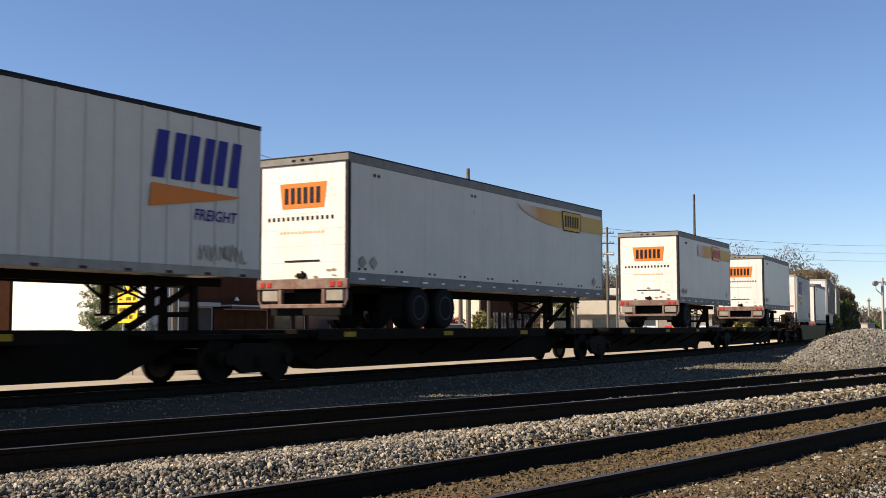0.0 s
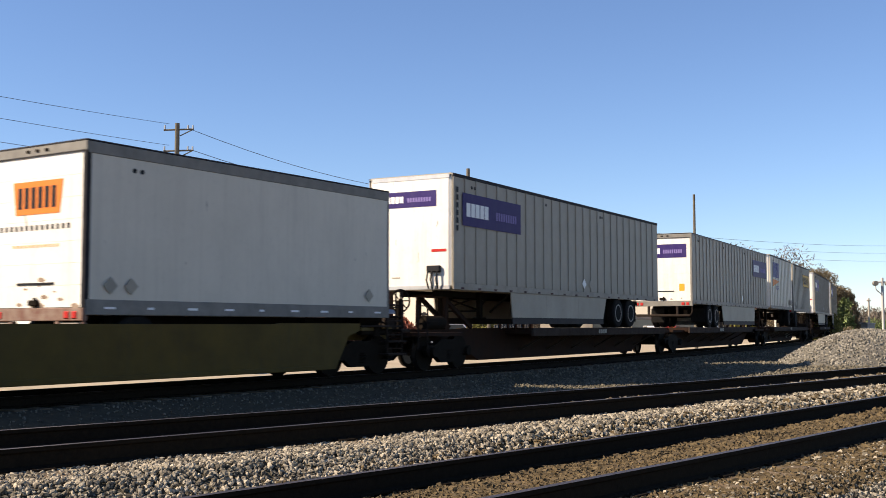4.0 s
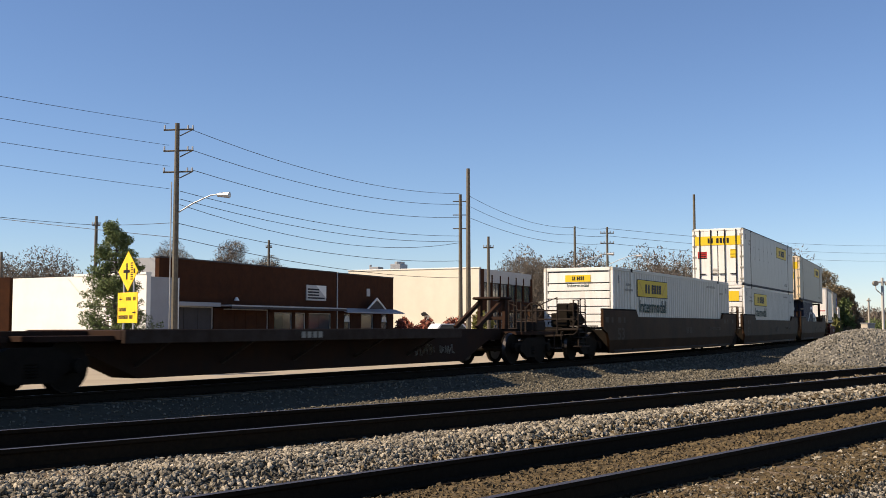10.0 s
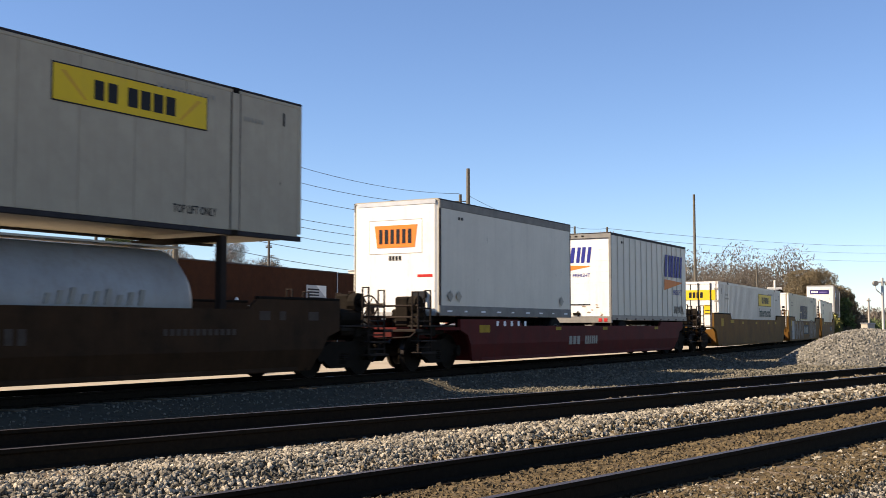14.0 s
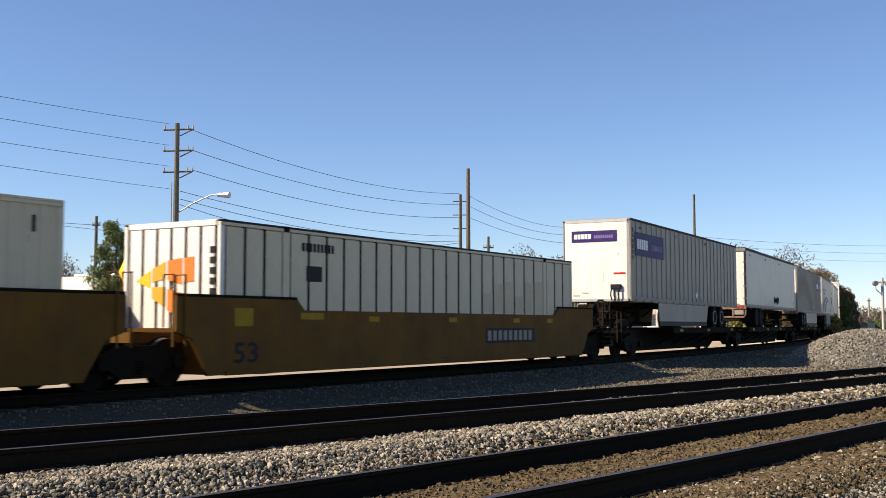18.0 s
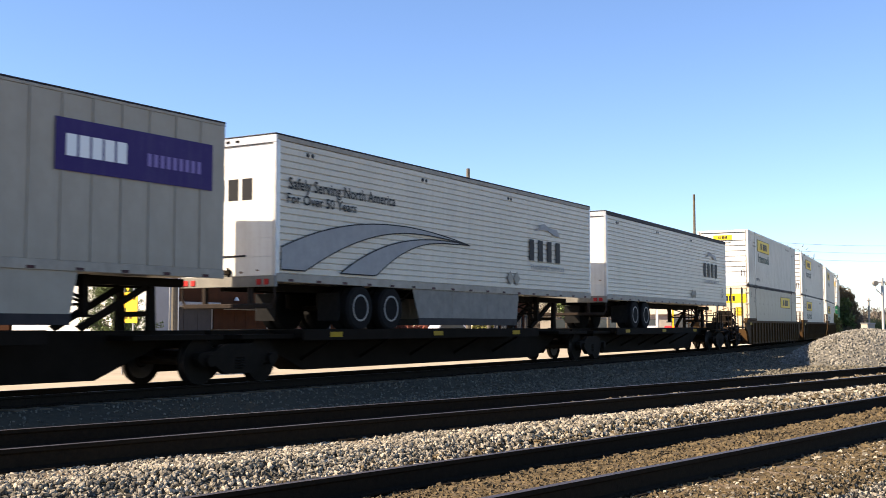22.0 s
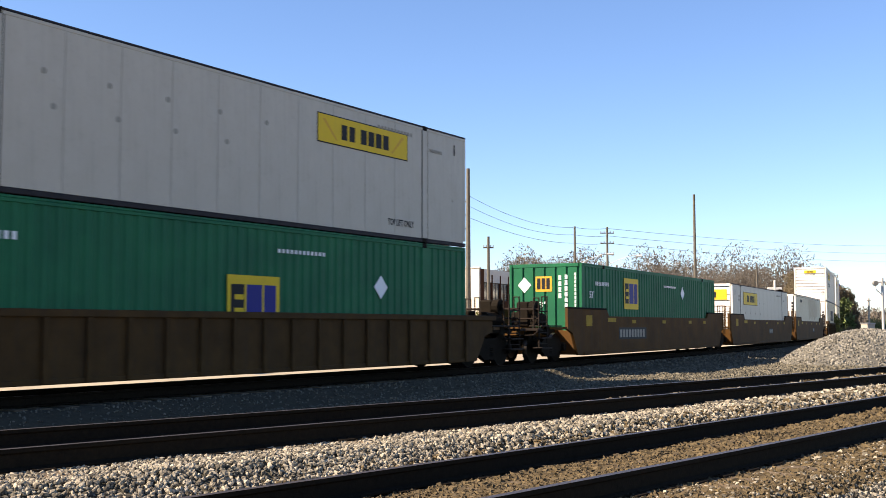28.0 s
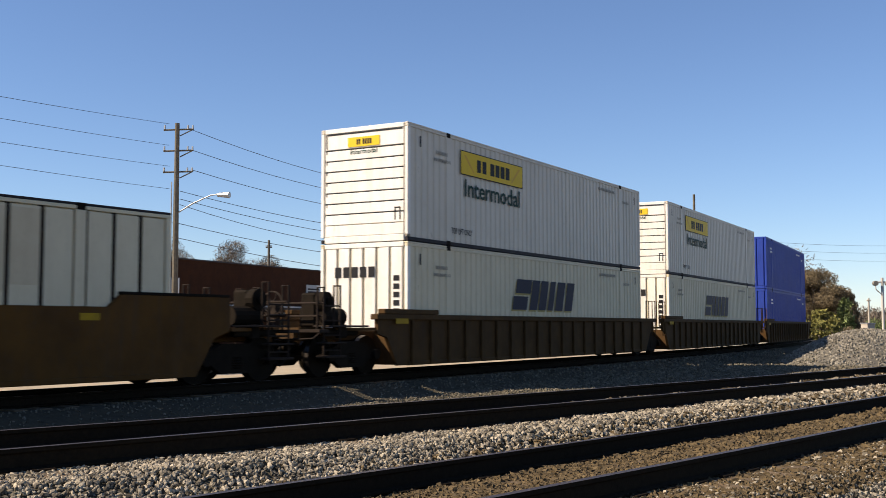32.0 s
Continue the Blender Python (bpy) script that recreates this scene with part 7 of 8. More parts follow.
def make_brick_shop():
    th = thing("shop_building", "one-storey brown brick shop row with canopy and shop windows", "building", at=pose(-19.2, 74, -0.46, 0, 0, math.degrees(ROAD)))
    top = 6.25
    L, cut = 35.1, 24.0
    # front walls with openings: built of piers, headers and spandrels
    openings = [(1.2, 6.2, 0.2, 3.0), (7.4, 13.4, 0.1, 2.9), (14.2, 16.9, 0.7, 2.7), (17.3, 19.0, 0.1, 2.7), (19.4, 23.2, 0.7, 2.7), (25.4, 26.6, 0.9, 2.7), (28.6, 31.0, 0.1, 2.7), (32.6, 33.8, 0.9, 2.7)]
    x = 0.0
    for a, b_, z0, z1 in openings:
        if a > x:
            wall_block(th, x, a, 0, 0.35, 0, z1, M_BRICK)
        if z0 > 0.15:
            wall_block(th, a, b_, 0, 0.35, 0, z0, M_BRICK)
        x = b_
    wall_block(th, x, L, 0, 0.35, 0, 2.7, M_BRICK)
    wall_block(th, 0, 13.6, 0, 0.352, 3.0, top, M_BRICK, "upper_wall")
    wall_block(th, 13.6, cut, 0, 0.352, 2.7, top, M_BRICK, "upper_wall")
    wall_block(th, cut, L, 0.02, 0.352, 2.7, top - 0.05, M_BRICK, "upper_wall")
    # The half shade on this side wall is part of its grey.
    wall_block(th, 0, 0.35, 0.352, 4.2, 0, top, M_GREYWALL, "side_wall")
    wall_block(th, L - 0.35, L, 0.352, 4.2, 0, top - 0.05, M_BRICK, "side_wall")
    wall_block(th, 0, L, 4.2, 4.5, 0, top - 0.4, M_BRICK, "rear_wall")
    part("roof", Build().box(0.35, L - 0.35, 0.352, 4.2, top - 0.7, top - 0.55), M_ROOF, th)
    part("coping", Build().box(-0.05, cut, -0.05, 0.40, top, top + 0.10, 0.02), M_DARKTRIM, th)
    part("coping", Build().box(cut + 0.01, L + 0.05, -0.03, 0.40, top - 0.05, top + 0.06, 0.02), M_DARKTRIM, th)
    part("downpipe", Build().cyl((cut + 0.1, -0.06, 0.2), (cut + 0.1, -0.06, top + 0.1), 0.06, 8), M_TRIM, th)
    for a, b_, z0, z1 in openings:
        fr = Build().box(a, b_, 0.10, 0.18, z0, z0 + 0.08).box(a, b_, 0.10, 0.18, z1 - 0.08, z1).box(a, a + 0.08, 0.10, 0.18, z0 + 0.08, z1 - 0.08).box(b_ - 0.08, b_, 0.10, 0.18, z0 + 0.08, z1 - 0.08)
        w = part("window" if z0 > 0.15 else "shopfront", fr, M_TRIM, th)
        n = max(1, int((b_ - a) / 1.3))
        for i in range(n):
            p0, p1 = a + 0.08 + (b_ - a - 0.16) * i / n, a + 0.08 + (b_ - a - 0.16) * (i + 1) / n
            part("pane", Build().box(p0 + 0.02, p1 - 0.02, 0.13, 0.15, z0 + 0.09, z1 - 0.09), M_GLASS if a > 13 else M_BRICK if a > 7 else M_DARKTRIM, w)
    part("canopy", Build().box(6.6, 23.6, -1.3, -0.01, 3.05, 3.16, 0.02), M_TRIM, th, "pale flat canopy edge")
    part("canopy", Build().box(6.6, 23.6, -1.3, -1.22, 2.88, 3.045, 0.02), M_DARKTRIM, th)
    part("canopy", Build().box(0.2, 6.4, -0.5, -0.01, 3.0, 3.3, 0.02), M_GREYWALL, th)
    part("awning", Build().slab_yz([(-1.0, 2.75), (-1.0, 2.85), (-0.01, 3.2), (-0.01, 3.1)], cut + 0.3, L + 0.4), M_GREYWALL, th)
    part("gable", Build().slab_xz([(28.2, 3.2), (31.6, 3.2), (29.9, 4.1)], -0.9, -0.75), M_DARKTRIM, th)
    part("gable_trim", Build().slab_xz([(28.0, 3.15), (28.25, 3.15), (29.9, 4.0), (31.55, 3.15), (31.8, 3.15), (29.9, 4.22)], -0.98, -0.9), M_STUCCO, th)
    part("plaque", Build().box(29.6, 30.2, -0.06, 0.015, 4.35, 5.05, 0.01), M_TRIM, th)
    s = part("sign_board", Build().box(18.9, 22.1, -0.12, -0.005, 3.75, 5.05, 0.02), M_TRIM, th, "pale shop sign board with dark bars")
    part("sign_panel", Build().slab_xz([(20.4, 5.03), (22.08, 5.03), (22.08, 4.0)], -0.126, -0.118), M_STUCCO, s)
    for k in range(4):
        part("word_bar", Build().box(19.05, 20.9 + (0.9 if k == 3 else 0), -0.128, -0.118, 4.62 - k * 0.24, 4.75 - k * 0.24), M_INK, s)
    part("wall_lamp", Build().cyl((8.6, -0.3, 3.5), (8.6, -0.3, 3.75), 0.22, 10, 0.08), M_STUCCO, th)
    for k in (0.4, 3.2):
        part("window_arch", Build().slab_xz([(25.5 + 0, 2.0), (26.5, 2.0), (26.35, 2.45), (26.0, 2.65), (25.65, 2.45)] if k < 1 else [(32.7, 2.0), (33.7, 2.0), (33.55, 2.45), (33.2, 2.65), (32.85, 2.45)], 0.02, 0.10), M_STUCCO, th)


def make_cream_building():
    th = thing("office_building", "two-storey building with a sunlit cream side wall and brick front", "building", at=pose(4.1, 125, -0.46, 0, 0, math.degrees(ROAD)))
    top = 8.2
    wall_block(th, 0, 0.4, 0, 17, 0, top, M_CREAM, "side_wall")
    part("coping", Build().box(-0.08, 0.48, -0.1, 17.1, top, top + 0.15, 0.03), M_STUCCO, th)
    wall_block(th, 0.4, 1.6, 0, 0.4, 0, top, M_BRICK, "pier")
    for i in range(6):
        a = 1.6 + i * 2.7
        wall_block(th, a + 2.3, a + 2.7, 0, 0.4, 0, top - 0.6, M_BRICK, "pier")
        for z0 in (1.2, 4.6):
            w = part("window", Build().box(a, a + 2.3, 0.12, 0.2, z0, z0 + 0.1).box(a, a + 2.3, 0.12, 0.2, z0 + 2.0, z0 + 2.1).box(a + 1.1, a + 1.2, 0.12, 0.2, z0 + 0.1, z0 + 2.0), M_DARKTRIM, th)
            for q in (a, a + 1.2):
                part("pane", Build().box(q + 0.02, q + 1.08, 0.15, 0.17, z0 + 0.1, z0 + 2.0), M_GLASS, w)
        wall_block(th, a, a + 2.3, 0.02, 0.38, 0, 1.2, M_BRICK, "spandrel")
        wall_block(th, a, a + 2.3, 0.02, 0.38, 3.3, 4.6, M_BRICK, "spandrel")
        wall_block(th, a, a + 2.3, 0.02, 0.38, 6.7, top - 0.6, M_TRIM, "spandrel")
    part("parapet", Build().box(1.6, 17.8, 0.0, 0.4, top - 0.6, top), M_TRIM, th)
    wall_block(th, 17.8, 18.2, 0, 17, 0, top, M_BRICK, "side_wall")
    wall_block(th, 0.4, 17.8, 16.6, 17, 0, top, M_BRICK, "rear_wall")
    part("roof", Build().box(0.4, 17.8, 0.4, 16.6, top - 0.5, top - 0.3), M_ROOF, th)
    part("roof_unit", Build().box(4, 6, 12, 13.4, top - 0.3, top + 1.0, 0.05).cyl((4.5, 12.6, top + 1.0), (4.5, 12.6, top + 1.3), 0.4, 10).cyl((5.5, 12.6, top + 1.0), (5.5, 12.6, top + 1.3), 0.4, 10), M_STEEL, th)
    part("roof_unit", Build().box(2, 3.4, 14, 15.2, top - 0.3, top + 0.6, 0.05).cyl((3.0, 15.6, top), (3.0, 15.6, top + 0.9), 0.15, 8), M_STEEL, th)
    part("wall_lamp", Build().slab_yz([(6.4, 2.95), (7.0, 2.75), (7.2, 3.05), (6.8, 3.25)], -0.35, -0.01), M_INK, th)


def make_white_building():
    th = thing("warehouse", "low white-painted warehouse wall in full sun", "building", at=pose(-27.3, 69.5, -0.46, 0, 0, -30))
    wall_block(th, 0, 11.6, 0, 0.35, 0, 4.62, M_STUCCO, "wall")
    part("pier", Build().box(5.6, 11.6, -0.04, 0.40, 4.621, 4.76), M_STUCCO, th)
    wall_block(th, 0, 0.35, 0.35, 2.4, 0, 4.5, M_STUCCO, "side_wall")
    # White building, but this side is coloured grey to hold its shade.
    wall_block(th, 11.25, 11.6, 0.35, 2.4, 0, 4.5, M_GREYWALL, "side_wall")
    wall_block(th, 0, 11.6, 2.4, 2.7, 0, 4.5, M_STUCCO, "rear_wall")
    part("roof", Build().box(0.35, 11.25, 0.35, 2.4, 4.2, 4.35), M_ROOF, th)
    th = thing("brick_annex", "pinkish brick annex beside the white warehouse", "building", at=pose(-33.85, 70.4, -0.46, 0, 0, -8))
    wall_block(th, 0, 6.4, 0, 0.35, 0, 4.7, M_BRICK, "wall")
    wall_block(th, 0, 0.35, 0.35, 9, 0, 4.7, M_BRICK, "side_wall")
    wall_block(th, 0, 6.4, 9, 9.3, 0, 4.7, M_BRICK, "rear_wall")
    part("roof", Build().box(0.35, 6.4, 0.35, 9, 4.2, 4.35), M_ROOF, th)


def make_far_store():
    th = thing("store_building", "long low tan store with a paler fascia", "building", at=pose(14.0, 158, -0.46, 0, 0, -14))
    part("wall", Build().box(0, 24, 0, 12, 0, 4.3), M_CONCRETE, th)
    part("fascia", Build().box(-0.3, 24.3, -0.4, 0.0, 3.2, 5.2, 0.05), M_CREAM, th)
    for k in range(4):
        w = part("window", Build().box(2 + k * 5.5, 5.6 + k * 5.5, -0.1, -0.004, 0.6, 2.6, 0.02), M_DARKTRIM, th)
        part("pane", Build().box(2.1 + k * 5.5, 5.5 + k * 5.5, -0.12, -0.104, 0.7, 2.5), M_GLASS, w)
    th = thing("fuel_canopy", "flat store canopy with an orange fascia corner", "building", at=pose(21.6, 142, -0.46, 0, 0, -10))
    part("canopy", Build().box(0, 6.4, 0, 5, 5.6, 6.5, 0.04), M_STUCCO, th)
    for x0 in (1.3, 5.3):
        part("canopy_corner", Build().box(x0, x0 + 0.85, -0.03, 1.8, 5.59, 7.0, 0.03), M_SIGNYEL, th)
    part("price_sign", Build().box(7.3, 8.7, 0.2, 0.5, 4.9, 6.6, 0.03).box(7.9, 8.1, 0.3, 0.4, 0, 4.9), M_SIGNYEL, th)
    for a in (1, 6):
        for b_ in (1, 4):
            part("column", Build().box(a - 0.15, a + 0.15, b_ - 0.15, b_ + 0.15, 0, 5.6, 0.02), M_STUCCO, th)


def make_road_sign():
    p = sight(227, 480, 36)
    th = thing("crossing_sign", "yellow diamond crossing warning sign over a yellow direction board", "road sign", at=pose(p.x, 36, -0.46, 0, 0, -46))
    zc = p.z + 0.46
    for sx in (-0.33, 0.33):
        part("post", Build().box(sx - 0.03, sx + 0.03, 0.01, 0.06, 0, zc + 0.25, 0.008), M_STEEL, th)
    r = 0.655
    d = part("sign_plate", Build().slab_xz([(-r, zc), (0, zc - r), (r, zc), (0, zc + r)], -0.012, 0.008), M_SIGNYEL, th)
    sym = Build().box(-0.30, 0.12, -0.017, -0.0125, zc - 0.05, zc + 0.05).box(-0.12, -0.02, -0.017, -0.0125, zc - 0.27, zc + 0.27)
    part("symbol", sym, M_INK, d)
    t = Build()
    for k in range(8):
        t.box(0.18, 0.34, -0.017, -0.0125, zc - 0.28 + k * 0.075, zc - 0.245 + k * 0.075)
    t.box(0.38, 0.48, -0.017, -0.0125, zc - 0.08, zc + 0.08)
    part("symbol", t, M_INK, d)
    z1 = zc - r - 0.04
    d = part("direction_plate", Build().box(-0.66, 0.66, -0.012, 0.008, z1 - 1.0, z1, 0.006), M_SIGNYEL, th)
    for x0, x1, zz, flip in ((-0.48, -0.34, z1 - 0.22, -1), (0.34, 0.50, z1 - 0.66, 1)):
        part("arrow", Build().slab_xz([(x0, zz - 0.02), (x1, zz - 0.02), (x1, zz + 0.02), (x0, zz + 0.02)], -0.017, -0.0125).slab_xz([((x1 if flip > 0 else x0) + flip * 0.07, zz), ((x1 if flip > 0 else x0), zz - 0.07), ((x1 if flip > 0 else x0), zz + 0.07)], -0.017, -0.0125), M_INK, d)
    for x0, x1, zz in ((-0.10, 0.26, z1 - 0.27), (0.38, 0.56, z1 - 0.27), (-0.58, -0.06, z1 - 0.62), (-0.58, 0.06, z1 - 0.87), (0.14, 0.38, z1 - 0.87)):
        n = max(2, int((x1 - x0) / 0.06))
        for i in range(n):
            a = x0 + (x1 - x0) * i / n
            part("word_bar", Build().box(a, a + (x1 - x0) / n * 0.66, -0.017, -0.0125, zz, zz + 0.12), M_INK, d)


def leaf_cloud(rng, blobs, count, size, thin, name, mat):
    """A mesh of many small leaf or twig triangles filling the given ellipsoids, thickest near their skins."""
    def unit(v):
        return v / (np.linalg.norm(v, axis=1, keepdims=True) + 1e-9)

    bl = np.array(blobs, float)
    wts = (bl[:, 3] * bl[:, 4] * bl[:, 5]) ** 0.67
    k = rng.choice(len(bl), count, p=wts / wts.sum())
    d = unit(rng.normal(size=(count, 3)))
    r = rng.uniform(0.35, 1.08, (count, 1)) ** 0.6
    p = bl[k, :3] + d * bl[k, 3:] * r
    a = unit(rng.normal(size=(count, 3)))
    if thin < 0.5:
        a = unit(a * 0.95 + d * 0.45 + np.array([0, 0, 0.35]))
    b = unit(np.cross(a, rng.normal(size=(count, 3))))
    s = size * rng.uniform(0.6, 1.5, (count, 1))
    v = np.stack([p - b * s * 0.5 * thin, p + b * s * 0.5 * thin, p + a * s], 1)
    me = bpy.data.meshes.new(name)
    me.vertices.add(count * 3)
    me.vertices.foreach_set("co", v.ravel())
    me.loops.add(count * 3)
    me.loops.foreach_set("vertex_index", np.arange(count * 3))
    me.polygons.add(count)
    me.polygons.foreach_set("loop_start", np.arange(0, count * 3, 3))
    me.update(calc_edges=True)
    me.shade_flat()
    me.materials.append(mat)
    return me


def limbs(rng, b, p, d, length, r, depth):
    q = p + d * length
    b.cyl(p, q, r, 6 if depth > 1 else 4, r * 0.62, cap=False)
    if depth == 0:
        return
    for _ in range(3 if depth > 1 else 4):
        e = (d + Vector((rng.uniform(-0.8, 0.8), rng.uniform(-0.8, 0.8), rng.uniform(-0.1, 0.55)))).normalized()
        limbs(rng, b, p.lerp(q, rng.uniform(0.6, 1.0)), e, length * rng.uniform(0.58, 0.8), r * 0.58, depth - 1)


def tree(x, y, h, w, seed, crown_mat, label, count, size, thin, low=0.25):
    rng = random.Random(seed)
    nrng = np.random.default_rng(seed)
    th = thing("tree", label, "tree", at=pose(x, y, -0.46))
    b = Build()
    limbs(rng, b, Vector((0, 0, 0)), Vector((rng.uniform(-0.05, 0.05), 0, 1)).normalized(), h * 0.36, h * 0.022, 3)
    part("trunk", b, M_BARK, th)
    blobs = []
    for k in range(44):
        a = rng.uniform(0, 6.28)
        q = 0.46 * w * rng.random() ** 0.6
        blobs.append((q * math.cos(a), q * math.sin(a), h * (low + 0.12 + (0.80 - low) * rng.random() ** 0.7 * (1 - 0.40 * (q / (0.46 * w)) ** 2)), w * rng.uniform(0.09, 0.17), w * rng.uniform(0.09, 0.17), h * rng.uniform(0.06, 0.11)))
    part("crown", leaf_cloud(nrng, blobs, count, size, thin, "crown", crown_mat), None, th)
    return th


def make_trees():
    # the evergreen by the crossing sign
    p = sight(203, 500, 50)
    th = thing("evergreen_tree", "dense dark green evergreen tree with an uneven top", "tree", at=pose(p.x, 50, -0.46))
    rng = random.Random(3)
    b = Build().cyl((0, 0, 0), (0.06, 0, 6.2), 0.13, 8, 0.02)
    blobs = []
    for k in range(120):
        z, a = 0.35 + 5.8 * rng.random() ** 1.2, rng.uniform(0, 6.28)
        reach = 2.2 * max(0.09, 1 - z / 6.6) ** 0.62 * rng.uniform(0.55, 1.08)
        up = 0.16 + 0.5 * rng.random()
        tip = (reach * math.cos(a), reach * math.sin(a), z + up * reach * 0.6)
        b.cyl((0.01 * z, 0, z), tip, 0.028, 5, 0.008)
        for q in (0.55, 0.78, 0.98):
            r = 0.30 * (1.25 - q) + 0.10
            blobs.append((tip[0] * q, tip[1] * q, z + (tip[2] - z) * q, r * rng.uniform(0.8, 1.2), r * rng.uniform(0.8, 1.2), r * 0.95))
    for k in range(5):
        blobs.append((0.06, 0, 5.75 + k * 0.16, 0.16 - 0.025 * k, 0.16 - 0.025 * k, 0.16))
    part("trunk", b, M_BARK, th)
    part("crown", leaf_cloud(np.random.default_rng(3), blobs, 40000, 0.09, 0.5, "crown", M_LEAF), None, th)
    grey = "bare winter tree with fine grey-brown twigs"
    rus = "broad tree with russet autumn leaves"
    for k, (px, d, hh, w) in enumerate(((303, 118, 9.7, 11.0), (418, 122, 10.2, 9.0), (478, 124, 8.8, 8.0), (945, 150, 10.6, 12), (1040, 165, 9.4, 10), (1120, 168, 9.8, 12), (1190, 172, 10.2, 11), (1275, 160, 10.4, 12), (1325, 165, 10.3, 12), (1250, 180, 9.5, 8), (60, 150, 9.0, 9), (100, 160, 9.3, 9), (25, 170, 9.0, 9))):
        tree((px - 784) / 1938 * d, d, hh * 1.12, w, 40 + k, M_TWIG, grey, 30000, 0.25, 0.16, 0.10)
    for k, (px, d, hh, w) in enumerate(((1440, 132, 9.2, 8.8), (1484, 130, 6.6, 4.4), (1415, 150, 9.4, 8))):
        tree((px - 784) / 1938 * d, d, hh, w, 80 + k, M_TWIG2, rus, 46000, 0.19, 0.4, -0.02)
    tree((1496 - 784) / 1938 * 128, 128, 5.2, 1.8, 90, M_LEAF, "small dark evergreen beside russet trees", 3000, 0.35, 0.7, -0.05)
    tree((1003 - 784) / 1938 * 145, 145, 9.8, 3.6, 91, M_LEAF, "dark pine crown behind bare trees", 3000, 0.4, 0.6, 0.2)
    tree((1316 - 784) / 1938 * 130, 130, 3.6, 3.2, 92, M_LEAF2, "small yellow-green tree by the street", 2600, 0.3, 0.7, -0.1)
    tree((1450 - 784) / 1938 * 105, 105, 3.6, 3.6, 93, M_LEAF2, "small yellow-green tree by the street", 2600, 0.28, 0.7, -0.15)
    # far woods
    rng, nrng = random.Random(7), np.random.default_rng(7)
    blobs = []
    for k in range(150):
        px = rng.choice((rng.uniform(-80, 150), rng.uniform(900, 1420), rng.uniform(900, 1420), rng.uniform(1410, 1720)))
        d = rng.uniform(205, 260)
        hh = rng.uniform(6.0, 10.5) * (0.55 if px > 1410 else 1.75 if px < 150 else 0.85 if px < 850 else 1.75)
        blobs.append(((px - 784) / 1938 * d, d, hh * 0.42, rng.uniform(4, 7), rng.uniform(3, 6), hh * 0.52))
    tagged(new("far_woods", leaf_cloud(nrng, blobs, 230000, 0.5, 0.4, "far_woods", M_TWIG)), "distant belt of brown leafless woods", "woods", kind="stuff")


def hedge(name, x, y, lx, ly, h, seed, mat, label, count, size, rz=0.0):
    rng = random.Random(seed)
    th = thing(name, label, "shrub", at=pose(x, y, -0.46, 0, 0, rz))
    b = Build()
    blobs = []
    for k in range(18):
        cx, cy = rng.uniform(-lx / 2, lx / 2), rng.uniform(-ly / 2, ly / 2)
        hh = h * rng.uniform(0.6, 1.05)
        b.cyl((cx, cy, 0), (cx + rng.uniform(-0.2, 0.2), cy, hh), 0.03, 5, 0.01)
        blobs.append((cx, cy, hh * 0.55, lx * 0.10, ly * 0.4, hh * 0.48))
    part("stems", b, M_BARK, th)
    part("foliage", leaf_cloud(np.random.default_rng(seed), blobs, count, size, 0.7, "foliage", mat), None, th)


def vehicle(x, y, rz, paint, label, long=4.6, high=1.5):
    th = thing("parked_vehicle", label, "vehicle", "parked vehicles", at=pose(x, y, -0.43, 0, 0, rz))
    a, k = long / 2, high
    part("body", Build().slab_xz([(-a, 0.30), (-a, 0.72 * k / 1.5), (-a + 0.9, 0.92 * k / 1.5), (a - 0.9, 0.92 * k / 1.5), (a, 0.70 * k / 1.5), (a, 0.30)], -0.88, 0.88), paint, th)
    part("cabin", Build().slab_xz([(-a + 0.75, 0.92 * k / 1.5 + 0.001), (-a + 1.35, k), (a - 1.9, k), (a - 1.1, 0.92 * k / 1.5 + 0.001)], -0.76, 0.76), paint, th)
    part("side_window", Build().slab_xz([(-a + 1.0, 0.97 * k / 1.5), (-a + 1.42, k - 0.08), (a - 1.98, k - 0.08), (a - 1.4, 0.97 * k / 1.5)], -0.77, 0.77), M_GLASS, th)
    for sx in (-a + 0.85, a - 0.85):
        for sy in (-0.80, 0.80):
            w = part("wheel", kept_mesh("car_tyre", lambda: Build().lathe_y(0, 0.32, [(-0.1, 0.19), (-0.1, 0.29), (-0.07, 0.32), (0.07, 0.32), (0.1, 0.29), (0.1, 0.19)], 18).mesh("wheel", M_RUBBER)), None, th, at=pose(sx, sy, 0))
            part("rim", kept_mesh("car_rim", lambda: Build().lathe_y(0, 0.32, [(-0.102, 0.19), (-0.08, 0.05), (0.08, 0.05), (0.102, 0.19)], 16).mesh("rim", M_STEEL)), None, w)
    for sy in (-0.6, 0.6):
        part("headlight", Build().box(a - 0.03, a + 0.01, sy - 0.15, sy + 0.15, 0.55, 0.68, 0.01), M_SIGNWHITE, th)


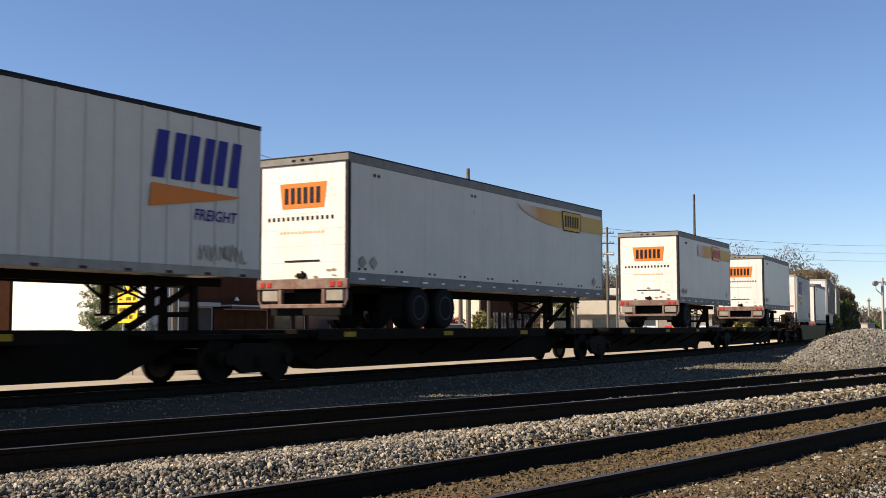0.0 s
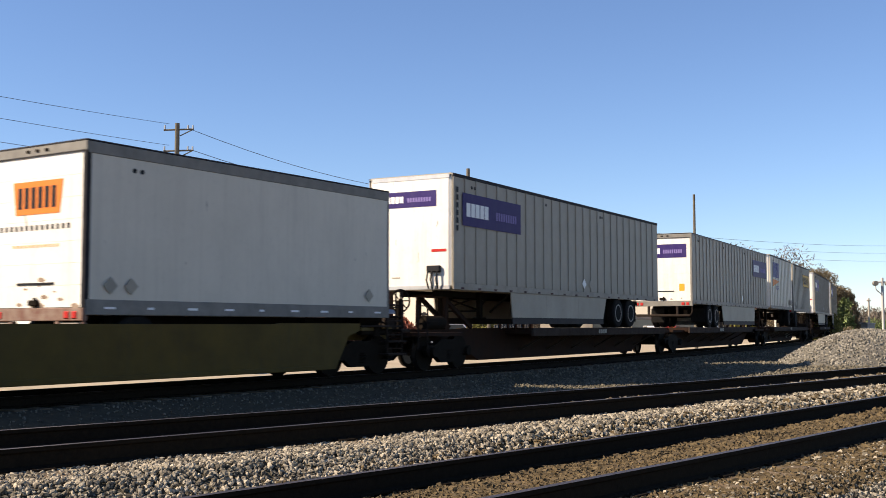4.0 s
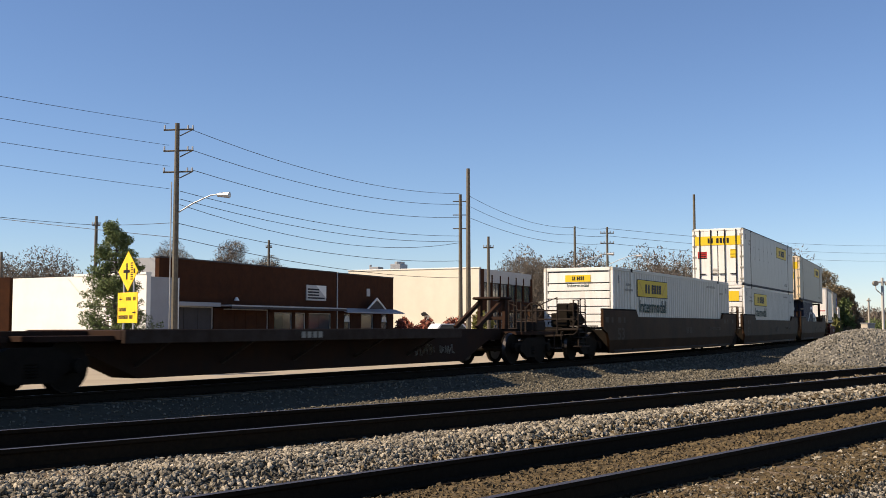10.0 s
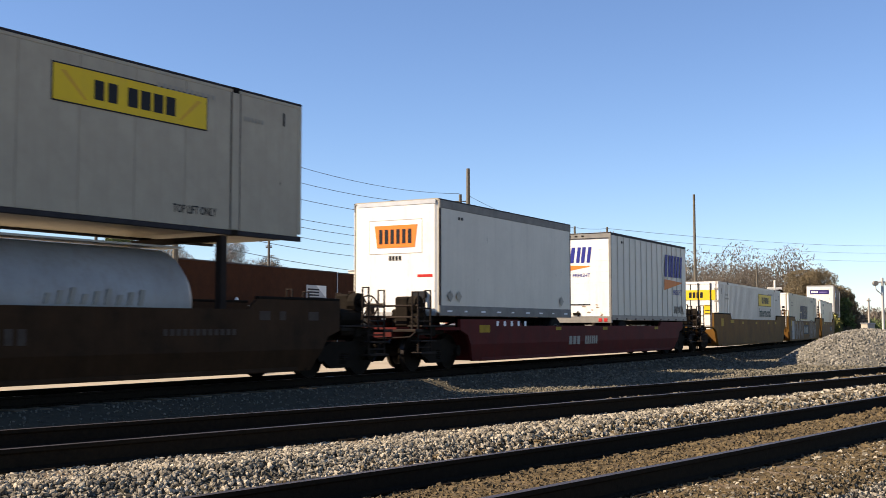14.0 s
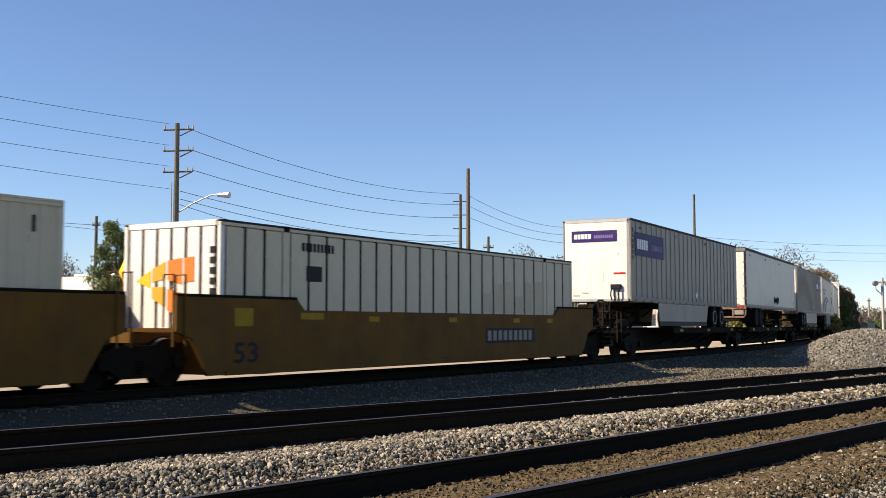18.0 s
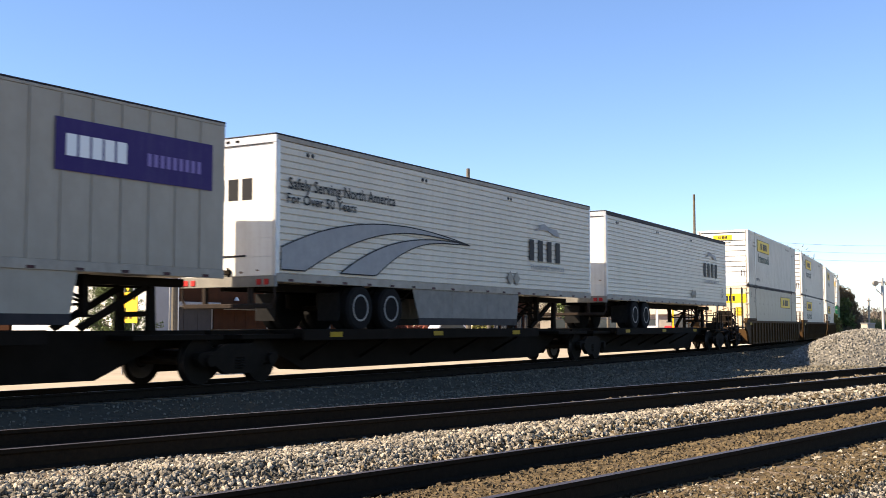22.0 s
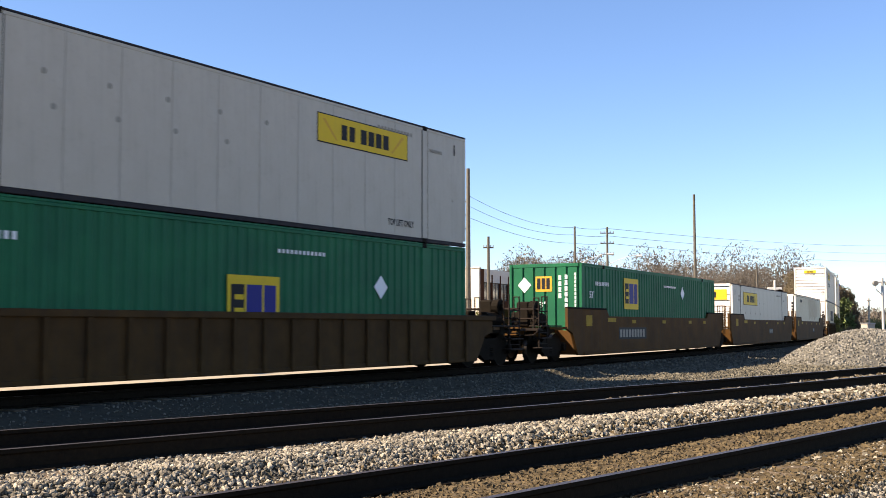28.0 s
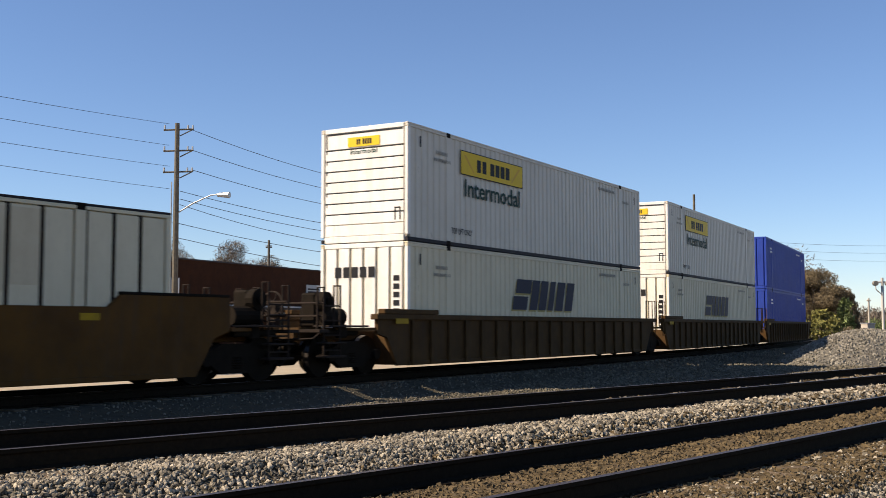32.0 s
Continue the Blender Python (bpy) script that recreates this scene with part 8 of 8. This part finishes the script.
def make_street_things():
    hedge("red_shrub", *sight(762, 570, 100)[:2], 6.2, 2.2, 2.3, 11, M_SHRUB, "long shrub with reddish autumn leaves", 4200, 0.30, 15)
    hedge("green_shrub", *sight(855, 560, 98)[:2], 1.6, 1.6, 3.2, 12, M_LEAF2, "upright olive-green shrub beside a pole", 1600, 0.28)
    hedge("weeds", *sight(1530, 560, 120)[:2], 9, 3, 1.5, 13, M_TWIG2, "dry brown scrub near the far crossing", 9000, 0.14)
    hedge("weeds", *sight(1600, 555, 120)[:2], 9, 3, 2.4, 14, M_LEAF, "dark olive scrub near the far crossing", 9000, 0.14)
    v = sight(797, 575, 84)
    vehicle(v.x, v.y, 30, M_CARPAINT, "white parked pickup seen beyond the train", 5.2, 1.75)
    for k, (px, d, m, l) in enumerate(((1258, 138, M_CARPAINT, "white parked van beyond the tracks"), (1190, 150, M_CARRED, "red parked car by the store"), (1150, 152, M_CARPAINT, "white parked car by the store"))):
        v = sight(px, 570, d)
        vehicle(v.x, v.y, 20 + 40 * k, m, l, 4.6, 1.6)
    # far crossing mast and posts beside the pile
    p = sight(1563, 560, 62)
    th = thing("signal_mast", "pale level-crossing signal mast with paired lamps", "crossing signal", at=pose(p.x, 62, -0.46))
    part("mast", Build().cyl((0, 0, 0), (0, 0, 4.3), 0.085, 10, 0.075), M_TRIM, th)
    part("crossarm", Build().box(-0.5, 0.35, -0.05, 0.05, 4.0, 4.1, 0.02), M_TRIM, th)
    for sx in (-0.42, 0.28):
        part("lamp", Build().cyl((sx, -0.2, 3.98), (sx, 0.05, 3.98), 0.14, 14), M_GREYRAIL, th)
    part("bracket", Build().tube([(0, -0.08, 3.3), (-0.4, -0.1, 3.62), (-0.42, -0.1, 3.85)], 0.03), M_TRIM, th)
    th = thing("barrier_fence", "orange plastic safety fence beside the crossing", "fence", at=pose(*sight(1575, 592, 60)[:2], -0.46))
    for k in range(4):
        part("post", Build().cyl((k * 0.7 - 1, 0, 0), (k * 0.7 - 1, 0, 1.1), 0.04, 6), M_STEEL, th)
    part("netting", Build().box(-1.05, 1.2, -0.06, -0.045, 0.25, 1.0), M_SAFETY, th)
    p = sight(1538, 560, 96)
    th = thing("signal_post", "pale slender concrete post", "post", at=pose(p.x, 96, -0.46))
    part("post", Build().cyl((0, 0, 0), (0, 0, 4.0), 0.10, 8, 0.085), M_CONCRETE, th)
    part("cap", Build().box(-0.16, 0.16, -0.1, 0.1, 3.75, 3.85, 0.02), M_CONCRETE, th)
    p = sight(1536, 575, 92)
    th = thing("relay_cabinet", "pale grey trackside equipment cabinet", "cabinet", at=pose(p.x, 92, -0.46, 0, 0, 20))
    part("cabinet_body", Build().box(-0.4, 0.4, -0.4, 0.4, 0, 1.75, 0.03), M_CONCRETE, th)
    part("cabinet_roof", Build().box(-0.46, 0.46, -0.46, 0.46, 1.751, 1.84, 0.02), M_STEEL, th)
    p = sight(1372, 560, 140)
    th = thing("crossing_mast", "white crossbuck signal mast above the train", "crossing signal", at=pose(p.x, 140, -0.46))
    part("mast", Build().cyl((0, 0, 0), (0, 0, 7.4), 0.12, 8), M_STUCCO, th)
    part("crossarm", Build().box(-0.9, 0.9, -0.1, 0.1, 6.2, 6.5, 0.03), M_STUCCO, th)
    part("lamp", Build().cyl((0.6, -0.3, 5.8), (0.6, 0.1, 5.8), 0.45, 12), M_BLACK, th)
    for px, py, d in ((1250, 519, 135), (1310, 512, 140)):
        p = sight(px, py, d)
        th = thing("street_name_sign", "green street sign with a pale bar on a post", "road sign", at=pose(p.x, d, -0.46))
        part("post", Build().cyl((0, 0, 0), (0, 0, p.z + 0.4), 0.05, 6), M_STEEL, th)
        s = part("plate", Build().box(-1.0, 1.0, -0.08, -0.055, p.z + 0.2, p.z + 0.75), M_GREEN, th)
        part("word_bar", Build().box(-0.7, 0.7, -0.085, -0.081, p.z + 0.4, p.z + 0.55), M_SIGNWHITE, s)


make_street()
make_poles()
make_wires()
make_brick_shop()
make_cream_building()
make_white_building()
make_far_store()
make_road_sign()
make_trees()
make_street_things()


# ---- the train, from its leading end to its tail ----
CARS = []   # (thing, first bogie, last bogie)
LOADS = []  # (thing, car index, centre, height)


def add_car(th, b0, b1):
    CARS.append((th, b0, b1))
    return len(CARS) - 1


def add_load(th, car, centre, z):
    LOADS.append((th, car, centre, z))


def spine(style, joints, hitches):
    """An articulated spine car; hitches: per platform, where they stand and which way the strut leans."""
    out = []
    for i, (a, b) in enumerate(zip(joints[:-1], joints[1:])):
        h, mid = (b - a) / 2, (a + b) / 2
        hs = [(x - mid, d) for x, d in hitches[i]]
        if len(hs) == 2:
            decks = [(-h + 1.6, h - 1.6)]
        elif hs and hs[0][1] < 0:
            decks = [(-h + 1.7, h - 4.6)]
        else:
            decks = [(-h + 4.6, h - 1.7)]
        th = spine_unit(a, b, style, decks, hs, i == 0, i == len(joints) - 2)
        out.append(add_car(th, a, b))
    return out


def wells(style, joints, ribbed=False, details=(), top=1.45, hump=1.68):
    out = []
    for i, (a, b) in enumerate(zip(joints[:-1], joints[1:])):
        th = well_unit(a, b, style, i == 0, i == len(joints) - 2, ribbed, top, hump, details[i] if i < len(details) else "")
        out.append(add_car(th, a, b))
    return out


DECK, WELL, LOW = 1.062, 0.27, 0.36

c = spine("black", (-315.7, -298.3, -280.8, -263.3, -245.9), ([(-299.4, -1)], [(-281.8, -1)], [(-264.5, -1)], [(-247.0, -1)]))
add_load(trailer_swept(8.5, "rear", True), c[0], -298.48 - 4.25, DECK)
add_load(trailer_flared(14.6, "rear", "smooth", "bright"), c[1], -288.23, DECK)
add_load(trailer_flared(8.45, "rear", "smooth", "faded"), c[2], -267.78, DECK)
add_load(trailer_flared(8.6, "rear", "smooth", ""), c[3], -250.43, DECK)

c = wells("olive", (-242.2, -222.7), False, (), 1.16, 1.20)
add_load(trailer_swept(8.45, "nose"), c[0], -238.66, LOW + 0.03)
add_load(trailer_flared(8.65, "rear", "smooth", ""), c[0], -226.36, LOW - 0.05)

c = spine("brown", (-218.9, -200.5, -181.7, -163.6), ([(-218.0, 1)], [(-183.2, -1)], [(-180.0, 1), (-164.5, -1)]))
add_load(trailer_purple(16.15, "nose"), c[0], -211.05, DECK)
add_load(trailer_purple(16.05, "rear"), c[1], -190.19, DECK)
add_load(trailer_swept(8.42, "nose"), c[2], -176.87, DECK + 0.05)
add_load(trailer_flared(8.42, "rear", "ribbed", "badge"), c[2], -167.61, DECK)

c = spine("brown", (-159.9, -142.0, -123.2, -105.5), ([(-158.9, 1)], [(-140.4, 1)], [(-106.1, -1)]))
add_load(trailer_purple(16.08, "nose"), c[0], -151.94, DECK)
add_load(trailer_purple(16.2, "nose"), c[1], -133.27, DECK)

c = wells("dark", (-101.3, -81.6, -62.0, -42.4), False, ("numbered", "numbered", ""))
add_load(box_hunt("white", "louvre"), c[0], -91.43, WELL)
add_load(box_hunt("white", "louvre", wide=True), c[1], -71.80, WELL)
add_load(box_hunt("smooth", "doors", False, "right"), c[1], -71.80, WELL + 2.916)
add_load(box_navy(), c[2], -55.50, WELL)
add_load(tank_box(), c[2], -49.35, WELL)
add_load(box_hunt("beige", "doors", False, "right"), c[2], -52.24, WELL + 2.61)

c = wells("red", (-38.4, -18.6), False, (), 1.13, 1.30)
add_load(trailer_flared(8.35, "nose", "smooth", ""), c[0], -34.60, LOW + 0.02)
add_load(trailer_swept(8.5, "rear", True), c[0], -22.57, LOW - 0.03)

c = wells("tan", (-14.7, 4.9, 24.5, 44.4), False, ("", "graffiti", "plated"))
add_load(box_hunt("white", "doors", True, "mid_right"), c[0], -4.70, WELL)
add_load(box_swoop(), c[1], 14.65, WELL)
add_load(box_posts(True), c[2], 34.35, WELL)

c = spine("black", (48.3, 64.9, 82.8, 100.2, 117.7, 134.2), ([(48.8, 1)], [(81.1, -1)], [(98.5, -1)], [(116.0, -1)], [(133.5, -1)]))
add_load(trailer_purple(16.15, "nose"), c[0], 55.73, DECK - 0.06)
add_load(trailer_plain(16.15), c[1], 74.03, DECK)
add_load(trailer_purple(16.08, "rear"), c[2], 91.47, DECK - 0.04)
add_load(trailer_reefer(16.05, True), c[3], 109.0, DECK - 0.04)
add_load(trailer_reefer(16.1, False), c[4], 126.5, DECK - 0.04)

c = wells("ribbed", (137.9, 157.7, 177.2, 196.8), True, (), 1.40, 1.5)
add_load(box_hunt("beige", "doors", False, "right"), c[0], 147.95, WELL)
add_load(box_hunt("white", "louvre"), c[0], 147.95, WELL + 2.916)
add_load(box_hunt("white", "louvre"), c[1], 167.43, WELL)
add_load(box_hunt("white", "louvre"), c[1], 167.43, WELL + 2.916)
add_load(box_hunt("white", "louvre"), c[2], 186.95, WELL)
add_load(box_hunt("white", "louvre"), c[2], 186.95, WELL + 2.916)

c = wells("ribbed", (201.0, 220.65), True, (), 1.40, 1.5)
add_load(box_green(False), c[0], 210.76, WELL)
add_load(box_hunt("smooth", "doors", False, "right"), c[0], 210.76, WELL + 2.916)

c = wells("tan2", (224.5, 244.4, 264.2, 284.1), False, ("plated", "", ""))
add_load(box_green(True), c[0], 234.57, WELL)
add_load(box_hunt("smooth", "louvre", False, "left", wide=True), c[1], 254.25, WELL)
add_load(box_posts(False), c[2], 274.05, WELL)

c = wells("ribbed", (287.8, 307.6, 327.1, 346.8), True, (), 1.40, 1.5)
for k, mid in enumerate((297.85, 317.4)):
    add_load(box_swoop(), c[k], mid, WELL)
    add_load(box_hunt("white", "louvre"), c[k], mid, WELL + 2.916)
add_load(box_blue(), c[2], 336.9, WELL)
add_load(box_blue(), c[2], 336.9, WELL + 2.916)


def car_pose(b0, b1, t):
    """The pose of a car whose bogies stand on the line at time t."""
    x0, y0, _ = line_point(b0 - train_at(t))
    x1, y1, _ = line_point(b1 - train_at(t))
    return pose((x0 + x1) / 2, (y0 + y1) / 2, 0, 0, 0, math.degrees(math.atan2(y1 - y0, x1 - x0)))


def motions():
    times = [float(k) for k in range(33)]
    for th, b0, b1 in CARS:
        walk(th, [(t, car_pose(b0, b1, t)) for t in times])
    for th, k, centre, z in LOADS:
        _, b0, b1 = CARS[k]
        off = pose(centre - (b0 + b1) / 2, 0, z)
        walk(th, [(t, car_pose(b0, b1, t) @ off) for t in times])


motions()
